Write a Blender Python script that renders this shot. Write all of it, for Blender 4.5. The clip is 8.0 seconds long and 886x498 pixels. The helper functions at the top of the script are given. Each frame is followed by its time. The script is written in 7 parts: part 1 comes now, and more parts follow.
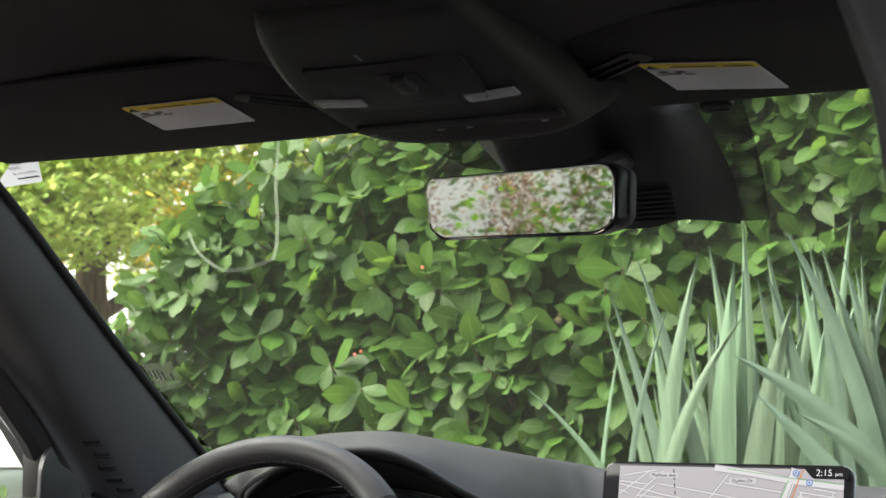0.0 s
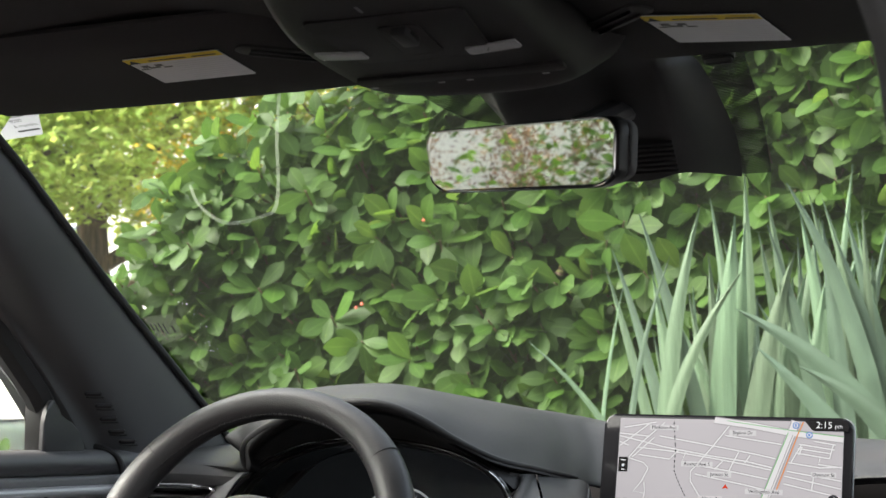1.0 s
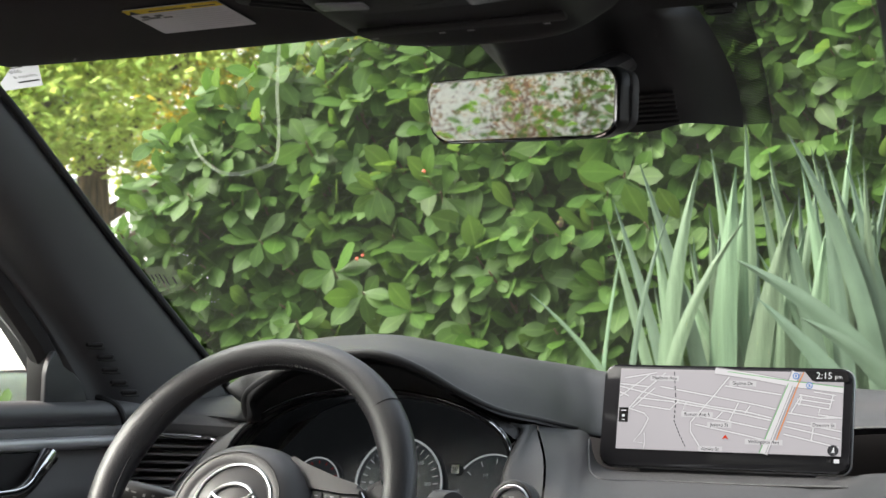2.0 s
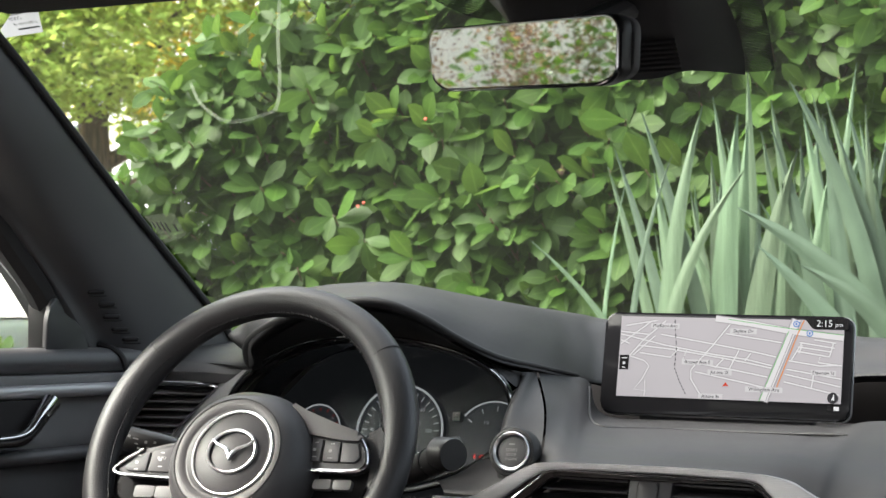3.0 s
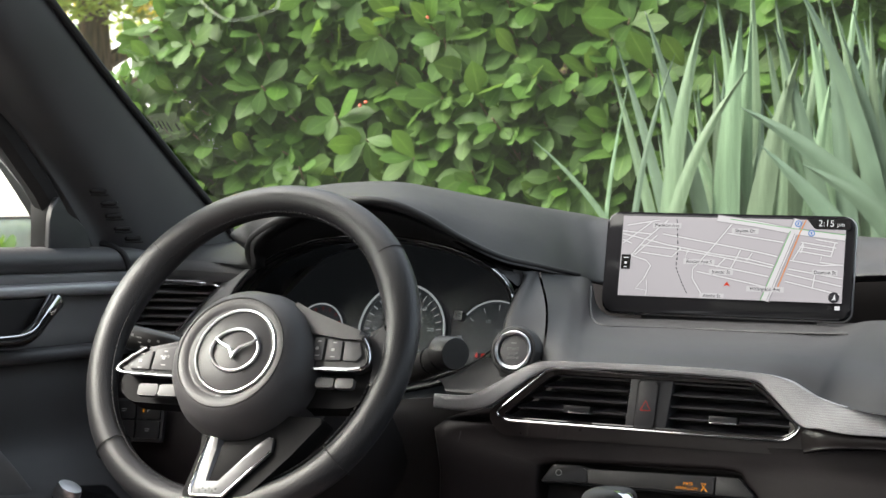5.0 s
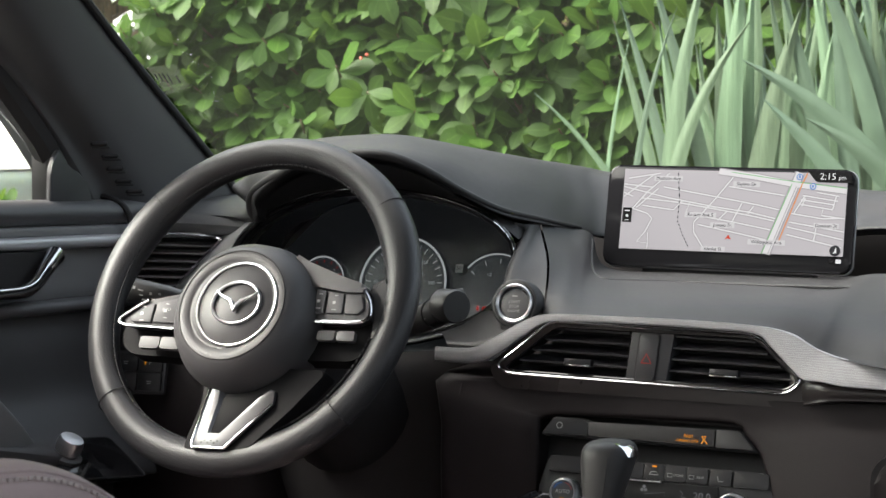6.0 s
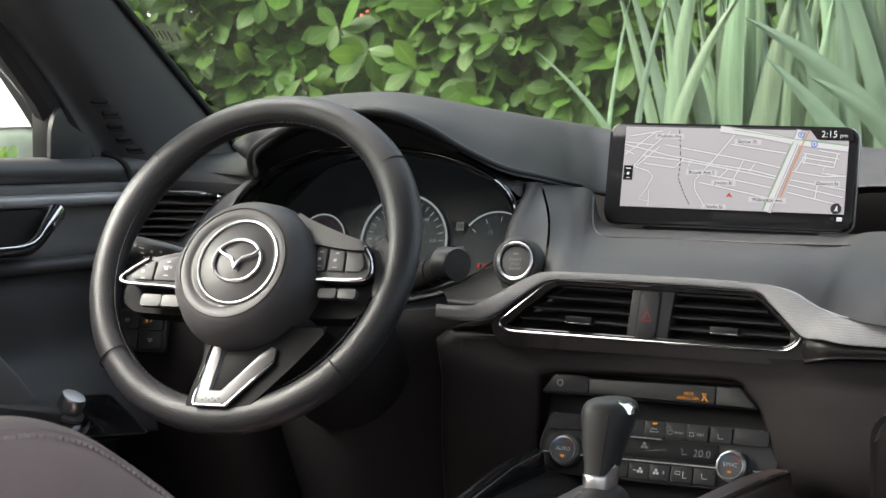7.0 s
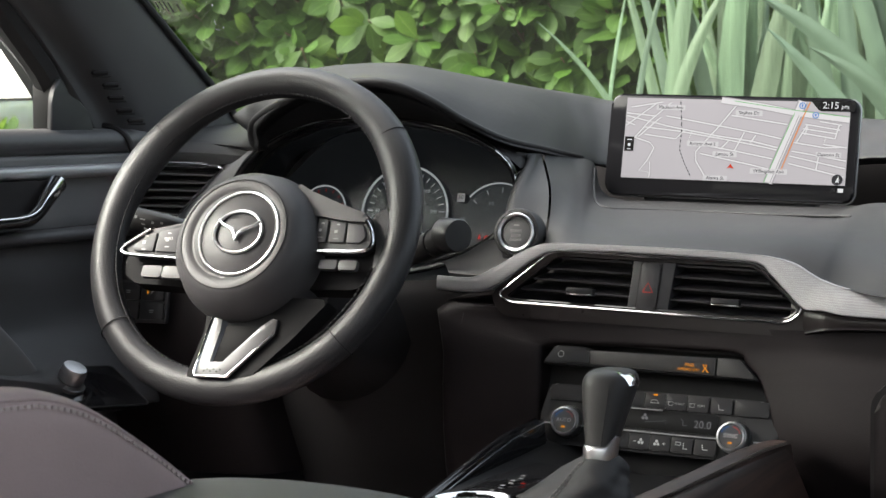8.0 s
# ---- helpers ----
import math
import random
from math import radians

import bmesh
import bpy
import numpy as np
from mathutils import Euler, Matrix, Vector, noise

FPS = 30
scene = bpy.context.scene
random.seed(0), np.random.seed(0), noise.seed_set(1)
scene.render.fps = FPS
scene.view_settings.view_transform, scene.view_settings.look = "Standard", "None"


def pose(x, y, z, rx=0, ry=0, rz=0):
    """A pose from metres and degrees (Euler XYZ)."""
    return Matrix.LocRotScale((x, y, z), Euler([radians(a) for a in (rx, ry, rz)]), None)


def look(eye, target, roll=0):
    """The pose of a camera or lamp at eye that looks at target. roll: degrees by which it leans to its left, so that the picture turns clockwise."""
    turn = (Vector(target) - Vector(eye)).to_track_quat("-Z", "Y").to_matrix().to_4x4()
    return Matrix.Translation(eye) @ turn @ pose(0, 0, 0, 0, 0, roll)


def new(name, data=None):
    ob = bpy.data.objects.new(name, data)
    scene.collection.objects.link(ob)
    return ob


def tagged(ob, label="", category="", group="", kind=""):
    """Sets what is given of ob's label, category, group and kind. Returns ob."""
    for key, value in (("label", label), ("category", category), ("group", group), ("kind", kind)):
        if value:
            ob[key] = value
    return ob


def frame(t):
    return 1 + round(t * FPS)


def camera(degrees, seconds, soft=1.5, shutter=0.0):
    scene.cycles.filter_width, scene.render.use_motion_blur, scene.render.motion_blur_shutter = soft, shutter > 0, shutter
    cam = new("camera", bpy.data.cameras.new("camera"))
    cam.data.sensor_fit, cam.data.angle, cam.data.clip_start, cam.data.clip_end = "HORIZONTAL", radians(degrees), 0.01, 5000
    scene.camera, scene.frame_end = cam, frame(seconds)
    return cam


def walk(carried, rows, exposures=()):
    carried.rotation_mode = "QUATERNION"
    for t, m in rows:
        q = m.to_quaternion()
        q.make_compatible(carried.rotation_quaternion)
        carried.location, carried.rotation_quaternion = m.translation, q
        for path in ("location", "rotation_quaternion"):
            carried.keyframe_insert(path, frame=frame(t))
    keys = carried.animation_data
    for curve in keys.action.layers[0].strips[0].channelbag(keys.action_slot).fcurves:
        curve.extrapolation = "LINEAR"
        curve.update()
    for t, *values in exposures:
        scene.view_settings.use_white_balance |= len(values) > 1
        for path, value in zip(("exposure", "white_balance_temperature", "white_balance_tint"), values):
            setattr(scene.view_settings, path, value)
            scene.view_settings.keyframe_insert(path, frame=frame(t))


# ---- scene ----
# camera: stands by the right rear seat and tilts down
cam = camera(27.0, 8.0, soft=1.5)
cam.data.dof.use_dof, cam.data.dof.focus_distance, cam.data.dof.aperture_fstop = True, 1.95, 20.0
EYE = (0.586, 0.0, 1.12)
ROWS = [
    (0.0, 24.882, 7.19, 0.055),
    (0.5, 24.898, 6.443, 0.045),
    (1.0, 24.912, 5.725, 0.051),
    (1.5, 24.925, 4.993, 0.068),
    (3.0, 24.968, 2.58, 0.021),
    (3.5, 24.985, 1.81, -0.028),
    (4.0, 25.0, 1.025, 0.0),
    (4.5, 25.014, 0.229, -0.005),
    (6.0, 25.071, -1.999, -0.053),
    (6.5, 25.087, -2.69, -0.057),
    (7.0, 25.1, -3.309, -0.05),
    (7.5, 25.118, -3.851, -0.029),
    (8.0, 25.129, -4.2, -0.05),
]
walk(cam, [(t, pose(*EYE, 90 + tilt, lean, yaw)) for t, yaw, tilt, lean in ROWS],
     exposures=[(0.0, 2.26, 6480, 8), (8.0, 2.26, 6480, 8)])

# light: thin grey overcast
world = bpy.data.worlds.new("sky")
scene.world = world
world.use_nodes = True
wn = world.node_tree.nodes
sky = wn.new("ShaderNodeTexSky")
sky.sky_type, sky.sun_disc = "NISHITA", False
sky.sun_elevation, sky.sun_rotation = radians(44), radians(-118)
sky.air_density, sky.dust_density, sky.ozone_density = 1.0, 9.0, 0.4
grey = wn.new("ShaderNodeHueSaturation")
grey.inputs["Saturation"].default_value = 0.45
world.node_tree.links.new(sky.outputs[0], grey.inputs["Color"])
world.node_tree.links.new(grey.outputs[0], wn["Background"].inputs[0])
wn["Background"].inputs[1].default_value = 0.19
sun = new("sun", bpy.data.lights.new("sun", "SUN"))
sun.data.energy, sun.data.angle, sun.data.color = 0.25, radians(85), (0.97, 0.99, 1.0)
sun.matrix_world = look((0, 0, 8), (4.0, 2.1, 3.6))


# ---- materials ----
def mat(name, color, rough=0.5, metal=0.0, var=0.12, scale=8.0, bump=0.0, bump_scale=400.0, spec=0.5, coat=0.0, island=0.0, rough_var=0.08):
    m = bpy.data.materials.new(name)
    m.use_nodes = True
    n, l = m.node_tree.nodes, m.node_tree.links
    b = n["Principled BSDF"]
    b.inputs["Metallic"].default_value = metal
    b.inputs["Specular IOR Level"].default_value = spec
    b.inputs["Coat Weight"].default_value = coat
    tex = n.new("ShaderNodeTexCoord")
    big = n.new("ShaderNodeTexNoise")
    big.inputs["Scale"].default_value, big.inputs["Detail"].default_value = scale, 6.0
    l.new(tex.outputs["Object"], big.inputs["Vector"])
    hsv = n.new("ShaderNodeHueSaturation")
    hsv.inputs["Color"].default_value = (*color, 1)
    mr = n.new("ShaderNodeMapRange")
    mr.inputs["From Min"].default_value, mr.inputs["From Max"].default_value = 0.3, 0.7
    mr.inputs["To Min"].default_value, mr.inputs["To Max"].default_value = 1 - var, 1 + var
    l.new(big.outputs["Fac"], mr.inputs["Value"])
    val = mr.outputs["Result"]
    if island:
        oi, geo = n.new("ShaderNodeObjectInfo"), n.new("ShaderNodeNewGeometry")
        add = n.new("ShaderNodeMath")
        add.operation = "ADD"
        l.new(oi.outputs["Random"], add.inputs[0])
        l.new(geo.outputs["Random Per Island"], add.inputs[1])
        fr = n.new("ShaderNodeMath")
        fr.operation = "FRACT"
        l.new(add.outputs[0], fr.inputs[0])
        m2 = n.new("ShaderNodeMapRange")
        m2.inputs["To Min"].default_value, m2.inputs["To Max"].default_value = 1 - island, 1 + island
        l.new(fr.outputs[0], m2.inputs["Value"])
        mul = n.new("ShaderNodeMath")
        mul.operation = "MULTIPLY"
        l.new(val, mul.inputs[0])
        l.new(m2.outputs["Result"], mul.inputs[1])
        val = mul.outputs[0]
        hu = n.new("ShaderNodeMapRange")
        hu.inputs["To Min"].default_value, hu.inputs["To Max"].default_value = 0.5 - island * 0.045, 0.5 + island * 0.045
        l.new(fr.outputs[0], hu.inputs["Value"])
        l.new(hu.outputs["Result"], hsv.inputs["Hue"])
    l.new(val, hsv.inputs["Value"])
    l.new(hsv.outputs["Color"], b.inputs["Base Color"])
    rr = n.new("ShaderNodeMapRange")
    rr.inputs["To Min"].default_value, rr.inputs["To Max"].default_value = max(0.02, rough - rough_var), min(1, rough + rough_var)
    l.new(big.outputs["Fac"], rr.inputs["Value"])
    l.new(rr.outputs["Result"], b.inputs["Roughness"])
    if bump:
        vor = n.new("ShaderNodeTexVoronoi")
        vor.inputs["Scale"].default_value = bump_scale
        l.new(tex.outputs["Object"], vor.inputs["Vector"])
        bp = n.new("ShaderNodeBump")
        bp.inputs["Strength"].default_value, bp.inputs["Distance"].default_value = bump, 0.0006
        l.new(vor.outputs["Distance"], bp.inputs["Height"])
        l.new(bp.outputs["Normal"], b.inputs["Normal"])
    return m


LIT = 0.138


def glow(name, color, strength):
    m = bpy.data.materials.new(name)
    m.use_nodes = True
    b = m.node_tree.nodes["Principled BSDF"]
    b.inputs["Base Color"].default_value = (*[c * 0.1 for c in color], 1)
    b.inputs["Roughness"].default_value = 0.25
    b.inputs["Emission Color"].default_value = (*color, 1)
    b.inputs["Emission Strength"].default_value = strength * LIT
    return m


def glass(name, tint, gloss=1.0, rough=0.01, haze=0.0):
    m = bpy.data.materials.new(name)
    m.use_nodes = True
    n, l = m.node_tree.nodes, m.node_tree.links
    n.remove(n["Principled BSDF"])
    tr, gl, mix, fre = n.new("ShaderNodeBsdfTransparent"), n.new("ShaderNodeBsdfGlossy"), n.new("ShaderNodeMixShader"), n.new("ShaderNodeFresnel")
    tr.inputs["Color"].default_value = (*tint, 1)
    gl.inputs["Roughness"].default_value = rough
    fre.inputs["IOR"].default_value = 1.25
    ml = n.new("ShaderNodeMath")
    ml.operation = "MULTIPLY"
    ml.inputs[1].default_value = gloss
    l.new(fre.outputs[0], ml.inputs[0])
    l.new(ml.outputs[0], mix.inputs["Fac"])
    l.new(tr.outputs[0], mix.inputs[1])
    l.new(gl.outputs[0], mix.inputs[2])
    last = mix
    # milky film put over the glass; on the windscreen it stands for glare
    if haze:
        film, mix2 = n.new("ShaderNodeBsdfTranslucent"), n.new("ShaderNodeMixShader")
        noi = n.new("ShaderNodeTexNoise")
        noi.inputs["Scale"].default_value, noi.inputs["Detail"].default_value = 2.5, 5.0
        amount = n.new("ShaderNodeMapRange")
        amount.inputs["To Min"].default_value, amount.inputs["To Max"].default_value = haze * 0.6, haze * 1.4
        l.new(noi.outputs["Fac"], amount.inputs["Value"])
        l.new(amount.outputs[0], mix2.inputs["Fac"])
        film.inputs["Color"].default_value = (0.70, 0.78, 0.60, 1)
        l.new(mix.outputs[0], mix2.inputs[1])
        l.new(film.outputs[0], mix2.inputs[2])
        last = mix2
    l.new(last.outputs[0], n["Material Output"].inputs["Surface"])
    return m


def leafy(name, color, rough=0.35, island=0.35, trans=0.35, var=0.2, ribs=False, streaks=False):
    """Leaf: glossy top, light shining through."""
    m = mat(name, color, rough=rough, var=var, scale=14.0, island=island, spec=0.26)
    n, l = m.node_tree.nodes, m.node_tree.links
    b = n["Principled BSDF"]
    out = n["Material Output"]
    if streaks:
        # fine lengthwise veins
        noi = [k for k in n if k.type == "TEX_NOISE"][0]
        mp, tc = n.new("ShaderNodeMapping"), n.new("ShaderNodeTexCoord")
        mp.inputs["Scale"].default_value = (1.0, 1.0, 0.02)
        noi.inputs["Scale"].default_value = 170.0
        l.new(tc.outputs["Object"], mp.inputs["Vector"])
        l.new(mp.outputs[0], noi.inputs["Vector"])
    t = n.new("ShaderNodeBsdfTranslucent")
    col = b.inputs["Base Color"].links[0].from_socket
    if ribs:
        # pale midrib and faint side veins along the leaf
        uv, sep = n.new("ShaderNodeUVMap"), n.new("ShaderNodeSeparateXYZ")
        l.new(uv.outputs[0], sep.inputs[0])
        dist, line, side, wave = (n.new("ShaderNodeMath") for _ in range(4))
        dist.operation, dist.inputs[1].default_value = "SUBTRACT", 0.5
        l.new(sep.outputs["X"], dist.inputs[0])
        side.operation = "ABSOLUTE"
        l.new(dist.outputs[0], side.inputs[0])
        rib = n.new("ShaderNodeMapRange")
        rib.inputs["From Min"].default_value, rib.inputs["From Max"].default_value = 0.02, 0.05
        rib.inputs["To Min"].default_value, rib.inputs["To Max"].default_value = 0.22, 0.0
        l.new(side.outputs[0], rib.inputs["Value"])
        line.operation, line.inputs[1].default_value = "MULTIPLY_ADD", -0.5
        l.new(side.outputs[0], line.inputs[0])
        l.new(sep.outputs["Y"], line.inputs[2])
        wave.operation, wave.inputs[1].default_value = "PINGPONG", 0.055
        l.new(line.outputs[0], wave.inputs[0])
        fine = n.new("ShaderNodeMapRange")
        fine.inputs["From Min"].default_value, fine.inputs["From Max"].default_value = 0.0, 0.012
        fine.inputs["To Min"].default_value, fine.inputs["To Max"].default_value = 0.08, 0.0
        l.new(wave.outputs[0], fine.inputs["Value"])
        both = n.new("ShaderNodeMath")
        both.operation = "MAXIMUM"
        l.new(rib.outputs[0], both.inputs[0])
        l.new(fine.outputs[0], both.inputs[1])
        tint = n.new("ShaderNodeMix")
        tint.data_type = "RGBA"
        tint.inputs["B"].default_value = (0.16, 0.27, 0.06, 1)
        l.new(both.outputs[0], tint.inputs["Factor"])
        l.new(col, tint.inputs["A"])
        col = tint.outputs["Result"]
        l.new(col, b.inputs["Base Color"])
    br = n.new("ShaderNodeHueSaturation")
    br.inputs["Value"].default_value, br.inputs["Hue"].default_value = 1.5, 0.48
    l.new(col, br.inputs["Color"])
    l.new(br.outputs[0], t.inputs["Color"])
    mix = n.new("ShaderNodeMixShader")
    mix.inputs["Fac"].default_value = trans
    l.new(b.outputs[0], mix.inputs[1])
    l.new(t.outputs[0], mix.inputs[2])
    l.new(mix.outputs[0], out.inputs["Surface"])
    return m


def striped(name, dark, light, rough, scale, axis, distort=4.0, metal=0.0, bump=0.0):
    """Grain that runs along one axis (wood, veined blades, brushed metal)."""
    m = mat(name, light, rough=rough, metal=metal)
    n, l = m.node_tree.nodes, m.node_tree.links
    b = n["Principled BSDF"]
    tex, mp, noi, ramp = n.new("ShaderNodeTexCoord"), n.new("ShaderNodeMapping"), n.new("ShaderNodeTexNoise"), n.new("ShaderNodeValToRGB")
    mp.inputs["Scale"].default_value = [scale if a != axis else scale * 0.04 for a in "xyz"]
    noi.inputs["Scale"].default_value, noi.inputs["Detail"].default_value, noi.inputs["Distortion"].default_value = 1.0, 8.0, distort * 0.1
    ramp.color_ramp.elements[0].color, ramp.color_ramp.elements[1].color = (*dark, 1), (*light, 1)
    ramp.color_ramp.elements[0].position, ramp.color_ramp.elements[1].position = 0.35, 0.65
    l.new(tex.outputs["Object"], mp.inputs["Vector"])
    l.new(mp.outputs[0], noi.inputs["Vector"])
    l.new(noi.outputs["Fac"], ramp.inputs["Fac"])
    l.new(ramp.outputs[0], b.inputs["Base Color"])
    if bump:
        bp = n.new("ShaderNodeBump")
        bp.inputs["Strength"].default_value, bp.inputs["Distance"].default_value = bump, 0.0005
        l.new(noi.outputs["Fac"], bp.inputs["Height"])
        l.new(bp.outputs[0], b.inputs["Normal"])
    return m


def hatched(name):
    """Silver trim with a fine woven pattern."""
    m = mat(name, (0.3, 0.3, 0.31), rough=0.42, metal=0.72, var=0.05)
    n, l = m.node_tree.nodes, m.node_tree.links
    b = n["Principled BSDF"]
    tex, mp = n.new("ShaderNodeTexCoord"), n.new("ShaderNodeMapping")
    mp.inputs["Rotation"].default_value = (0, radians(45), 0)
    chk = n.new("ShaderNodeTexChecker")
    chk.inputs["Scale"].default_value = 860.0
    chk.inputs["Color1"].default_value, chk.inputs["Color2"].default_value = (0.46, 0.46, 0.47, 1), (0.31, 0.31, 0.315, 1)
    l.new(tex.outputs["Object"], mp.inputs["Vector"])
    l.new(mp.outputs[0], chk.inputs["Vector"])
    l.new(chk.outputs["Color"], b.inputs["Base Color"])
    bp = n.new("ShaderNodeBump")
    bp.inputs["Strength"].default_value, bp.inputs["Distance"].default_value = 0.3, 0.0004
    l.new(chk.outputs["Fac"], bp.inputs["Height"])
    l.new(bp.outputs[0], b.inputs["Normal"])
    return m


def dotted(name):
    """Printed dots on the glass round the mirror foot."""
    m = bpy.data.materials.new(name)
    m.use_nodes = True
    n, l = m.node_tree.nodes, m.node_tree.links
    b = n["Principled BSDF"]
    b.inputs["Base Color"].default_value = (0.012, 0.012, 0.012, 1)
    b.inputs["Roughness"].default_value = 0.6
    tex, mp, chk = n.new("ShaderNodeTexCoord"), n.new("ShaderNodeMapping"), n.new("ShaderNodeTexChecker")
    mp.inputs["Rotation"].default_value = (radians(-24), 0, radians(38))
    chk.inputs["Scale"].default_value = 1500.0
    tr, mix = n.new("ShaderNodeBsdfTransparent"), n.new("ShaderNodeMixShader")
    l.new(tex.outputs["Object"], mp.inputs["Vector"])
    l.new(mp.outputs[0], chk.inputs["Vector"])
    half = n.new("ShaderNodeMapRange")
    half.inputs["To Min"].default_value, half.inputs["To Max"].default_value = 0.55, 1.0
    l.new(chk.outputs["Fac"], half.inputs["Value"])
    l.new(half.outputs[0], mix.inputs["Fac"])
    l.new(tr.outputs[0], mix.inputs[1])
    l.new(b.outputs[0], mix.inputs[2])
    l.new(mix.outputs[0], n["Material Output"].inputs["Surface"])
    return m


PAD = mat("black_grained_pad", (0.0235, 0.0235, 0.0242), 0.5, bump=0.25, bump_scale=900, var=0.08, spec=0.24)
LEATHER = mat("black_leather", (0.0242, 0.0242, 0.0259), 0.42, bump=0.3, bump_scale=700, var=0.1, spec=0.42)
BROWN = mat("dark_brown_vinyl", (0.0111, 0.0082, 0.0089), 0.60, bump=0.15, bump_scale=900, var=0.08, spec=0.25)
SEAT = mat("brown_leather", (0.37, 0.285, 0.278), 0.55, bump=0.35, bump_scale=500, var=0.1)
PLASTIC = mat("black_plastic", (0.034, 0.034, 0.0365), 0.45, bump=0.15, bump_scale=1200)
DARK = mat("dark_recess_plastic", (0.021, 0.0198, 0.0205), 0.6, spec=0.25)
MATT = mat("matt_black_moulding", (0.022, 0.021, 0.021), 0.6, bump=0.2, bump_scale=1200, spec=0.3)
SATIN_BLACK = mat("satin_black", (0.017, 0.017, 0.0179), 0.4, spec=0.35)
SPOKE_BLACK = mat("spoke_black", (0.010, 0.010, 0.0105), 0.65, spec=0.1)
STEEL = mat("satin_steel", (0.11, 0.11, 0.113), 0.36, metal=1.0, var=0.08)
SILVER = mat("silver_paint", (0.46, 0.46, 0.465), 0.35, metal=0.4, var=0.05)
GLOSS_BLACK = mat("gloss_black", (0.010, 0.010, 0.011), 0.08, rough_var=0.03)
FABRIC = mat("black_headliner_cloth", (0.030, 0.0275, 0.0285), 0.95, bump=0.5, bump_scale=1500, spec=0.2)
GREY = mat("dark_grey_trim", (0.0585, 0.0578, 0.0605), 0.6, bump=0.2, bump_scale=900)
CARPET = mat("black_carpet", (0.022, 0.021, 0.021), 1.0, bump=0.8, bump_scale=500, spec=0.1)
CHROME = mat("chrome", (0.78, 0.78, 0.78), 0.08, metal=1.0, var=0.04, rough_var=0.04)
SATIN = mat("satin_silver", (0.33, 0.33, 0.335), 0.34, metal=0.9, var=0.06)
DEEP = mat("deep_black_plastic", (0.007, 0.007, 0.0073), 0.45, spec=0.25)
COLLAR = mat("satin_chrome", (0.66, 0.66, 0.67), 0.30, metal=1.0, var=0.04, rough_var=0.05)
BRIGHT = mat("bright_chrome", (0.58, 0.58, 0.59), 0.10, metal=1.0, var=0.03, rough_var=0.03)
HUB = mat("smooth_black_cover", (0.0575, 0.0562, 0.0581), 0.45, bump=0.2, bump_scale=900, var=0.06, spec=0.4)
HATCH = hatched("woven_silver_trim")
SURROUND = mat("glossy_brown_black", (0.014, 0.011, 0.011), 0.28, var=0.06, spec=0.4)
STITCH = mat("grey_thread", (0.036, 0.036, 0.038), 0.8, spec=0.1)
GREY_STITCH = mat("mid_grey_thread", (0.12, 0.115, 0.11), 0.8)
PALE_STITCH = mat("pale_thread", (0.46, 0.39, 0.37), 0.8)
BUTTON = mat("grey_button", (0.075, 0.075, 0.078), 0.5, var=0.05, spec=0.35)
SWITCH = mat("light_grey_switch", (0.0527, 0.0527, 0.0544), 0.45, var=0.05)
WHITE_INK = mat("white_print", (0.42, 0.42, 0.42), 0.6)
GREY_INK = mat("grey_print", (0.25, 0.25, 0.25), 0.6)
BLACK_INK = mat("black_print", (0.02, 0.02, 0.02), 0.7)
PAPER = mat("label_paper", (0.60, 0.60, 0.62), 0.7, var=0.05)
YELLOW = mat("yellow_print", (0.72, 0.53, 0.02), 0.6)
FILM = glass("label_film", (0.80, 0.86, 0.70), 0.1, haze=0.02)
WOOD = striped("dark_wood", (0.008, 0.005, 0.004), (0.055, 0.032, 0.024), 0.48, 120, "y", bump=0.3)
MIRROR = mat("mirror_silver", (0.92, 0.93, 0.92), 0.015, metal=1.0, var=0.0, rough_var=0.0)
KNOB = mat("black_knob_leather", (0.024, 0.0235, 0.0235), 0.50, bump=0.08, bump_scale=1100, spec=0.32)
GAITER = mat("soft_black_leather", (0.030, 0.0295, 0.030), 0.62, bump=0.2, bump_scale=700, spec=0.25)
OVERHEAD = mat("black_overhead_moulding", (0.016, 0.0150, 0.0155), 0.55, bump=0.2, bump_scale=1200, spec=0.25)
STALK = mat("stalk_black", (0.014, 0.014, 0.014), 0.4, bump=0.1)
LENS = mat("lamp_lens", (0.26, 0.26, 0.275), 0.25, var=0.1)
# veiling glare on dusty glass, put in as a thin milky film
WIND = glass("windscreen_glass", (0.94, 0.97, 0.95), 0.015, haze=0.007)
PANE = glass("window_glass", (0.92, 0.95, 0.93), 0.8)
COVER = glass("gauge_cover", (0.92, 0.92, 0.92), 0.35)
# backlit dial tone with the grey-blue window reflection mixed into the glow
DIAL = glow("dial_glow", (0.020, 0.023, 0.026), 1.0)
# faint glow added to the black face in place of its reflections
FACE_GLOW = glow("face_glow", (0.008, 0.009, 0.010), 1.0)
# shine of the chrome dial rings put in as glow
RING_GLOW = glow("dial_ring_glow", (0.42, 0.44, 0.46), 1.0)
DIAL_INK = glow("dial_marks", (0.40, 0.42, 0.45), 0.8)
DIAL_RED = glow("dial_red_marks", (0.30, 0.02, 0.015), 0.8)
DOOR_PAD = mat("grey_door_vinyl", (0.165, 0.163, 0.164), 0.5, bump=0.25, bump_scale=900)
DOOR_TOP = mat("black_door_vinyl", (0.070, 0.069, 0.071), 0.48, bump=0.25, bump_scale=900)
MAP_EDGE = glow("map_road_edge", (0.42, 0.40, 0.42), 1.0)
FRIT = dotted("printed_dots")
MAP = glow("map_ground", (0.56, 0.53, 0.56), 1.0)
ROAD = glow("map_road", (0.78, 0.76, 0.78), 1.0)
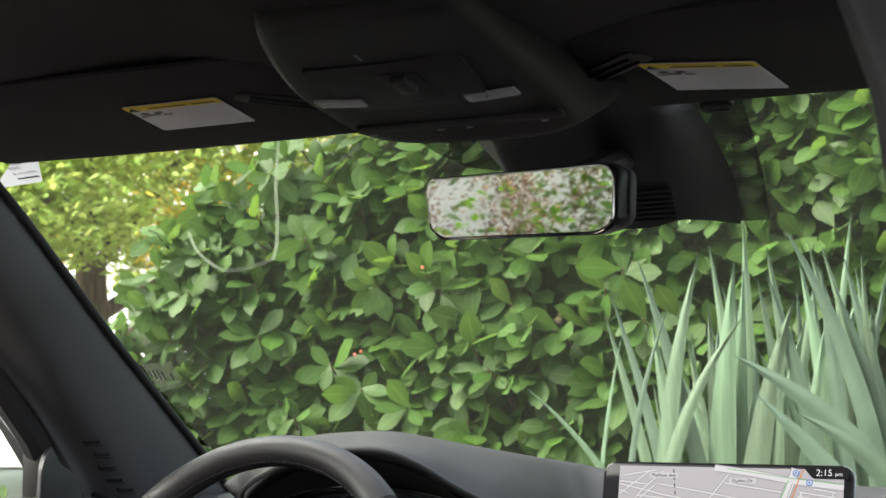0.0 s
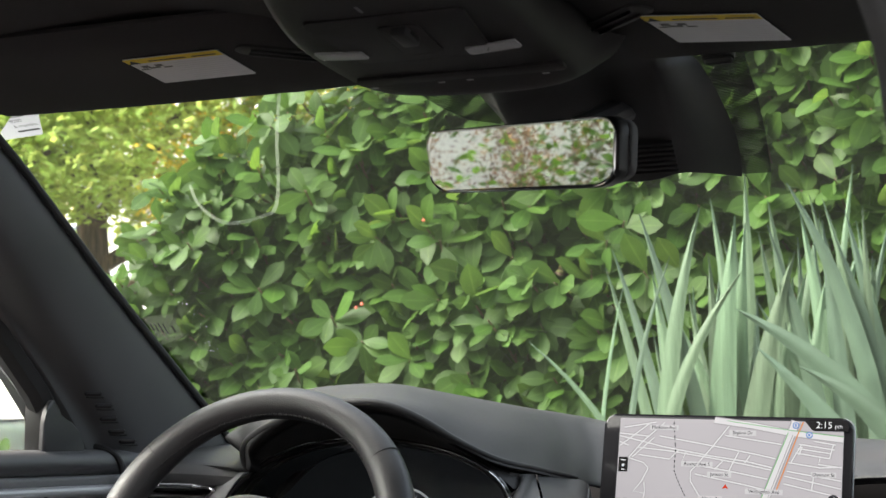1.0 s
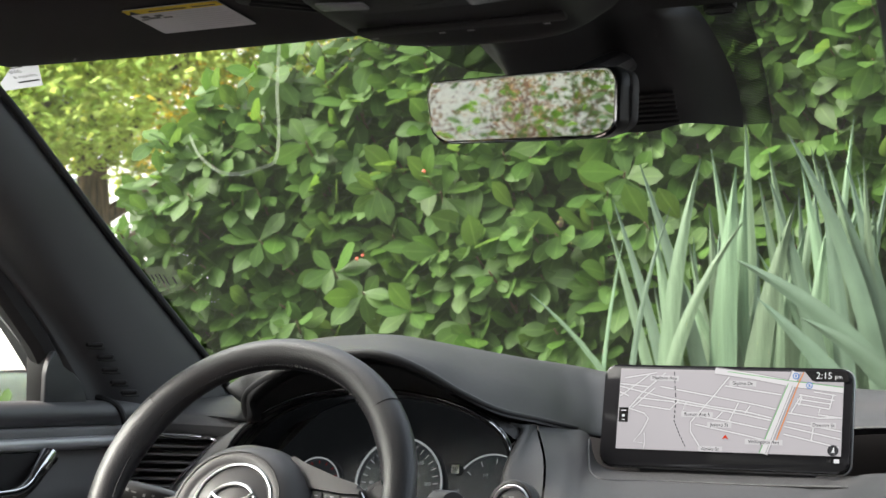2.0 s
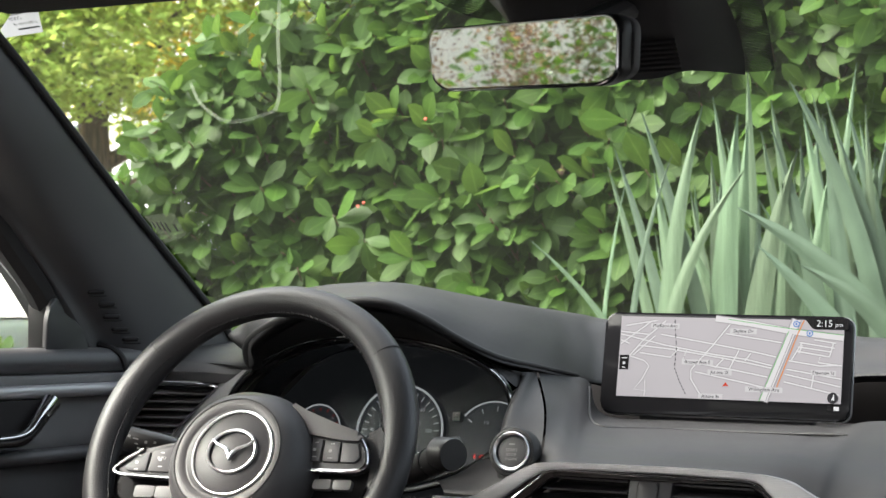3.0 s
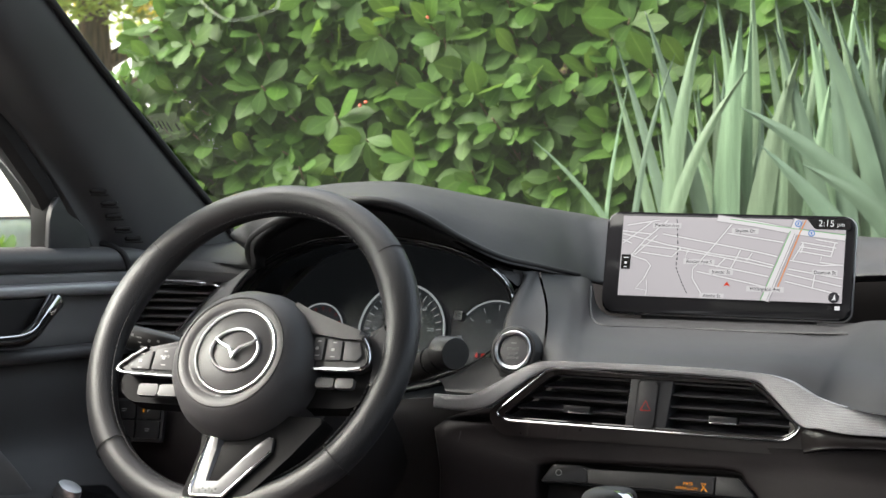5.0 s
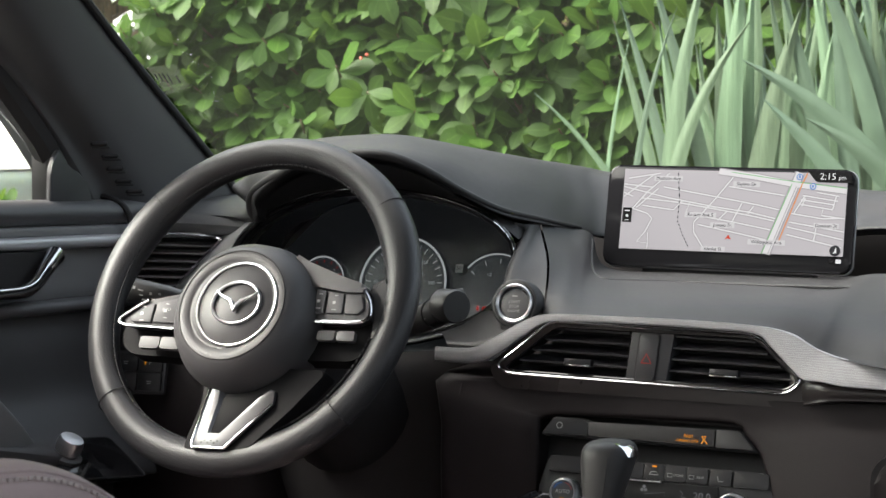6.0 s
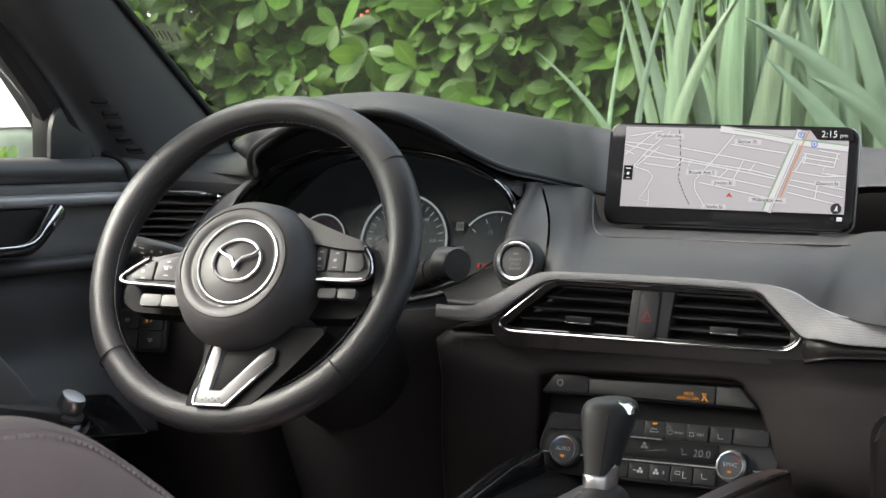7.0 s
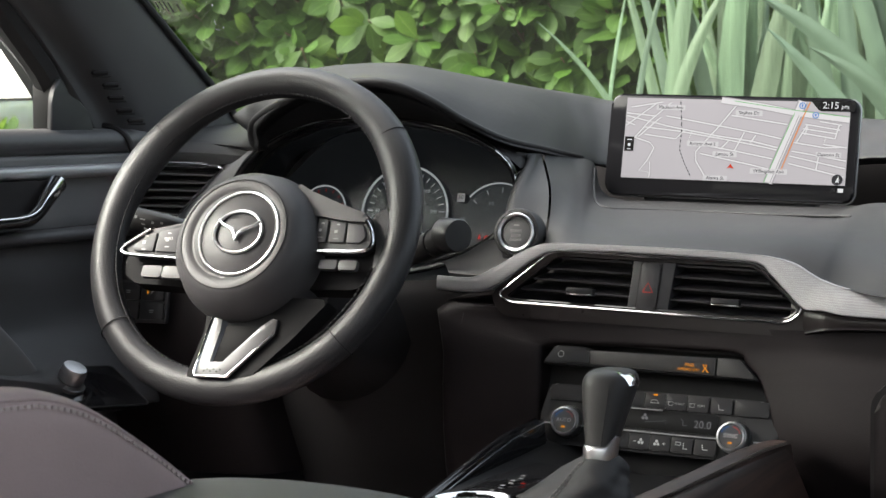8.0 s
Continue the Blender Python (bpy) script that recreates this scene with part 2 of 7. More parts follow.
MAP_GREEN = glow("map_green", (0.2, 0.55, 0.2), 0.9)
MAP_ORANGE = glow("map_orange", (0.85, 0.28, 0.05), 0.9)
MAP_RED = glow("map_red", (0.7, 0.05, 0.02), 0.9)
MAP_BLUE = glow("map_blue", (0.08, 0.25, 0.65), 1.0)
MAP_TEXT = glow("map_text", (0.05, 0.05, 0.06), 0.5)
MAP_TAG = glow("map_tag", (0.68, 0.66, 0.68), 1.0)
SCREEN_BLACK = glow("screen_black", (0.01, 0.01, 0.012), 0.4)
CLOCK = glow("clock_white", (0.85, 0.85, 0.88), 1.0)
AMBER = glow("amber_light", (1.0, 0.36, 0.02), 1.1)
RED = glow("red_light", (0.9, 0.03, 0.02), 0.9)
DIM_RED = mat("red_print", (0.28, 0.02, 0.015), 0.5)
LCD = glow("lcd_grey", (0.30, 0.30, 0.31), 0.6)
LEAF = leafy("laurel_leaf", (0.047, 0.099, 0.016), 0.52, island=0.10, trans=0.42, ribs=True)
LEAF_NEW = leafy("young_leaf", (0.055, 0.120, 0.015), 0.52, island=0.10, trans=0.44, ribs=True)
IRIS = leafy("iris_blade", (0.100, 0.152, 0.090), 0.5, island=0.30, trans=0.22, var=0.16, streaks=True)
IRIS_BLUE = leafy("blue_iris_blade", (0.066, 0.102, 0.068), 0.45, island=0.15, trans=0.15, var=0.12)
TREE_LEAF = leafy("yellow_green_leaf", (0.34, 0.45, 0.11), 0.6, island=0.3, trans=0.5)
TREE_GOLD = leafy("golden_leaf", (0.60, 0.50, 0.07), 0.5, island=0.3, trans=0.5)
RUST = leafy("russet_leaf", (0.20, 0.115, 0.068), 0.75, island=0.8, trans=0.3)
BARK = striped("bark", (0.05, 0.035, 0.025), (0.14, 0.09, 0.06), 0.85, 60, "z", bump=0.6)
TWIG = mat("brown_twig", (0.13, 0.075, 0.045), 0.7, var=0.3, scale=30)
GLASS_MARK = glass("glass_streak", (0.86, 0.89, 0.86), 0.1, haze=0.05)
STICKER_PAPER = leafy("sticker_paper", (0.32, 0.32, 0.33), 0.6, island=0.0, trans=0.3, var=0.03)
SLAT = mat("grey_slat", (0.17, 0.168, 0.165), 0.33)
SOIL = mat("soil", (0.06, 0.045, 0.035), 0.95, var=0.4, scale=5, bump=0.8, bump_scale=60)
ASPHALT = mat("asphalt", (0.11, 0.11, 0.108), 0.9, var=0.25, scale=3, bump=0.6, bump_scale=150)
CONCRETE = mat("pale_concrete", (0.5, 0.49, 0.46), 0.85, var=0.1, scale=1.2, bump=0.3, bump_scale=80)
WHITE_WALL = mat("white_render", (0.8, 0.8, 0.79), 0.8, var=0.05, scale=0.8, bump=0.3, bump_scale=50)
FENCE_PAINT = mat("pale_fence_paint", (0.90, 0.83, 0.73), 0.8, var=0.08, scale=2.0, bump=0.3, bump_scale=60)
RED_PAINT = mat("red_paint", (0.45, 0.03, 0.03), 0.25, coat=0.6)
CAR_GLASS = mat("dark_car_glass", (0.1, 0.12, 0.13), 0.08)
SCREEN_FRAME = mat("black_screen_frame", (0.008, 0.008, 0.009), 0.07, var=0.04, spec=0.14, rough_var=0.02)
RUBBER = mat("rubber", (0.02, 0.02, 0.02), 0.8)


# ---- building tools ----
BASE = {}


def thing(name, at, label, category, group="", kind=""):
    ob = new(name)
    ob.location = at
    ob.empty_display_size = 0.05
    BASE[ob.name] = Vector(at)
    return tagged(ob, label, category, group, kind)


def mesh_of(name, bm, material, sharp=35):
    me = bpy.data.meshes.new(name)
    bmesh.ops.recalc_face_normals(bm, faces=bm.faces[:])
    bm.to_mesh(me)
    bm.free()
    me.materials.append(material)
    me.shade_smooth()
    me.set_sharp_from_angle(angle=radians(sharp))
    return me


def part(name, bm, material, parent=None, label="", sharp=35):
    """One mesh object, given in the car's coordinates, under a thing or a part."""
    base = BASE[parent.name] if parent else Vector((0, 0, 0))
    bmesh.ops.translate(bm, verts=bm.verts[:], vec=-base)
    ob = new(name, mesh_of(name, bm, material, sharp))
    if parent:
        ob.parent = parent
    BASE[ob.name] = base
    if label:
        ob["label"] = label
    return ob


def solo(name, bm, material, label, category, group="", kind="", sharp=35):
    ob = part(name, bm, material, None, "", sharp)
    return tagged(ob, label, category, group, kind)


def axes(o, x, n):
    """Frame with origin o, first axis x and third axis n (made square)."""
    x, n = Vector(x).normalized(), Vector(n)
    n = (n - x * n.dot(x)).normalized()
    y = n.cross(x)
    m = Matrix((x, y, n)).transposed().to_4x4()
    m.translation = Vector(o)
    return m


def spline(pts, n, closed=False):
    """Catmull-Rom curve through the points, n steps a span."""
    pts = [Vector(p) for p in pts]
    k, out = len(pts), []
    for i in range(k if closed else k - 1):
        if closed:
            a, b, c, d = pts[i - 1], pts[i], pts[(i + 1) % k], pts[(i + 2) % k]
        else:
            a, b, c, d = pts[max(i - 1, 0)], pts[i], pts[i + 1], pts[min(i + 2, k - 1)]
        for j in range(n):
            t = j / n
            out.append(0.5 * (2 * b + (c - a) * t + (2 * a - 5 * b + 4 * c - d) * t * t + (3 * b - a - 3 * c + d) * t ** 3))
    return out if closed else out + [pts[-1]]


def loft(rings, bm=None, close_ring=False, close_path=False, caps=False):
    bm = bm or bmesh.new()
    vs = [[bm.verts.new(p) for p in r] for r in rings]
    n, k = len(vs), len(vs[0])
    for i in range(n if close_path else n - 1):
        for j in range(k if close_ring else k - 1):
            a, b = vs[i], vs[(i + 1) % n]
            bm.faces.new((a[j], a[(j + 1) % k], b[(j + 1) % k], b[j]))
    if caps:
        bm.faces.new(vs[0])
        bm.faces.new(list(reversed(vs[-1])))
    return bm


def skin(sections, n_along, n_across):
    """Smooth sheet through rows of control points."""
    rows = [spline(s, n_across) for s in sections]
    cols = [spline(c, n_along) for c in zip(*rows)]
    return [list(r) for r in zip(*cols)]


def thicken(bm, d, way=None):
    """Gives an open sheet thickness d, along its normals or along one direction."""
    bm.normal_update()
    verts, faces = bm.verts[:], bm.faces[:]
    rim = [e for e in bm.edges if len(e.link_faces) == 1]
    twin = {v: bm.verts.new(v.co + (Vector(way) if way else v.normal) * d) for v in verts}
    for f in faces:
        bm.faces.new([twin[v] for v in reversed(f.verts)])
    for e in rim:
        a, b = e.verts
        bm.faces.new((a, b, twin[b], twin[a]))
    return bm


def tube(pts, r, n=10, closed=False, bm=None, flat=1.0, up=None):
    """Round bar along a line; r a radius or one for each point."""
    pts = [Vector(p) for p in pts]
    k = len(pts)
    rs = r if isinstance(r, (list, tuple)) else [r] * k
    rings, side = [], None
    for i, p in enumerate(pts):
        d = (pts[(i + 1) % k] - pts[i - 1]) if closed else (pts[min(i + 1, k - 1)] - pts[max(i - 1, 0)])
        d.normalize()
        if up is not None:
            side = d.cross(Vector(up))
        elif side is None:
            side = d.orthogonal()
        else:
            side = side - d * side.dot(d)
        side.normalize()
        w = d.cross(side)
        rings.append([p + side * rs[i] * math.cos(2 * math.pi * j / n) + w * rs[i] * flat * math.sin(2 * math.pi * j / n) for j in range(n)])
    return loft(rings, bm, close_ring=True, close_path=closed, caps=not closed)


def plate(outline, thick, m, bevel=0.0, bm=None, seg=2):
    """Flat panel: outline in the frame m's first two axes, front at 0, thickness behind."""
    own = bmesh.new()
    front = [own.verts.new((x, y, 0)) for x, y in outline]
    back = [own.verts.new((x, y, -thick)) for x, y in outline]
    n = len(outline)
    f = own.faces.new(front)
    own.faces.new(list(reversed(back)))
    for i in range(n):
        own.faces.new((front[i], back[i], back[(i + 1) % n], front[(i + 1) % n]))
    if bevel:
        bmesh.ops.bevel(own, geom=f.edges[:], offset=bevel, segments=seg, affect="EDGES", profile=0.5)
    bmesh.ops.transform(own, matrix=m, verts=own.verts[:])
    return join(bm, own)


def join(bm, own):
    if bm is None:
        return own
    tmp = bpy.data.meshes.new("tmp")
    own.to_mesh(tmp)
    own.free()
    bm.from_mesh(tmp)
    bpy.data.meshes.remove(tmp)
    return bm


def box(m, sx, sy, sz, bevel=0.0, bm=None, seg=2):
    own = bmesh.new()
    bmesh.ops.create_cube(own, size=1.0, matrix=Matrix.Diagonal((sx, sy, sz, 1)))
    if bevel:
        bmesh.ops.bevel(own, geom=own.edges[:], offset=bevel, segments=seg, affect="EDGES", profile=0.5)
    bmesh.ops.transform(own, matrix=m, verts=own.verts[:])
    return join(bm, own)


def lathe(profile, m, n=40, bm=None, cap=True):
    """Turned shape: profile of (radius, height along the frame's third axis)."""
    own = bmesh.new()
    rings = [[(r * math.cos(2 * math.pi * j / n), r * math.sin(2 * math.pi * j / n), h) for j in range(n)] for r, h in profile]
    loft(rings, own, close_ring=True, caps=cap)
    bmesh.ops.transform(own, matrix=m, verts=own.verts[:])
    return join(bm, own)


def round_rect(w, h, r, n=5, cx=0.0, cy=0.0):
    out = []
    for qx, qy, a in ((1, 1, 0), (-1, 1, 90), (-1, -1, 180), (1, -1, 270)):
        for i in range(n + 1):
            t = radians(a + 90 * i / n)
            out.append((cx + qx * (w / 2 - r) + r * math.cos(t), cy + qy * (h / 2 - r) + r * math.sin(t)))
    return out


def round_poly(pts, r, n=4):
    """Polygon with its corners rounded."""
    out = []
    k = len(pts)
    for i in range(k):
        p, a, b = Vector(pts[i]), Vector(pts[i - 1]), Vector(pts[(i + 1) % k])
        d = min(r, (a - p).length * 0.45, (b - p).length * 0.45)
        s, e = p + (a - p).normalized() * d, p + (b - p).normalized() * d
        for j in range(n + 1):
            t = j / n
            q = s * (1 - t) ** 2 + p * 2 * t * (1 - t) + e * t * t
            out.append((q.x, q.y))
    return out


def ring_plate(outer, inner, thick, m, bm=None):
    """Frame between two outlines with the same number of points."""
    own = bmesh.new()
    rows = [[(x, y, -thick) for x, y in outer], [(x, y, 0) for x, y in outer], [(x, y, 0) for x, y in inner], [(x, y, -thick) for x, y in inner]]
    loft(rows, own, close_ring=True)
    bmesh.ops.transform(own, matrix=m, verts=own.verts[:])
    return join(bm, own)


def text(words, size, m, material, parent, name="lettering", label="", align="CENTER", depth=0.0):
    cu = bpy.data.curves.new("lettering", "FONT")
    cu.body, cu.size, cu.align_x, cu.align_y, cu.extrude = words, size, align, "CENTER", depth
    cu.resolution_u = 3
    tmp = bpy.data.objects.new("lettering_tmp", cu)
    me = bpy.data.meshes.new_from_object(tmp)
    bpy.data.objects.remove(tmp)
    bpy.data.curves.remove(cu)
    bm = bmesh.new()
    bm.from_mesh(me)
    bpy.data.meshes.remove(me)
    bmesh.ops.transform(bm, matrix=m, verts=bm.verts[:])
    return part(name, bm, material, parent, label)


def off(m, x=0.0, y=0.0, z=0.0, turn=0.0):
    return m @ pose(x, y, z, 0, 0, turn)


def bars(rects, m, lift=0.0006, bm=None):
    """Flat printed bars (x, y, width, height) on a frame."""
    bm = bm or bmesh.new()
    for x, y, w, h in rects:
        bm.faces.new([bm.verts.new(m @ Vector((x + sx * w / 2, y + sy * h / 2, lift))) for sx, sy in ((-1, -1), (1, -1), (1, 1), (-1, 1))])
    return bm


def stroke(pts, w, m, lift=0.0006, bm=None):
    """Flat line of width w on a frame."""
    bm = bm or bmesh.new()
    pts = [Vector((x, y, 0)) for x, y in pts]
    rows = []
    for i, p in enumerate(pts):
        d = (pts[min(i + 1, len(pts) - 1)] - pts[max(i - 1, 0)]).normalized()
        s = Vector((-d.y, d.x, 0)) * w / 2
        rows.append([m @ (p + s + Vector((0, 0, lift))), m @ (p - s + Vector((0, 0, lift)))])
    return loft(rows, bm)


def disc(r, m, n=24, lift=0.0, bm=None, inner=0.0, a0=0, a1=360):
    bm = bm or bmesh.new()
    k = n if a1 - a0 >= 360 else n + 1
    out = [m @ Vector((r * math.cos(radians(a0 + (a1 - a0) * i / n)), r * math.sin(radians(a0 + (a1 - a0) * i / n)), lift)) for i in range(k)]
    if inner:
        inn = [m @ Vector((inner * math.cos(radians(a0 + (a1 - a0) * i / n)), inner * math.sin(radians(a0 + (a1 - a0) * i / n)), lift)) for i in range(k)]
        return loft([out, inn], bm, close_ring=a1 - a0 >= 360)
    bm.faces.new([bm.verts.new(p) for p in out])
    return bm


def stitches(pts, length=0.004, r=0.0006, bm=None):
    """Row of short threads along a line."""
    bm = bm or bmesh.new()
    pts = [Vector(p) for p in pts]
    acc = 0.0
    for a, b in zip(pts, pts[1:]):
        d = b - a
        if d.length < 1e-6:
            continue
        pos = -acc
        while pos + length * 1.6 <= d.length:
            pos += length * 1.6
            s = a + d.normalized() * pos
            tube([s, s + d.normalized() * length], r, 4, bm=bm)
        acc = d.length - pos
    return bm


# ---- ground and car body ----
def ground():
    """One sheet: car park, low planted bank in front of the car, flat to the horizon."""
    xs = [-600, -60, -20, -8, -4, -3] + [-2.6 + 0.4 * i for i in range(14)] + [4, 8, 30, 600]
    ys = [-600, -30, -8, 0, 2, 3.4] + [3.62 + 0.12 * i for i in range(12)] + [5.6, 6.5, 8, 12, 40, 900]
    rows = []
    for y in ys:
        rise = max(0.0, min(1.0, (y - 3.62) / 0.5)) * max(0.0, min(1.0, (7.5 - y) / 1.5))
        row = []
        for x in xs:
            side = max(0.0, min(1.0, (x + 3.2) / 0.6)) * max(0.0, min(1.0, (6 - x) / 2))
            row.append((x, y, 0.55 * rise * side + (0.03 * noise.noise((x * 2, y * 2, 0)) if rise * side > 0 else 0)))
        rows.append(row)
    bm = loft(rows)
    ob = solo("ground", bm, ASPHALT, "grey asphalt car park with a dark soil planting bank", "ground", kind="structure")
    ob.data.materials.append(SOIL)
    for p in ob.data.polygons:
        if p.center.z > 0.05:
            p.material_index = 1
    return ob


def sunroof(bm):
    """Cuts an unseen roof opening over the rear seats, added to light the cabin."""
    bm.faces.ensure_lookup_table()
    gone = [f for f in bm.faces if abs(f.calc_center_median().x) < 0.36 and -0.5 < f.calc_center_median().y < 0.45]
    bmesh.ops.delete(bm, geom=gone, context="FACES")
    return bm


def headliner():
    sec = []
    for y, drop in ((-1.6, 0.0), (-0.6, 0.0), (0.4, 0.0), (0.8, 0.02), (1.0, 0.052), (1.1, 0.062), (1.25, 0.066), (1.38, 0.06), (1.5, 0.044), (1.56, 0.036)):
        w = 0.68 - max(0, y - 1.0) * 0.03
        e = 1.435 + 0.03 * max(0.0, min(1.0, (y - 1.1) / 0.3))
        sec.append([(-w, y, e), (-w + 0.04, y, 1.485 - drop * 0.5), (-0.3, y, 1.503 - drop * 0.45), (-0.17, y, 1.506 - drop * 0.7), (0.0, y, 1.51 - drop), (0.13, y, 1.506 - drop * 0.7), (0.3, y, 1.503 - drop * 0.45), (w - 0.04, y, 1.485 - drop * 0.5), (w, y, e)])
    bm = sunroof(loft(skin(sec, 4, 4)))
    thicken(bm, 0.02, (0, 0, 1))
    return solo("ceiling", bm, FABRIC, "black cloth headliner of the car", "headliner", kind="structure")


def roof():
    sec = [[(-0.74, y, 1.475 - d * 0.2), (-0.6, y, 1.545 - d), (0, y, 1.59 - d), (0.6, y, 1.545 - d), (0.74, y, 1.475 - d * 0.2)] for y, d in ((-1.75, 0.06), (-0.8, 0.0), (0.4, 0.0), (1.2, 0.02), (1.45, 0.05), (1.57, 0.07))]
    bm = sunroof(loft(skin(sec, 4, 4)))
    thicken(bm, 0.012, (0, 0, 1))
    return solo("roof", bm, mat("grey_body_paint", (0.12, 0.12, 0.125), 0.25, coat=0.5), "grey painted steel car roof", "car roof", kind="structure")


def a_pillar(side, name):
    """Soft trim from the header down to the dashboard, with its outer frame and the small corner panel."""
    s = side
    sec = []
    #        inner edge at the glass, crown, outer edge at the door window
    for gx, gy, gz, cx, cy, cz, ox, oy, oz in (
            (0.645, 1.44, 1.468, 0.655, 1.38, 1.445, 0.685, 1.30, 1.44),
            (0.635, 1.52, 1.424, 0.645, 1.45, 1.395, 0.692, 1.42, 1.378),
            (0.645, 1.645, 1.352, 0.655, 1.56, 1.322, 0.708, 1.535, 1.312),
            (0.672, 1.79, 1.281, 0.684, 1.70, 1.243, 0.722, 1.672, 1.232),
            (0.697, 2.015, 1.160, 0.706, 1.88, 1.125, 0.732, 1.79, 1.135),
            (0.708, 2.12, 1.100, 0.716, 1.95, 1.06, 0.74, 1.86, 1.06)):
        sec.append([(s * (gx + 0.012), gy + 0.03, gz), (s * gx, gy, gz), (s * (gx * 0.6 + cx * 0.4 - 0.006), gy * 0.6 + cy * 0.4, gz * 0.6 + cz * 0.4), (s * cx, cy, cz), (s * (cx * 0.4 + ox * 0.6 + 0.006), cy * 0.4 + oy * 0.6, cz * 0.4 + oz * 0.6), (s * ox, oy, oz), (s * (ox + 0.05), oy, oz)])
    bm = loft(skin(sec, 5, 4))
    thicken(bm, 0.012, (s, 0, 0.2))
    edge = spline([(s * (gx - 0.003), gy + 0.006, gz + 0.002) for gx, gy, gz in ((0.645, 1.44, 1.468), (0.635, 1.52, 1.424), (0.645, 1.645, 1.352), (0.672, 1.79, 1.281), (0.697, 2.015, 1.160), (0.708, 2.12, 1.100))], 6)
    ob = solo(name, bm, GREY, "dark grey soft pillar trim beside the windscreen", "pillar trim", kind="structure")
    part("rubber_seal", tube(edge, 0.0045, 8), RUBBER, ob, "black rubber seal along the glass")
    return ob


def windscreen():
    sec = []
    for k in range(7):
        t = k / 6
        y, z, w = 1.56 + 0.98 * t, 1.478 - 0.41 * t, 0.70 + 0.17 * t
        sec.append([(x * w, y - 0.06 * x * x, z + 0.015 * math.sin(math.pi * t)) for x in (-1, -0.66, -0.33, 0, 0.33, 0.66, 1)])
    bm = loft(skin(sec, 2, 2))
    ob = solo("window_1", bm, WIND, "raked clear windscreen glass with dotted band", "windscreen", kind="structure")
    ob.visible_shadow = False
    return ob


def side(s, name):
    """Door panels, sill, pillars and window frames of one side; windows are open spans between the pillars."""
    root = thing(name, (s * 0.75, 0.4, 0.4), "dark car side wall with door panels and window openings", "car side", kind="structure")
    # lower wall with doors
    spans = [(-1.6, -1.0, 0.0, 0.55, 1.2, 1.85, 2.0, 2.62)] if s < 0 else [(-1.6, -1.2, -0.5), (0.5, 1.2, 1.85, 2.0, 2.62)]
    for span in spans:
      sec = []
      for y in span:
        sec.append([(s * 0.66, y, 0.30), (s * 0.70, y, 0.55), (s * 0.70, y, 0.80), (s * 0.735, y, 0.97), (s * 0.735, y, 1.05), (s * 0.72, y, 1.075), (s * 0.735, y, 1.098), (s * 0.80, y, 1.10)])
      bm = loft(skin(sec, 3, 3))
      thicken(bm, 0.015, (s, 0, 0))
      part("door_panel", bm, PLASTIC, root)
    for y0, y1 in ((0.46, 0.62), (-0.62, -0.5), (-1.7, -1.45)):
        rows = []
        for z in (1.08, 1.2, 1.32, 1.45):
            x = 0.745 - (z - 1.08) * 0.2
            rows.append([(s * x, y0, z), (s * (x - 0.02), (y0 + y1) / 2, z), (s * x, y1, z), (s * (x + 0.05), y1, z), (s * (x + 0.05), y0, z)])
        part("pillar", loft(rows, close_ring=True, caps=True), GREY, root)
    # roof rail
    part("roof_rail", tube([(s * 0.70, -1.6, 1.44), (s * 0.695, 0, 1.45), (s * 0.69, 1.0, 1.445), (s * 0.68, 1.3, 1.43)], 0.035, 8), GREY, root)
    return root


def rear():
    root = thing("wall_rear", (0, -1.65, 0.4), "black tailgate trim behind the rear seats", "tailgate", kind="structure")
    m = axes((0, -1.62, 0.75), (1, 0, 0), (0, 1, 0))
    part("lower_panel", plate(round_rect(1.46, 0.7, 0.05), 0.05, axes((0, -1.62, 0.72), (-1, 0, 0), (0, 1, 0))), PLASTIC, root)
    part("header_panel", plate(round_rect(1.3, 0.08, 0.02), 0.05, axes((0, -1.62, 1.46), (-1, 0, 0), (0, 1, 0))), PLASTIC, root)
    ob = part("pane", plate(round_rect(1.36, 0.42, 0.05), 0.004, axes((0, -1.64, 1.25), (-1, 0, 0), (0, 1, 0))), PANE, root)
    ob.visible_shadow = False
    return root


def floor_pan():
    rows = [[(x, y, 0.36 + (0.13 * max(0, 1 - abs(x) / 0.16)) + max(0, y - 2.1) * 0.8) for x in (-0.7, -0.4, -0.16, -0.1, 0, 0.1, 0.16, 0.4, 0.7)] for y in (-1.65, 0, 1.0, 1.8, 2.1, 2.35, 2.6)]
    bm = loft(rows)
    thicken(bm, 0.02, (0, 0, -1))
    solo("floor", bm, CARPET, "black carpeted car floor and footwells", "floor", kind="structure")
    # firewall behind the dashboard
    rows = [[(x, y, z) for x in (-0.76, -0.3, 0.3, 0.76)] for y, z in ((2.6, 0.7), (2.6, 0.95), (2.58, 1.07))]
    bm = loft(rows)
    thicken(bm, 0.02, (0, 1, 0))
    solo("wall_front", bm, DARK, "black firewall under the windscreen", "firewall", kind="structure")


ground()
headliner()
roof()
a_pillar(-1, "pillar_left")
a_pillar(1, "pillar_right")
windscreen()
side(-1, "wall_left")
side(1, "wall_right")
rear()
floor_pan()


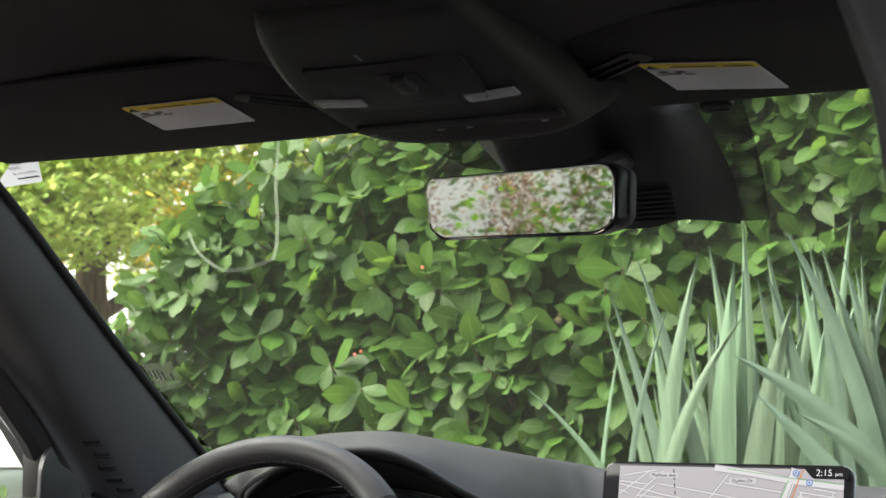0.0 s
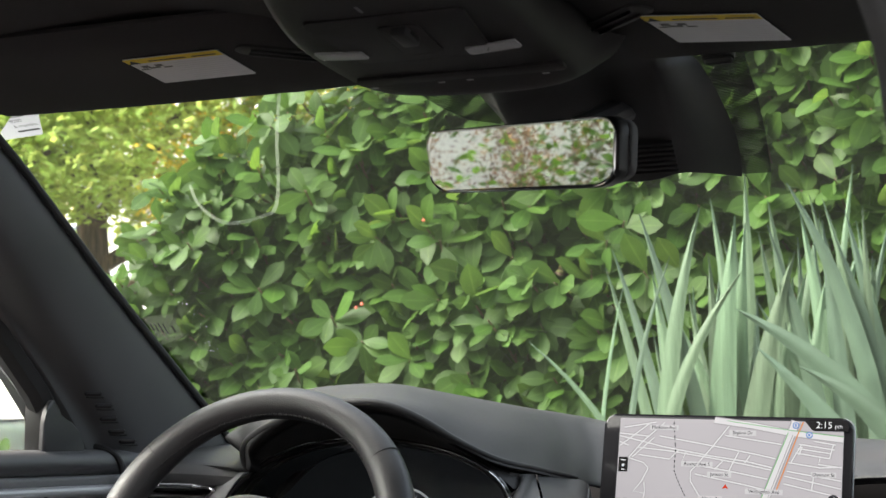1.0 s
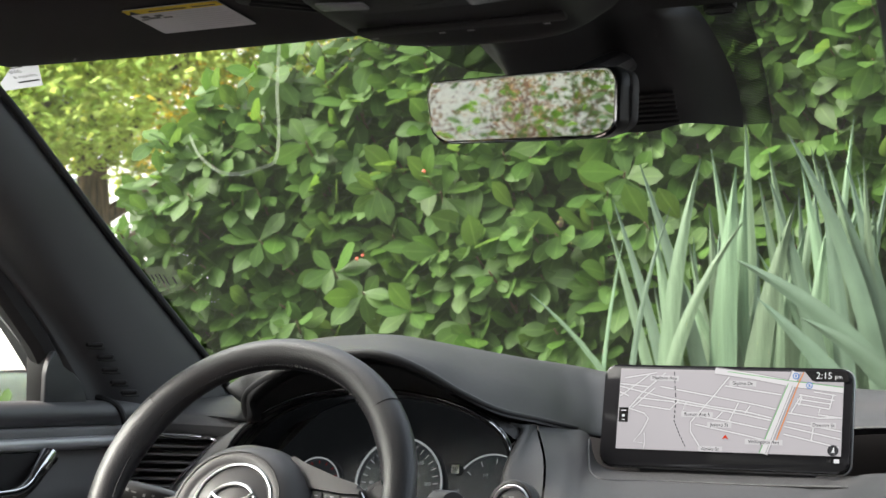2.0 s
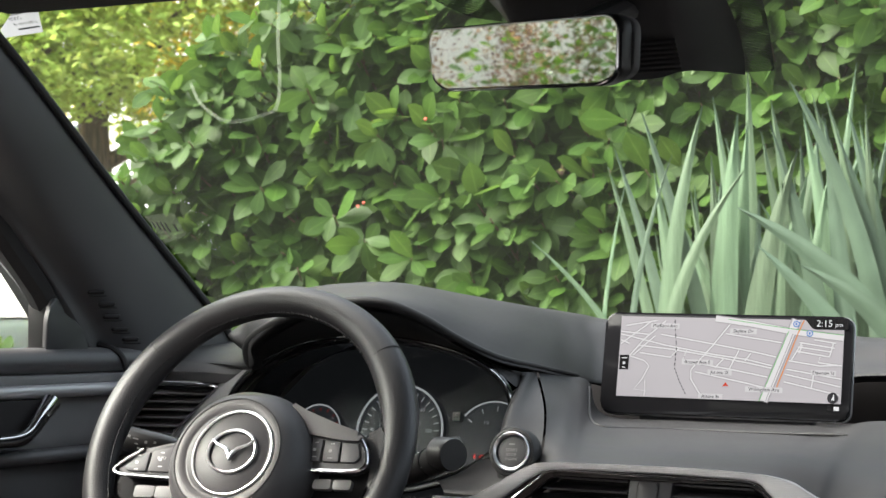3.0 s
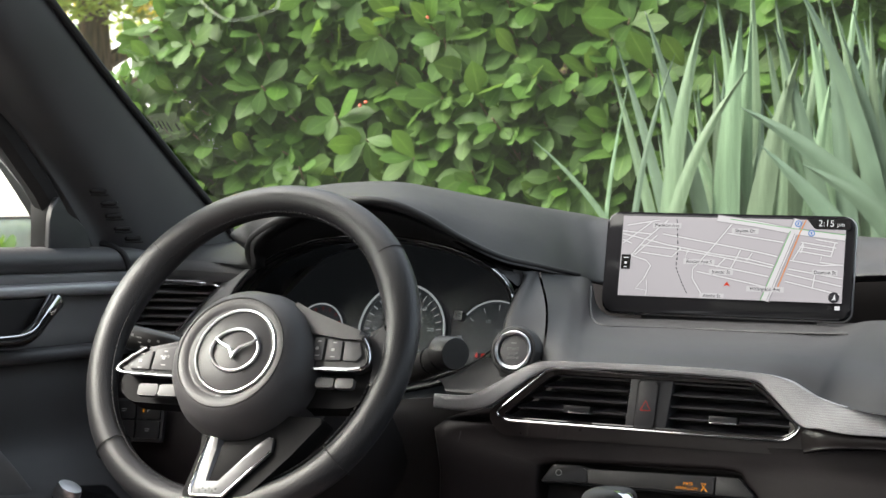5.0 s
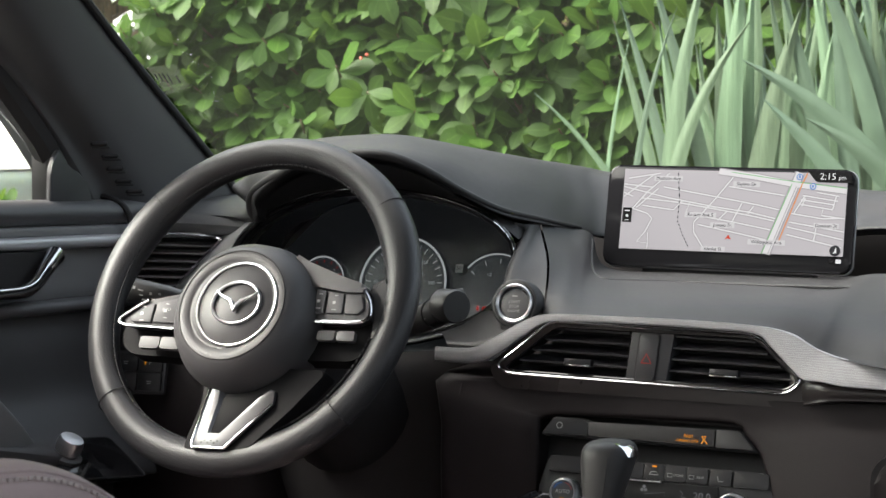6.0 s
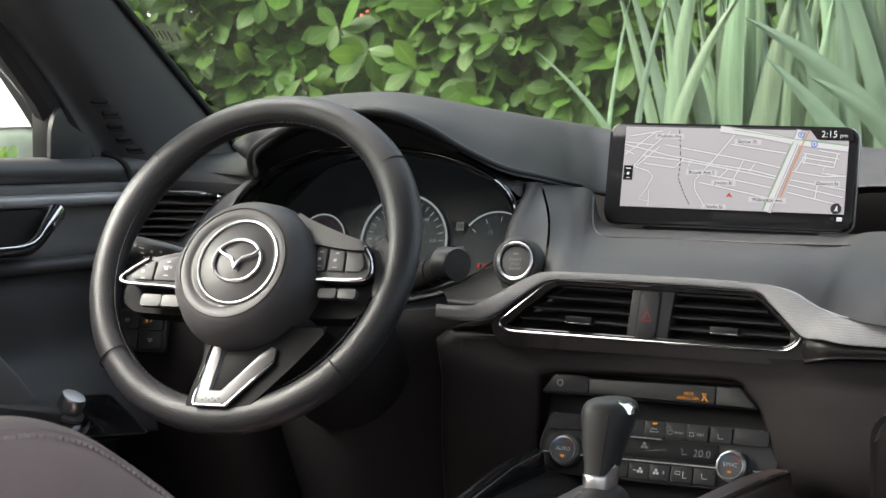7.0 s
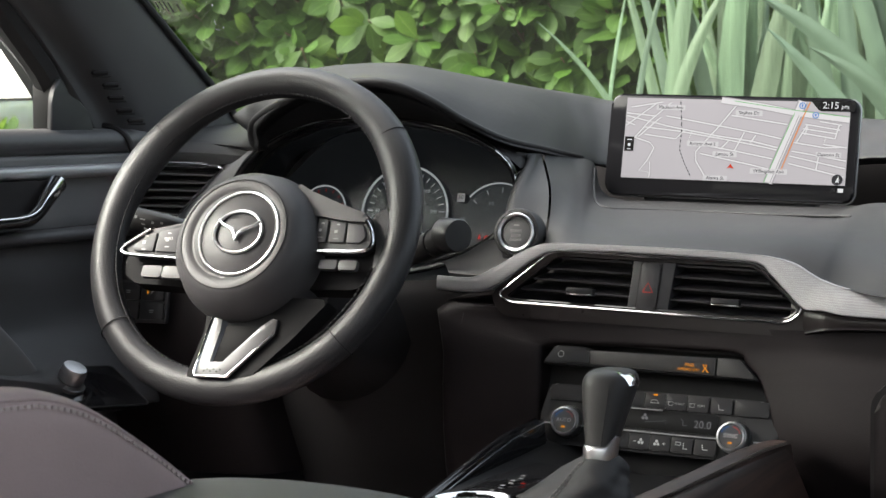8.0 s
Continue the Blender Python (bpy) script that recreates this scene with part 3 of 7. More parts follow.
# ---- dashboard ----
def dashboard():
    root = thing("dashboard", (0, 2.0, 0.7), "black grained dashboard with brown lower panel and silver trim", "dashboard")
    hood = [
        [(-0.74, 1.93, 1.085), (-0.74, 2.0, 1.098), (-0.74, 2.15, 1.105), (-0.74, 2.40, 1.075)],
        [(-0.60, 1.89, 1.085), (-0.60, 1.97, 1.10), (-0.60, 2.15, 1.11), (-0.60, 2.44, 1.08)],
        [(-0.508, 1.825, 1.084), (-0.529, 1.85, 1.095), (-0.566, 1.93, 1.119), (-0.52, 2.47, 1.085)],
        [(-0.491, 1.80, 1.107), (-0.509, 1.83, 1.117), (-0.554, 1.94, 1.130), (-0.50, 2.48, 1.085)],
        [(-0.434, 1.76, 1.132), (-0.450, 1.80, 1.138), (-0.509, 1.93, 1.148), (-0.46, 2.50, 1.085)],
        [(-0.386, 1.75, 1.147), (-0.401, 1.79, 1.156), (-0.463, 1.93, 1.167), (-0.42, 2.52, 1.085)],
        [(-0.333, 1.755, 1.153), (-0.353, 1.80, 1.161), (-0.420, 1.95, 1.173), (-0.38, 2.54, 1.085)],
    ]
    flank = [
        [(-0.298, 1.765, 1.149), (-0.316, 1.815, 1.161), (-0.375, 1.98, 1.174), (-0.33, 2.55, 1.085)],
        [(-0.267, 1.785, 1.134), (-0.283, 1.84, 1.152), (-0.342, 2.02, 1.168), (-0.29, 2.56, 1.085)],
        [(-0.239, 1.81, 1.113), (-0.257, 1.88, 1.138), (-0.308, 2.06, 1.160), (-0.26, 2.56, 1.085)],
        [(-0.210, 1.85, 1.093), (-0.231, 1.94, 1.124), (-0.281, 2.12, 1.152), (-0.23, 2.56, 1.085)],
        [(-0.192, 1.92, 1.082), (-0.218, 2.02, 1.113), (-0.263, 2.17, 1.147), (-0.20, 2.56, 1.085)],
        [(-0.182, 2.02, 1.070), (-0.205, 2.09, 1.102), (-0.244, 2.21, 1.142), (-0.18, 2.56, 1.085)],
    ]
    shelf = [
        [(-0.158, 2.09, 1.061), (-0.176, 2.15, 1.095), (-0.209, 2.24, 1.135), (-0.15, 2.56, 1.085)],
        [(-0.034, 2.14, 1.054), (-0.042, 2.18, 1.080), (-0.062, 2.26, 1.127), (-0.02, 2.56, 1.085)],
        [(0.123, 2.16, 1.071), (0.114, 2.20, 1.083), (0.096, 2.28, 1.114), (0.12, 2.56, 1.083)],
        [(0.229, 2.14, 1.067), (0.222, 2.18, 1.078), (0.208, 2.26, 1.110), (0.23, 2.55, 1.083)],
        [(0.45, 2.10, 1.068), (0.45, 2.14, 1.080), (0.45, 2.24, 1.105), (0.45, 2.52, 1.08)],
        [(0.74, 2.05, 1.068), (0.74, 2.08, 1.080), (0.74, 2.15, 1.10), (0.74, 2.40, 1.075)],
    ]
    top = hood + flank + shelf
    top = [[(p[0][0], p[0][1] + 0.03, p[0][2] - 0.010), (p[0][0], p[0][1] + 0.010, p[0][2] - 0.007)] + p for p in top]
    part("top_pad", loft(skin(top, 6, 5)), PAD, root, "black grained soft top pad with hood over the gauges", sharp=60)
    lip = spline([(-0.510, 1.835, 1.080), (-0.513, 1.830, 1.089), (-0.508, 1.820, 1.104), (-0.489, 1.805, 1.116), (-0.436, 1.765, 1.132), (-0.386, 1.750, 1.147), (-0.333, 1.755, 1.153), (-0.298, 1.765, 1.149), (-0.267, 1.785, 1.134), (-0.239, 1.810, 1.113), (-0.210, 1.850, 1.093), (-0.192, 1.920, 1.082), (-0.182, 2.020, 1.070)], 6)
    part("hood_lip", tube(lip, [0.0055 - 0.003 * max(0.0, k / (len(lip) - 1) - 0.6) / 0.4 for k in range(len(lip))], 12), PAD, root, "rounded lip of the gauge hood")
    # soft shelf under the gauges, round to the starter button
    far = [(-0.286, 1.850, 0.955), (-0.254, 1.845, 0.966), (-0.221, 1.835, 0.983), (-0.185, 1.800, 0.982), (-0.150, 1.775, 0.984), (-0.131, 1.760, 0.986)]
    near = [(-0.236, 1.765, 0.954), (-0.207, 1.763, 0.953), (-0.184, 1.762, 0.955), (-0.161, 1.760, 0.963), (-0.132, 1.758, 0.977), (-0.121, 1.757, 0.982)]
    mid = [tuple(0.4 * p + 0.6 * q + (0.004 if i == 2 else 0) for i, (p, q) in enumerate(zip(a, b))) for a, b in zip(far, near)]
    part("gauge_shelf", loft(skin([far, mid, near, [(x, y + 0.006, z - 0.008) for x, y, z in near]], 4, 4)), PAD, root, "soft black shelf under the gauges", sharp=60)
    # face between the trim band and the screen
    left_end = [
        [(-0.126, 1.757, 0.978), (-0.129, 1.785, 1.006), (-0.149, 1.84, 1.039), (-0.184, 1.91, 1.067), (-0.194, 1.93, 1.075)],
        [(-0.107, 1.75, 0.983), (-0.113, 1.79, 1.008), (-0.142, 1.88, 1.038), (-0.173, 1.96, 1.060), (-0.181, 1.98, 1.069)],
        [(-0.088, 1.75, 0.985), (-0.098, 1.79, 1.004), (-0.128, 1.88, 1.0265), (-0.152, 1.96, 1.046), (-0.168, 2.02, 1.063)],
        [(-0.070, 1.75, 0.9852), (-0.080, 1.80, 1.0035), (-0.112, 1.90, 1.0170), (-0.132, 1.97, 1.0215), (-0.147, 2.02, 1.024)],
    ]
    middle = [
        [(-0.001, 1.75, 0.986), (-0.009, 1.80, 1.003), (-0.033, 1.92, 1.012), (-0.045, 2.00, 1.017), (-0.054, 2.05, 1.019)],
        [(0.103, 1.75, 0.983), (0.100, 1.80, 1.002), (0.092, 1.92, 1.009), (0.090, 2.00, 1.014), (0.084, 2.05, 1.016)],
        [(0.137, 1.748, 0.976), (0.136, 1.795, 0.999), (0.122, 1.92, 1.007), (0.121, 2.00, 1.012), (0.117, 2.05, 1.015)],
        [(0.163, 1.742, 0.964), (0.165, 1.79, 0.993), (0.155, 1.92, 1.009), (0.152, 2.00, 1.017), (0.147, 2.05, 1.021)],
        [(0.194, 1.737, 0.954), (0.197, 1.785, 0.986), (0.190, 1.90, 1.006), (0.185, 2.00, 1.016), (0.180, 2.06, 1.022)],
        [(0.30, 1.715, 0.948), (0.31, 1.76, 0.980), (0.31, 1.88, 1.004), (0.31, 2.00, 1.017), (0.31, 2.06, 1.024)],
        [(0.74, 1.70, 0.95), (0.74, 1.75, 0.985), (0.74, 1.85, 1.010), (0.74, 1.95, 1.024), (0.74, 2.04, 1.034)],
    ]
    face = left_end + middle
    part("face_pad", loft(skin(face, 8, 6)), PAD, root, "soft grey-black pad below the screen", sharp=60)
    edge = spline([(-0.163, 2.01, 1.056), (-0.149, 1.97, 1.038), (-0.129, 1.926, 1.022), (-0.108, 1.906, 1.0165), (-0.082, 1.925, 1.0145), (-0.034, 1.945, 1.0133), (0.062, 1.945, 1.0115), (0.150, 1.945, 1.0115)], 5)
    part("tray_edge", tube(edge, 0.0018, 8), PAD, root, "soft raised edge of the screen tray")
    part("screen_tray", plate(round_rect(0.42, 0.16, 0.02), 0.01, axes((0.0, 2.10, 1.012), (1, 0, 0), (0, 0, 1))), DARK, root, "dark tray behind the screen")
    # panel with the starter button at the end of the gauge hood
    pod = [[(-0.215, 1.92, 0.93), (-0.205, 1.90, 0.98), (-0.203, 1.89, 1.02), (-0.200, 1.885, 1.050), (-0.198, 1.89, 1.076)],
           [(-0.190, 1.81, 0.945), (-0.185, 1.792, 0.98), (-0.186, 1.806, 1.022), (-0.190, 1.845, 1.050), (-0.194, 1.90, 1.076)],
           [(-0.168, 1.775, 0.952), (-0.165, 1.765, 0.985), (-0.168, 1.792, 1.020), (-0.178, 1.842, 1.048), (-0.193, 1.91, 1.0755)],
           [(-0.128, 1.757, 0.977), (-0.131, 1.783, 1.006), (-0.151, 1.838, 1.039), (-0.186, 1.908, 1.067), (-0.195, 1.928, 1.075)]]
    part("button_pod", loft(skin(pod, 6, 6)), PAD, root, "soft black pod for the starter button", sharp=60)
    # silver band round the middle vents
    V = axes((0, 1.745, 0.95), (1, 0, -0.028), (0, -1, 0.12))
    hexa = round_poly([(-0.1585, -0.0215), (-0.1064, 0.0228), (0.1029, 0.0240), (0.1477, -0.0146), (0.1345, -0.0245), (-0.1526, -0.0252)], 0.010, 4)
    outer = round_poly([(-0.178, -0.022), (-0.114, 0.0315), (0.105, 0.0315), (0.164, -0.016), (0.150, -0.0405), (-0.162, -0.0435)], 0.016, 4)
    part("vent_surround", ring_plate(outer, hexa, 0.03, V), SURROUND, root, "dark glossy brown-black surround of the vents")
    # woven band: dull wing beside the wheel, thin strip over the vents, broad wing on the other side
    band = [((-0.242, -0.006), (-0.242, -0.020), -0.010), ((-0.215, -0.006), (-0.213, -0.021), -0.006), ((-0.195, -0.004), (-0.188, -0.019), -0.002), ((-0.1713, 0.0079), (-0.1690, -0.0105), 0.0), ((-0.1501, 0.0212), (-0.147, 0.0055), 0.0),
            ((-0.1321, 0.0306), (-0.129, 0.0185), 0.0), ((-0.119, 0.0345), (-0.113, 0.0268), 0.0), ((-0.100, 0.0360), (-0.096, 0.0287), 0.0), ((-0.067, 0.0366), (-0.067, 0.0297), 0.0), ((0.0, 0.0377), (0.0, 0.0305), 0.0), ((0.06, 0.0378), (0.06, 0.0303), 0.0),
            ((0.100, 0.0366), (0.1026, 0.0285), 0.0), ((0.120, 0.0351), (0.118, 0.0185), 0.002), ((0.1403, 0.0304), (0.137, 0.0018), 0.005), ((0.1568, 0.0222), (0.154, -0.0118), 0.008), ((0.1732, 0.0152), (0.172, -0.0128), 0.011), ((0.1948, 0.0102), (0.1948, -0.0158), 0.014),
            ((0.231, 0.0085), (0.2314, -0.0160), 0.016), ((0.301, 0.009), (0.304, -0.0150), 0.020), ((0.50, 0.013), (0.50, -0.011), 0.023), ((0.74, 0.018), (0.74, -0.006), 0.026)]
    wing, lip = [], []
    for k, ((ax, ay), (bx, by), z) in enumerate(band):
        rake = float(np.interp(ax, (0.10, 0.14, 0.18), (-0.0035, 0.0, 0.005)))
        row = [(ax, ay, z - 0.024 - rake), (ax, ay, z - 0.003 - rake), (ax * 0.88 + bx * 0.12, ay * 0.88 + by * 0.12, z - 0.0004 - 0.9 * rake), (ax * 0.5 + bx * 0.5, ay * 0.5 + by * 0.5, z + 0.0014 - 0.45 * rake), (bx, by, z + 0.0022), (bx, by, z - 0.004)]
        wing.append([tuple(V @ Vector(p)) for p in row])
        if bx > 0.13:
            z -= float(np.interp(bx, (0.137, 0.172), (0.012, 0.0)))
            d = float(np.interp(bx, (0.137, 0.154, 0.172, 0.1948, 0.23, 0.74), (0.0425, 0.0265, 0.021, 0.015, 0.0128, 0.012)))
            lip.append([tuple(V @ Vector(p)) for p in ((bx, by, z - 0.003), (bx, by - 0.3 * d, z - 0.0005), (bx, by - 0.8 * d, z - 0.0012), (bx, by - d, z - 0.004), (bx, by - d, z - 0.03))])
    part("trim_band", loft(skin(wing, 6, 4)), HATCH, root, "woven silver trim band")
    part("lower_lip", loft(skin(lip, 8, 4)), SURROUND, root, "dark glossy lip under the band")
    # chrome line in the surround
    ring = [V @ Vector((x, y, 0.0035)) for x, y in round_poly([(-0.1664, -0.0208), (-0.1100, 0.0274), (0.1037, 0.0272), (0.1532, -0.0143), (0.1376, -0.0279), (-0.1544, -0.0282)], 0.011, 4)]
    part("chrome_frame", tube(ring, 0.0014, 8, closed=True), BRIGHT, root, "polished chrome vent frame")
    ring = [V @ Vector((x, y, -0.003)) for x, y in round_poly([(-0.1600, -0.0215), (-0.1070, 0.0236), (0.1035, 0.0247), (0.1487, -0.0146), (0.1350, -0.0253), (-0.1530, -0.0260)], 0.010, 4)]
    part("inner_frame", tube(ring, 0.0020, 8, closed=True), GLOSS_BLACK, root, "gloss black inner frame")
    # recess
    bm = plate(hexa, 0.002, off(V, z=-0.045))
    part("vent_recess", bm, DARK, root)
    vent_block(root, V, -0.1585, -0.025)
    vent_block(root, V, 0.012, 0.1545)
    # hazard switch between the vents
    part("divider", plate([(-0.0283, -0.0275), (0.0145, -0.0275), (0.0204, 0.0242), (-0.0245, 0.0231)], 0.03, off(V, z=-0.002), 0.002), PLASTIC, root)
    def lean(w, a, b):
        return round_poly([(-0.0079 - w, b), (-0.0079 + w, b), (-0.0044 + w, a), (-0.0044 - w, a)], 0.004, 4)
    part("switch_gap", plate(lean(0.0113, 0.0227, -0.0265), 0.001, off(V, z=-0.0012)), DARK, root)
    hz = part("hazard_switch", plate(lean(0.0100, 0.0213, -0.0251), 0.006, off(V, z=0.0002), 0.0015), PLASTIC, root, "black hazard light switch with red triangle")
    tri = off(V, -0.0062, -0.0035, 0.0006)
    part("triangle", stroke([(-0.0052, -0.0042), (0.0052, -0.0042), (0, 0.0052), (-0.0052, -0.0042)], 0.0016, tri), DIM_RED, hz, "red triangle mark")
    # brown lower panel, one shell round the climate recess
    def face_y(x, z):
        y = float(np.interp(z, (0.55, 0.70, 0.79, 0.83, 0.87, 0.912), (1.81, 1.765, 1.722, 1.722, 1.735, 1.742)))
        return y - min(0.022, max(0.0, (x - 0.13) * 0.2)) * float(np.interp(z, (0.86, 0.905), (1.0, 0.15)))
    recess = [(-0.121, 0.60), (-0.121, 0.75), (-0.121, 0.868), (-0.114, 0.8860), (-0.06, 0.8895), (0.02, 0.8905), (0.085, 0.8900), (0.100, 0.8795), (0.117, 0.8580), (0.137, 0.80), (0.150, 0.74), (0.152, 0.60)]
    border = [(-0.226, 0.60), (-0.226, 0.75), (-0.226, 0.87), (-0.221, 0.9190), (-0.06, 0.9130), (0.02, 0.9125), (0.082, 0.9105), (0.20, 0.9130), (0.74, 0.9150), (0.74, 0.80), (0.74, 0.72), (0.74, 0.58)]
    rings = [[(x - 0.012 if x < -0.2 else x, face_y(x, z) + 0.10, z + (0.008 if z > 0.9 else 0)) for x, z in border], [(x - 0.008 if x < -0.2 else x, face_y(x, z) + 0.014, z + (0.006 if z > 0.9 else 0)) for x, z in border]]
    for k in range(9):
        t = k / 8
        rings.append([(a * (1 - t) + c * t, face_y(a * (1 - t) + c * t, b * (1 - t) + d * t), b * (1 - t) + d * t) for (a, b), (c, d) in zip(border, recess)])
    mx = 0.01
    for inset, back in ((0.002, 0.0012), (0.004, 0.005), (0.005, 0.06)):
        rings.append([(x + inset * (1 if x < mx else -1) * (abs(x - mx) > 0.09), face_y(x, z) + back, z - inset * (z > 0.86)) for x, z in recess])
    part("lower_panel", loft([spline(r, 3) for r in rings]), BROWN, root, "dark brown lower dashboard panel", sharp=60)
    part("panel_seam", tube(spline([(-0.207, face_y(-0.207, 0.912) - 0.0005, 0.913), (-0.209, face_y(-0.209, 0.90) - 0.0005, 0.90), (-0.210, face_y(-0.210, 0.888) - 0.0005, 0.888)], 4), 0.0008, 5), DARK, root)
    # glovebox door
    m = axes((0.398, 1.698, 0.79), (1, 0, 0), (0, -1, -0.08))
    g = part("glovebox_door", plate(round_rect(0.335, 0.16, 0.025), 0.02, m, 0.006), BROWN, root, "dark brown glovebox door")
    part("glovebox_gap", plate(round_rect(0.343, 0.168, 0.027), 0.02, off(m, z=-0.003)), DARK, root)
    return root


def vent_block(root, V, x0, x1):
    """Five slats and the sliding tab of one vent."""
    outer_left = x0 < -0.1
    v = part("air_vent", plate([(x0 + 0.006, -0.025), (min(x1, 0.140), -0.025), (min(x1, 0.105), 0.024), (max(x0, -0.108), 0.024)], 0.002, off(V, z=-0.038)), DARK, root, "black slatted air vent")
    for i in range(5):
        y = 0.0215 - 0.0115 * i
        inset = max(0.0, y + 0.0215) * 1.18
        a = x0 + (inset if outer_left else 0.0) + 0.003
        b = min(x1 - (0.0 if outer_left else inset) - 0.003, 0.146 if y > -0.02 else 0.136)
        pts = [V @ Vector((a + (b - a) * k / 6, y, -0.010)) for k in range(7)]
        rows = [[p + Vector((0, 0, 0.0014)), p + Vector((0, -0.004, 0.0006)), p + Vector((0, -0.004, -0.0008)), p + Vector((0, 0, -0.0016)), p + Vector((0, 0.024, 0.0022)), p + Vector((0, 0.024, 0.004))] for p in pts]
        part("slat", loft(rows, close_ring=True, caps=True), PLASTIC, v)
    c = -0.079 if outer_left else 0.0733
    part("tab", box(off(V, c, -0.0118, -0.005), 0.029, 0.0075, 0.012, 0.0015), SATIN_BLACK, v)
    part("tab_edge", box(off(V, c, -0.0150, 0.0008), 0.027, 0.0020, 0.002, 0.0006), BRIGHT, v, "bright tab edge")


def starter():
    root = thing("starter_button", (-0.156, 1.762, 0.985), "round black engine start button with chrome ring", "button")
    m = axes((-0.155, 1.762, 0.9966), (1, 0, 0), (0.1, -1, 0.22)) @ Matrix.Scale(0.89, 4)
    part("bezel", lathe([(0.0300, -0.016), (0.0296, 0.000), (0.0275, 0.0040), (0.0245, 0.0050), (0.0230, 0.003)], m, 40, cap=False), PAD, root)
    part("chrome_ring", lathe([(0.0232, 0.002), (0.0230, 0.0062), (0.0216, 0.0074), (0.0190, 0.0055), (0.0182, 0.0)], m, 40, cap=False), COLLAR, root, "chrome ring")
    c = part("cap", lathe([(0.0182, -0.004), (0.018, 0.0025), (0.016, 0.0035), (0.004, 0.0036)], m, 40), BUTTON, root)
    for w, dy in (("START", 0.0014), ("STOP", -0.0040), ("ENGINE", -0.0090)):
        text(w, 0.0052 if w != "ENGINE" else 0.0043, off(m, 0, dy, 0.0042), GREY_INK, c)
    part("lamp_mark", bars([(0, 0.0085, 0.007, 0.0014)], off(m, z=0.0036)), GREY_INK, c)


def cluster():
    root = thing("instrument_cluster", (-0.37, 1.93, 0.93), "black instrument cluster with three chrome-ringed gauges", "gauges")
    F = axes((-0.37, 1.945, 1.0), (1, 0, 0), (0, -1, 0.25))
    part("face", plate(round_poly([(-0.20, -0.09), (0.15, -0.09), (0.17, 0.0), (0.13, 0.085), (0.0, 0.115), (-0.12, 0.095), (-0.19, 0.02)], 0.03, 4), 0.01, F), FACE_GLOW, root, "black gauge face with a faint added glow")
    # bowl from the hood to the face
    n = 28
    rim, mid, back = [], [], []
    for i in range(n):
        a = 2 * math.pi * i / n
        c, s = math.cos(a), math.sin(a)
        top = 0.079 * abs(s) ** (0.85 if c > 0 else 1.3) if s > 0 else -0.095 * abs(s)
        rim.append((-0.377 + (0.184 if c > 0 else 0.170) * c, (1.838 if c < 0 else 1.845) + 0.006 * (1 - s), 1.035 + top))
        mid.append((-0.377 + (0.176 if c > 0 else 0.162) * c, 1.862 + 0.008 * (1 - s), 1.035 + top * 0.93))
        back.append((-0.37 + 0.180 * c, 1.958, 1.030 + top * 1.05))
    part("bowl", loft([mid, back], close_ring=True), GLOSS_BLACK, root, "gloss black bowl round the gauges")
    part("gloss_rim", tube(spline(rim, 2, True), 0.0042, 10, closed=True), GLOSS_BLACK, root, "gloss black rim")
    outer = [(-0.377 + (x + 0.377) * 1.012, y - 0.004, 1.035 + (z - 1.035) * 1.02) for x, y, z in rim]
    part("silver_line", tube(spline(outer, 2, True), 0.0009, 6, closed=True), BRIGHT, root, "thin silver line")
    inner = [(-0.377 + (x + 0.377) * 0.955, y + 0.012, 1.035 + (z - 1.035) * 0.93) for x, y, z in rim]
    part("inner_line", tube(spline(inner, 2, True), 0.0009, 6, closed=True), SATIN_BLACK, root)
    # shroud between hood and rim
    hood = [(-0.508, 1.838, 1.078), (-0.488, 1.812, 1.098), (-0.434, 1.772, 1.121), (-0.386, 1.762, 1.136), (-0.333, 1.767, 1.142), (-0.298, 1.777, 1.138), (-0.267, 1.797, 1.123), (-0.239, 1.822, 1.102), (-0.210, 1.862, 1.082), (-0.194, 1.93, 1.072)]
    low = [(-0.532, 1.842, 1.060), (-0.508, 1.842, 1.080), (-0.461, 1.845, 1.100), (-0.424, 1.845, 1.108), (-0.373, 1.845, 1.115), (-0.331, 1.845, 1.114), (-0.296, 1.845, 1.109), (-0.250, 1.847, 1.096), (-0.214, 1.850, 1.079), (-0.197, 1.87, 1.060)]
    part("shroud", loft([spline(hood, 4), spline([tuple((p + q) / 2 + (0.012 if i == 1 else 0) for i, (p, q) in enumerate(zip(a, b))) for a, b in zip(hood, low)], 4), spline(low, 4)]), MATT, root, "black shroud under the hood")
    for gx, gz, r, big in ((-0.003, 0.002, 0.0555, True), (-0.112, 0.002, 0.0305, False), (0.1160, -0.0085, 0.0480, False)):
        m = off(F, gx, gz, 0.004)
        g = part("gauge", disc(r, m, 40), DIAL, root, "round dark gauge dial")
        a0, a1 = (-40, 220) if big else ((0, 180) if gx < 0 else (60, 140))
        pts = [m @ Vector((r * math.cos(radians(a0 + (a1 - a0) * i / 40)), r * math.sin(radians(a0 + (a1 - a0) * i / 40)), 0.004)) for i in range(41)]
        part("ring", tube(pts, 0.0014 if big else 0.0010, 6), RING_GLOW, g, "thin silver ring with its shine added as glow")
        bm = bmesh.new()
        steps = 24 if big else (8 if gx < 0 else 3)
        for k in range(steps + 1):
            a = radians(a0 + (a1 - a0) * k / steps)
            d = Vector((math.cos(a), math.sin(a)))
            stroke([d * r * 0.78, d * r * 0.9], 0.0011, m, 0.001, bm)
        part("tick_marks", bm, DIAL_INK if gx > -0.05 else DIAL_RED, g)
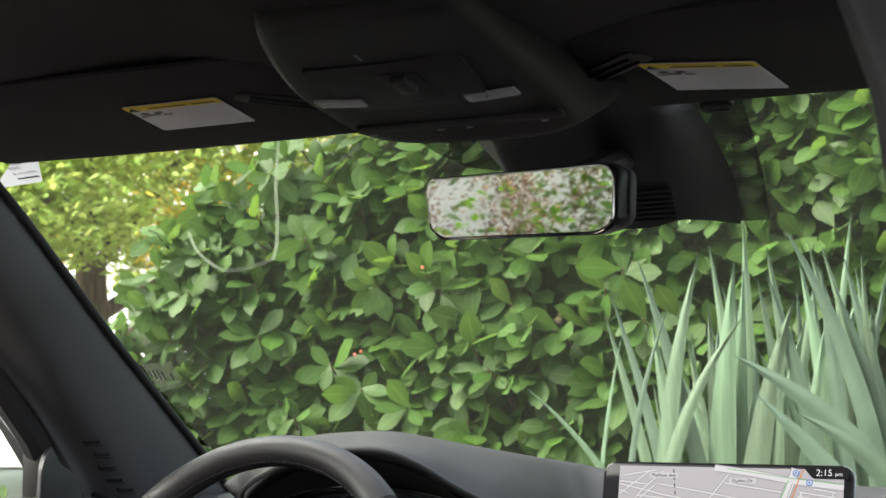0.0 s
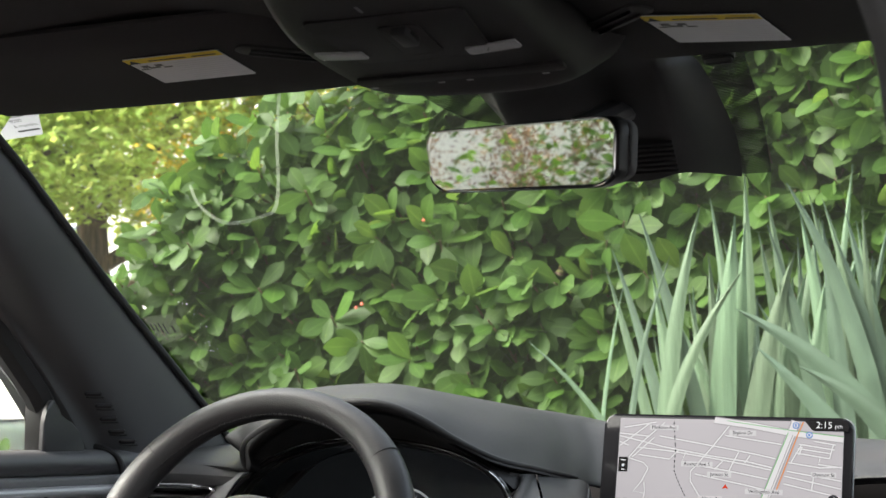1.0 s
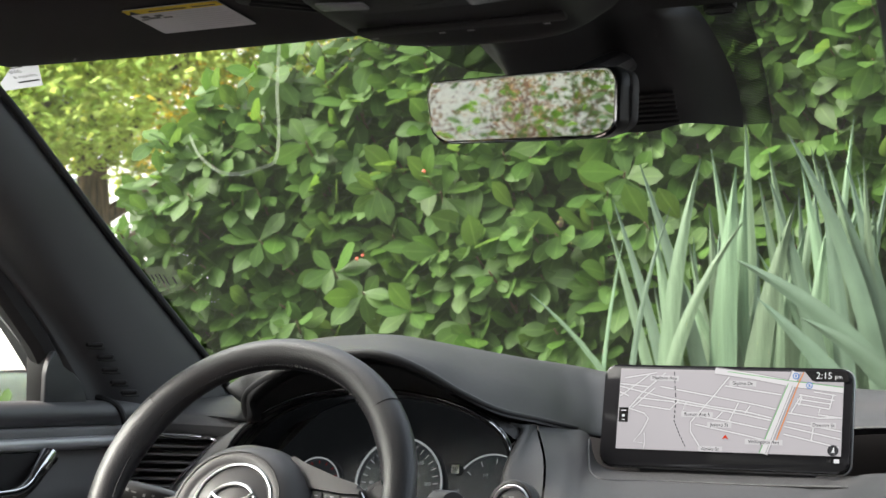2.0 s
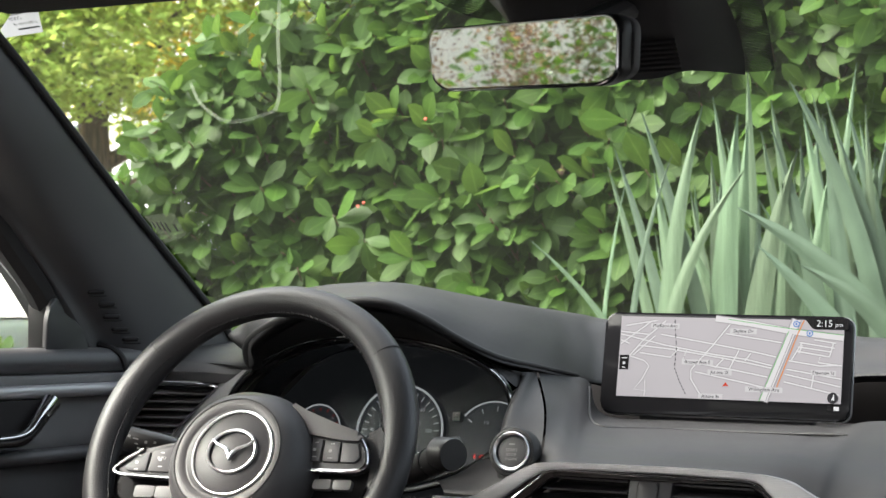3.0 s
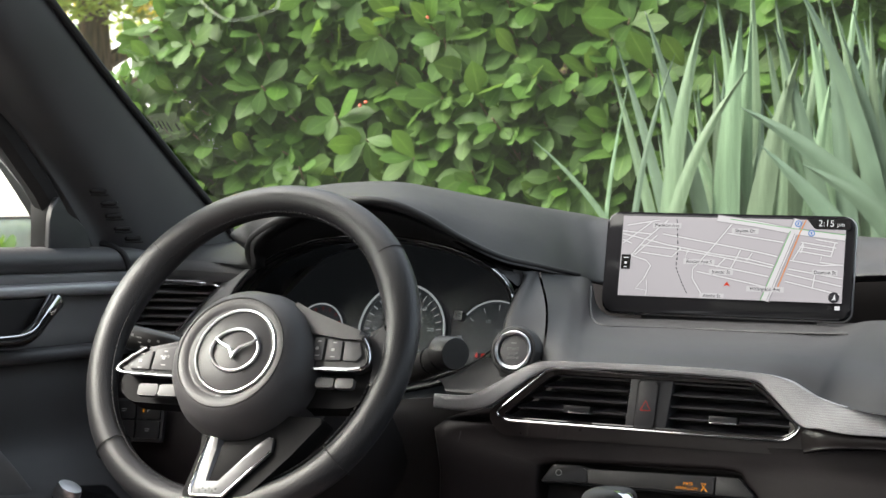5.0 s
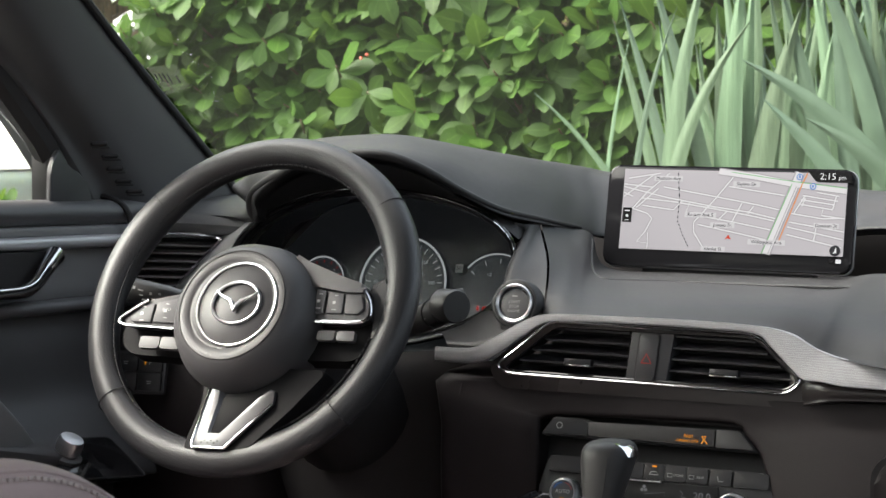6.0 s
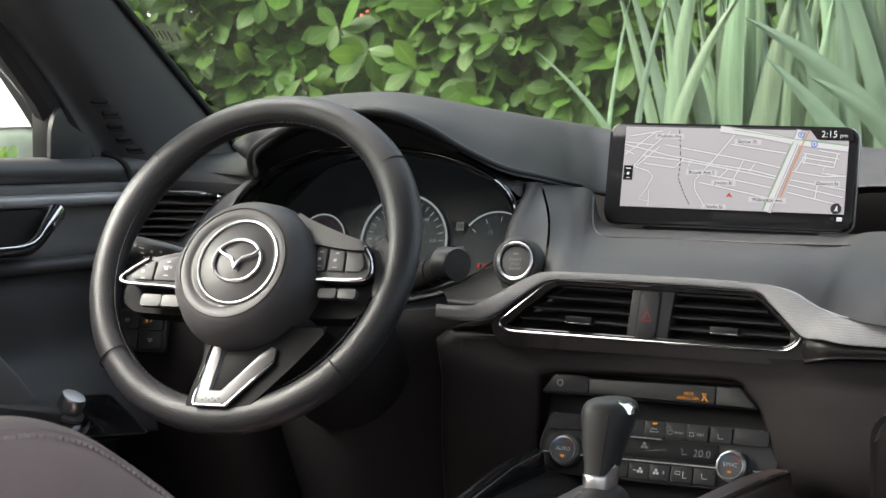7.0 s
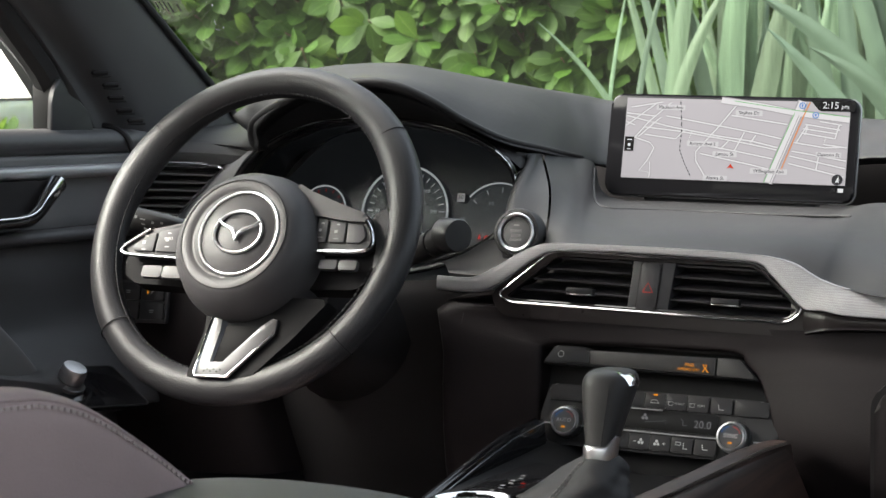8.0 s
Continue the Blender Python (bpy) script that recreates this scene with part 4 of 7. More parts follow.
        if gx > 0:
            text("130", 0.0060, off(m, 0.016, 0.021, 0.002), DIAL_INK, g)
            text("1/2", 0.0055, off(m, -0.010, 0.024, 0.002), DIAL_INK, g)
        elif not big:
            bm = stroke([(0, 0), (-r * 0.6, r * 0.35)], 0.0016, m, 0.003)
            part("needle", bm, DIAL_RED, g, "red needle")
            part("hub_cap", disc(r * 0.2, m, 16, 0.0032), GLOSS_BLACK, g)
        else:
            text("km/h", 0.0065, off(m, 0.020, 0.012, 0.002), DIAL_INK, g)
            for k, w in enumerate((0, 40, 80, 120, 160, 200, 240)):
                a = radians(a1 - (a1 - a0) * k / 6)
                text(str(w), 0.006, off(m, 0.66 * r * math.cos(a), 0.66 * r * math.sin(a), 0.002), DIAL_INK, g)
    bm = bars([(0.0675, 0.022, 0.0095, 0.010)], off(F, 0.0, 0.0, 0.006))
    part("limit_sign", bm, mat("sign_grey", (0.75, 0.75, 0.75), 0.5), root)
    text("50", 0.007, off(F, 0.0675, 0.022, 0.0075), BLACK_INK, root)
    text("600", 0.007, off(F, 0.070, -0.004, 0.006), DIAL_INK, root)
    bm = bars([(0.0955, -0.0250, 0.0030, 0.0030), (0.0955, -0.0220, 0.0016, 0.0022), (0.1060, -0.0310, 0.0035, 0.0012)], off(F, z=0.006))
    disc(0.0028, off(F, 0.1040, -0.0245, 0.0066), 14, bm=bm, inner=0.0012)
    part("warning_lamps", bm, RED, root, "red warning lamps")
    cover = [(-0.377 + (x + 0.377) * 0.95, y + 0.020 + 0.10 * (1.10 - z), 1.035 + (z - 1.035) * 0.92) for x, y, z in rim]
    bm = bmesh.new()
    bm.faces.new([bm.verts.new(p) for p in cover])
    ob = part("glass_cover", bm, COVER, root, "clear gauge cover")
    ob.visible_shadow = False
    return root


def display():
    root = thing("infotainment_screen", (-0.008, 2.06, 1.02), "wide black tablet-like screen showing a pale street map", "screen")
    D = axes((-0.0138, 2.048, 1.0823), (0.9983, 0.0526, -0.0241), (0.0564, -0.9788, 0.1967))
    W2, H2 = 0.2875, 0.1183
    part("housing", plate(round_rect(W2, H2, 0.012), 0.010, D, 0.003, seg=3), SCREEN_FRAME, root, "black screen housing")
    part("back_shell", plate(round_rect(W2 - 0.002, H2 - 0.002, 0.012), 0.016, off(D, z=-0.0115), 0.0005), SATIN_BLACK, root, "satin black back shell")
    ring = [D @ Vector((x, y, -0.0105)) for x, y in round_rect(W2 + 0.0004, H2 + 0.0004, 0.0122, 5)]
    part("metal_edge", tube(ring, 0.0013, 6, closed=True), SATIN, root, "thin metal edge")
    part("foot", box(off(D, 0, -0.058, -0.03), 0.2, 0.03, 0.03, 0.004), PLASTIC, root)
    sw, sh = 0.2590, 0.0944
    cx, cy = 0.0047, 0.0072
    S = off(D, cx - sw / 2, cy - sh / 2, 0.0008)   # lower left corner of the lit area
    lit = part("map_area", bars([(sw / 2, sh / 2, sw, sh)], S, 0.0), MAP, root, "lit pale lilac-grey street map")

    def q(u, v):
        return (u / 400 * sw, (152 - v) / 152 * sh)
    # street net: long curved streets, cross streets, a block of short rows by the highway
    long_streets = [[(0, 34), (44, 44), (82, 53), (170, 68), (232, 76), (290, 89)], [(75, 33), (189, 52), (246, 62), (299, 73)], [(35, 55), (98, 61), (171, 72), (232, 82), (288, 93)],
                    [(151, 87), (203, 95), (274, 108)], [(142, 102), (235, 120), (271, 128)], [(193, 29), (299, 44)], [(204, 5), (169, 54), (134, 98), (135, 116), (158, 151)], [(0, 29), (54, 34)]]
    cross_streets = [[(57, 8), (2, 53)], [(83, 7), (44, 44), (20, 75)], [(65, 36), (26, 74)], [(110, 59), (95, 76), (38, 69)], [(124, 62), (118, 79), (160, 86)], [(218, 60), (203, 94)], [(239, 65), (230, 79)],
                     [(191, 77), (177, 93)], [(18, 75), (48, 84), (57, 94), (46, 119), (32, 138), (53, 141), (51, 121)], [(53, 141), (51, 151)], [(9, 18), (67, 7)], [(1, 45), (18, 52)]]
    rows = [[(321, 50), (380, 58)], [(324, 42), (385, 51)], [(349, 36), (387, 42)], [(318, 58), (377, 67)], [(306, 76), (361, 84), (399, 82)], [(304, 92), (399, 107)], [(301, 101), (398, 121)], [(300, 115), (396, 136)],
            [(352, 92), (348, 127)], [(311, 75), (328, 43)], [(383, 40), (377, 67)], [(324, 62), (329, 47)], [(361, 67), (358, 78), (399, 83)]]
    for name, w, lift, material in (("map_street_edges", 0.0034, 0.0002, MAP_EDGE), ("map_street_net", 0.0017, 0.0003, ROAD)):
        bm = bmesh.new()
        for r in long_streets + cross_streets + rows:
            stroke([q(*p) for p in r], w, S, lift, bm)
        part(name, bm, material, lit, "white street lines")
    highways = ([(266, 152), (309, 24), (317, 0)], [(173, 1), (242, 10), (309, 22), (400, 32)])
    for name, w, lift, material in (("map_highway_edges", 1.35, 0.0004, MAP_EDGE), ("map_highway", 1.0, 0.00045, ROAD)):
        bm = bmesh.new()
        for r, wide in zip(highways, (0.0085, 0.0065)):
            stroke([q(*p) for p in r], wide * w, S, lift, bm)
        part(name, bm, material, lit)
    part("map_highway_middle", stroke([q(*p) for p in ((270, 152), (312, 26))], 0.0009, S, 0.00047), MAP_EDGE, lit)
    part("map_green_line", stroke([q(*p) for p in ((259, 152), (304, 22))], 0.0009, S, 0.0005), MAP_GREEN, lit, "green route line")
    part("map_orange_line", stroke([q(*p) for p in ((288, 126), (321, 24), (330, 1))], 0.0012, S, 0.0005), MAP_ORANGE, lit, "orange route line")
    part("map_green_edge", stroke([q(*p) for p in ((196, 2), (307, 17), (400, 27))], 0.0008, S, 0.0005), MAP_GREEN, lit)
    bm = bmesh.new()
    for (ua, va), (ub, vb) in (((99, 5), (105, 58)), ((105, 58), (104, 96)), ((104, 96), (115, 122)), ((115, 122), (128, 146))):
        for k in range(4):
            f, g = k / 4, k / 4 + 0.14
            stroke([q(ua + (ub - ua) * f, va + (vb - va) * f), q(ua + (ub - ua) * g, va + (vb - va) * g)], 0.0010, S, 0.0004, bm)
    part("map_rail", bm, MAP_TEXT, lit, "dashed railway line")
    for words, u, v in (("Madison Ave", 82, 17), ("Skyline Dr", 224, 24), ("Rosser Ave S", 145, 84), ("Juneau St", 186, 102), ("Willingdon Ave", 266, 131), ("Dawson St", 368, 97), ("Alaska St", 172, 147)):
        x, y = q(u, v)
        w = 0.0029 * len(words)
        part("map_tag", bars([(x, y, w + 0.002, 0.0062)], S, 0.0006), MAP_TAG, lit)
        text(words, 0.0056, off(S, x, y, 0.0008), MAP_TEXT, lit)
    # arrow, pins, compass, buttons
    x, y = q(198, 125)
    bm = bmesh.new()
    bm.faces.new([bm.verts.new(S @ Vector((x + a, y + b, 0.0009))) for a, b in ((-0.004, -0.002), (0.0, -0.0008), (0.004, -0.002), (0.0, 0.0035))])
    part("map_arrow", bm, MAP_RED, lit, "red position arrow")
    for u, v in ((317, 8), (341, 25)):
        x, y = q(u, v)
        p = part("map_pin", disc(0.0038, off(S, x, y, 0.0007), 16), MAP_BLUE, lit, "blue round pin")
        part("pin_face", disc(0.0027, off(S, x, y, 0.0009), 16), ROAD, p)
        part("pin_mark", bars([(0, 0, 0.0020, 0.0030)], off(S, x, y, 0.0006)), MAP_BLUE, p)
    x, y = q(386, 142)
    c = part("compass", disc(0.0062, off(S, x, y, 0.0007), 20), MAP_TEXT, lit, "dark round compass")
    bm = bmesh.new()
    bm.faces.new([bm.verts.new(S @ Vector((x + a, y + b, 0.0010))) for a, b in ((-0.0022, -0.0036), (0.0004, -0.0020), (0.0020, -0.0036), (0.0012, 0.0042))])
    part("compass_needle", bm, CLOCK, c)
    x, y = q(6, 88)
    part("zoom_button", bars([(x + 0.003, y, 0.011, 0.017)], S, 0.0007), SCREEN_BLACK, lit, "black zoom button")
    part("zoom_marks", bars([(x + 0.003, y + 0.005, 0.006, 0.0012), (x + 0.003, y - 0.001, 0.003, 0.003), (x + 0.003, y - 0.006, 0.004, 0.001)], S, 0.0009), CLOCK, lit)
    # clock tab
    bm = bmesh.new()
    bm.faces.new([bm.verts.new(S @ Vector((sw * a, sh * b, 0.0007))) for a, b in ((0.825, 1.02), (0.862, 0.90), (0.875, 0.885), (1.02, 0.885), (1.02, 1.02))])
    part("clock_tab", bm, SCREEN_BLACK, lit, "black clock tab")
    text("2:15", 0.0108, off(S, sw * 0.915, sh * 0.955, 0.0010), CLOCK, lit)
    text("pm", 0.0068, off(S, sw * 0.978, sh * 0.945, 0.0010), CLOCK, lit)
    part("status_marks", bars([(sw * 0.982, -0.0055, 0.006, 0.0045)], S, 0.0002), CLOCK, lit)
    part("status_mark_dim", bars([(sw * 0.95, -0.0055, 0.005, 0.0045)], S, 0.0002), SCREEN_BLACK, lit)
    return root


def climate():
    root = thing("climate_panel", (0, 1.75, 0.78), "black climate control panel with two chrome knobs", "climate controls")
    C = axes((0.0, 1.742, 0.83), (1, 0, 0.0), (0, -1, 0.28))
    part("back_panel", plate(round_poly([(-0.130, 0.060), (0.112, 0.055), (0.16, -0.07), (-0.125, -0.085)], 0.008), 0.01, off(C, z=-0.012)), DEEP, root)
    # upper strip with warning text
    m = axes((-0.003, 1.735, 0.8745), (1, 0, -0.03), (0, -1, 0.3))
    part("upper_strip", plate(round_poly([(-0.099, 0.0082), (-0.066, 0.0084), (-0.058, 0.0064), (0.095, 0.0104), (0.115, -0.0095), (-0.111, -0.0112)], 0.003), 0.01, m, 0.001), DEEP, root)
    part("display_strip", plate(round_poly([(-0.0605, 0.0052), (0.0699, 0.0086), (0.0709, -0.0082), (-0.0590, -0.0083)], 0.001), 0.004, off(m, z=0.003), 0.0006), mat("smoked_window", (0.018, 0.0175, 0.0175), 0.45), root, "smoked display strip")
    text("PASS", 0.0046, off(m, 0.0446, -0.0004, 0.0042), AMBER, root)
    text("AIRBAG OFF", 0.0041, off(m, 0.0440, -0.0049, 0.0042), AMBER, root)
    part("airbag_lamp", stroke([(0.0587, -0.0065), (0.0607, -0.0025), (0.0582, 0.0008), (0.0627, 0.0008), (0.0607, -0.0025), (0.0647, -0.0065)], 0.0011, off(m, z=0.0042)), AMBER, root, "amber airbag lamp")
    part("strip_button", plate(round_poly([(-0.0973, 0.0072), (-0.0679, 0.0074), (-0.0615, 0.0044), (-0.0605, -0.0085), (-0.1085, -0.0101)], 0.002), 0.006, off(m, z=0.002), 0.0012), SATIN_BLACK, root)
    part("strip_button", plate(round_poly([(0.0720, 0.0092), (0.0935, 0.0094), (0.1119, -0.0082), (0.0724, -0.0086)], 0.002), 0.006, off(m, z=0.003), 0.0012), SATIN_BLACK, root)
    part("heater_mark", disc(0.0034, off(m, -0.0905, -0.001, 0.0045), 16, inner=0.0026), GREY_INK, root)
    # face of buttons
    K = axes((0.004, 1.722, 0.8195), (1, 0, -0.02), (0, -1, 0.30))
    part("panel", plate(round_poly([(-0.108, 0.027), (0.116, 0.027), (0.127, 0.004), (0.132, -0.014), (0.116, -0.034), (-0.104, -0.034), (-0.117, -0.012)], 0.008), 0.012, K, 0.002), SATIN_BLACK, root)
    xs = [-0.0890, -0.0403, -0.0175, 0.0047, 0.0265, 0.0485, 0.0722, 0.1025]
    for i, x in enumerate(xs):
        w = 0.0340 if i in (0, 7) else 0.0214
        b = part("button", plate(round_rect(w, 0.0150, 0.0012), 0.004, off(K, x, 0.0180, 0.003), 0.0008), SATIN_BLACK, root)
        g = off(K, x, 0.0165, 0.0034)
        if i == 3:
            part("symbol", stroke([(-0.0045, -0.001), (-0.003, 0.002), (0.002, 0.002), (0.0045, -0.001), (-0.0045, -0.001)], 0.0007, g), GREY_INK, b)
            part("indicator", bars([(0, 0.0072, 0.0045, 0.0018)], g), AMBER, b, "amber indicator")
        elif i in (4, 5):
            part("symbol", stroke([(-0.0075, -0.002), (-0.008, 0.0015), (-0.003, 0.0015), (-0.0035, -0.002), (-0.0075, -0.002)], 0.0006, g), GREY_INK, b)
            text("FRONT" if i == 4 else "REAR", 0.0032, off(g, 0.0035, 0.0, 0.0006), GREY_INK, b)
        elif i == 6:
            part("symbol", stroke([(-0.003, 0.003), (-0.002, -0.002), (0.003, -0.002)], 0.0009, g), GREY_INK, b)
    part("lcd", plate(round_rect(0.140, 0.0195, 0.0015), 0.003, off(K, 0.000, -0.0010, 0.0022), 0.0006), DEEP, root, "black climate display")
    part("chrome_line", box(off(K, 0.0, -0.0138, 0.002), 0.150, 0.0012, 0.002), SATIN, root)
    part("chrome_line", box(off(K, -0.010, 0.0088, 0.003), 0.046, 0.0011, 0.002), SATIN, root)
    text("20.0", 0.0105, off(K, 0.0552, -0.0020, 0.0028), LCD, root)
    part("lcd_marks", stroke([(-0.003, -0.004), (0.018, -0.001), (0.018, -0.005)], 0.0005, off(K, z=0.0028)), LCD, root)
    for k in range(3):
        a = radians(90 + 120 * k)
        part("fan_mark", disc(0.0017, off(K, -0.004 + 0.0022 * math.cos(a), 0.001 + 0.0022 * math.sin(a), 0.0030), 10), LCD, root)
    part("flow_mark", stroke([(0.033, 0.002), (0.036, 0.0), (0.035, -0.004), (0.040, -0.004)], 0.0008, off(K, z=0.0028)), LCD, root)
    for i, x in enumerate((-0.0505, -0.0285, -0.0070, 0.0144, 0.0368, 0.0604)):
        b = part("button", plate(round_rect(0.0208 if i < 4 else 0.0218, 0.0150, 0.0012), 0.004, off(K, x, -0.0238, 0.003), 0.0008), SATIN_BLACK, root)
        g = off(K, x, -0.0238, 0.0034)
        if i in (2, 3):
            for k in range(3):
                a = radians(90 + 120 * k)
                part("fan_mark", disc(0.0015, off(g, (0.002 if i == 2 else -0.003) + 0.0019 * math.cos(a), 0.0019 * math.sin(a), 0.0008), 10), WHITE_INK, b)
            part("sign_mark", bars([(-0.004, 0, 0.003, 0.0007)] if i == 2 else [(0.0045, 0, 0.003, 0.0007), (0.0045, 0, 0.0007, 0.003)], g), WHITE_INK, b)
        elif i == 4:
            part("symbol", stroke([(-0.006, 0.003), (-0.001, 0.003), (-0.001, 0.0), (-0.006, 0.0), (-0.006, 0.003)], 0.0006, g), WHITE_INK, b)
            part("symbol", stroke([(0.002, 0.003), (0.002, -0.003), (0.006, -0.003)], 0.0009, g), WHITE_INK, b)
        elif i == 5:
            part("symbol", stroke([(-0.003, 0.003), (-0.002, -0.002), (0.003, -0.002)], 0.0009, g), WHITE_INK, b)
    for x, words in ((-0.0843, "AUTO"), (0.0873, "SYNC")):
        m = off(K, x, -0.0114, 0.0)
        kn = part("knob", lathe([(0.0158, -0.002), (0.0156, 0.001), (0.0146, 0.004), (0.0142, 0.0115), (0.0136, 0.0128)], m, 48, cap=False), COLLAR, root, "satin silver knob")
        for k in range(36):
            a = 2 * math.pi * k / 36
            part("ridge", box(off(m, 0.0145 * math.cos(a), 0.0145 * math.sin(a), 0.0078, math.degrees(a)), 0.0008, 0.0010, 0.0072), COLLAR, kn)
        part("base_ring", lathe([(0.0172, -0.002), (0.0170, 0.0025), (0.0160, 0.0030)], m, 40, cap=False), SATIN_BLACK, kn, "black base ring")
        part("chrome_rim", lathe([(0.0139, 0.0120), (0.0135, 0.0145), (0.0126, 0.0149), (0.0119, 0.0134)], m, 40, cap=False), COLLAR, kn, "bright silver rim")
        part("knob_face", disc(0.0121, m, 32, 0.0133), PLASTIC, kn)
        text(words, 0.0056, off(m, 0, 0.0006, 0.0138), WHITE_INK, kn)
        part("indicator", bars([(0, -0.0062, 0.0042, 0.0020)], m, 0.0138), AMBER, kn, "amber indicator")
        part("blue_arc", disc(0.0102, m, 10, 0.0138, inner=0.0094, a0=100, a1=160), MAP_BLUE, kn)
        part("red_arc", disc(0.0102, m, 10, 0.0138, inner=0.0094, a0=20, a1=80), DIM_RED, kn)
        part("knob_line", box(off(K, x + (0.0265 if x > 0 else -0.0205), -0.0135, 0.0014), 0.013, 0.0014, 0.002), SATIN, kn)


def steering_wheel():
    root = thing("steering_wheel", (-0.374, 1.601, 0.80), "black stitched leather steering wheel with silver lower spoke", "steering wheel")
    tau = radians(27)
    Wm = axes((-0.378, 1.601, 1.001), (1, 0, 0), (0, -math.cos(tau), math.sin(tau)))
    n = 96
    rings = []
    for i in range(n):
        a = 2 * math.pi * i / n
        deg = math.degrees(a) % 360
        grip = max(math.exp(-((deg - c + 180) % 360 - 180) ** 2 / 450) for c in (28, 152))
        low = math.exp(-((deg - 270 + 180) % 360 - 180) ** 2 / 500)
        rr, rz = 0.0165 + 0.0028 * grip + 0.001 * low, 0.0160 + 0.0018 * grip
        R = 0.1695 - 0.0012 * grip - 0.002 * low
        ring = []
        for j in range(18):
            b = 2 * math.pi * j / 18
            ring.append(Wm @ Vector(((R + rr * math.cos(b)) * math.cos(a), (R + rr * math.cos(b)) * math.sin(a), rz * math.sin(b))))
        rings.append(ring)
    rim = part("rim", loft(rings, close_ring=True, close_path=True), LEATHER, root, "black leather rim")
    for deg in (38, 141, 221, 319):
        a = radians(deg)
        pts = [Wm @ Vector(((0.1695 + 0.0182 * math.cos(b)) * math.cos(a), (0.1695 + 0.0182 * math.cos(b)) * math.sin(a), 0.0172 * math.sin(b))) for b in [2 * math.pi * k / 20 for k in range(20)]]
        part("seam", tube(pts, 0.0007, 5, closed=True), DARK, rim)
    # stitching on the inner side
    pts = [Wm @ Vector((0.1525 * math.cos(a), 0.1525 * math.sin(a), 0.0085)) for a in [2 * math.pi * k / 180 for k in range(181)]]
    part("stitching", stitches(pts, 0.0038, 0.0009), STITCH, rim, "grey cross stitching")
    # hub
    h = off(Wm, 0.0135, -0.0245, 0.0)
    part("hub", lathe([(0.070, -0.045), (0.080, -0.01), (0.0790, 0.018), (0.0715, 0.039), (0.0625, 0.0496), (0.0590, 0.0515), (0.0575, 0.0520), (0.0480, 0.0520), (0.0472, 0.0512), (0.0440, 0.0512), (0.0432, 0.0520), (0.0005, 0.0528)], h, 56), HUB, root, "round black airbag cover", sharp=50)
    e = off(h, 0.0062, 0.0004, 0.0522)
    part("hub_ring", tube([e @ Vector((0.0436 * math.cos(a), 0.0438 * math.sin(a), 0.0004)) for a in [2 * math.pi * k / 56 for k in range(56)]], 0.0016, 8, closed=True, flat=0.8), COLLAR, root, "chrome ring")
    part("emblem_ring", tube([e @ Vector((0.0264 * math.cos(a), 0.0219 * math.sin(a) + 0.0008, 0.0018)) for a in [2 * math.pi * k / 48 for k in range(48)]], 0.0017, 8, closed=True), COLLAR, root, "oval chrome emblem ring")
    half = [(0.0, -0.0078), (0.0022, -0.0022), (0.0062, 0.0028), (0.0130, 0.0056), (0.0185, 0.0082), (0.0228, 0.0122)]
    wing = [Vector((-x, y, 0.0036)) for x, y in half[:0:-1]] + [Vector((x, y, 0.0036)) for x, y in half]
    part("emblem", tube([e @ p for p in wing], [0.0013 + 0.0009 * math.sin(math.pi * k / (len(wing) - 1)) ** 2 for k in range(len(wing))], 8), COLLAR, root, "plain winged chrome emblem")
    part("cover_seam", tube([h @ Vector((0.0580 * math.cos(a), 0.0580 * math.sin(a), 0.0519)) for a in [2 * math.pi * k / 64 for k in range(64)]], 0.0008, 6, closed=True), DARK, root)
    part("airbag_mark", bars([(0, -0.0465, 0.006, 0.0014)], off(h, z=0.0517)), GREY_INK, root)
    # side spokes with button pods
    for s in (-1, 1):
        q = off(Wm, 0.009 if s < 0 else 0.003, -0.003 if s < 0 else 0.0, 0.0)
        out = [(s * 0.060, 0.004), (s * 0.118, 0.002 if s < 0 else 0.010), (s * 0.142, -0.018), (s * 0.150, -0.045), (s * 0.13, -0.060), (s * 0.058, -0.062)]
        if s > 0:
            out = out[::-1]
        part("spoke", plate(round_poly(out, 0.008), 0.02, off(q, z=0.004), 0.004), SPOKE_BLACK, root, "black side spoke")
        if s < 0:
            pod = [(-0.066, 0.004), (-0.112, -0.006), (-0.1405, -0.026), (-0.136, -0.033), (-0.066, -0.037)]
            line = [(-0.114, -0.007), (-0.141, -0.027), (-0.136, -0.0345), (-0.10, -0.0365), (-0.062, -0.038)]
        else:
            pod = [(0.075, -0.0265), (0.134, -0.0262), (0.1465, -0.0195), (0.1445, -0.006), (0.1370, 0.0050), (0.075, 0.011)]
            line = [(0.1370, 0.0055), (0.1446, -0.0061), (0.1470, -0.0200), (0.1345, -0.0265), (0.095, -0.0270), (0.075, -0.0272)]
            part("spoke_arm", plate(round_poly([(0.060, 0.011), (0.0827, 0.0090), (0.118, 0.0040), (0.1400, 0.0040), (0.1369, 0.0125), (0.1087, 0.0211), (0.0698, 0.0354), (0.052, 0.0445)], 0.004), 0.022, off(q, z=0.0245), 0.005, seg=3), HUB, root, "soft black spoke arm")
            part("spoke_flare", plate(round_poly([(0.1415, 0.004), (0.1475, -0.018), (0.149, -0.043), (0.168, -0.040), (0.168, 0.012), (0.1535, 0.0260), (0.1342, 0.0150)], 0.004), 0.022, off(q, z=0.0125), 0.006, seg=3), LEATHER, root, "leather flare where the spoke meets the rim")
        p = part("button_pod", plate(round_poly(pod, 0.0025), 0.012, off(q, z=0.020), 0.002), PLASTIC, root, "button pod with silver lower edge")
        line = [q @ Vector((x, y, 0.0215)) for x, y in line]
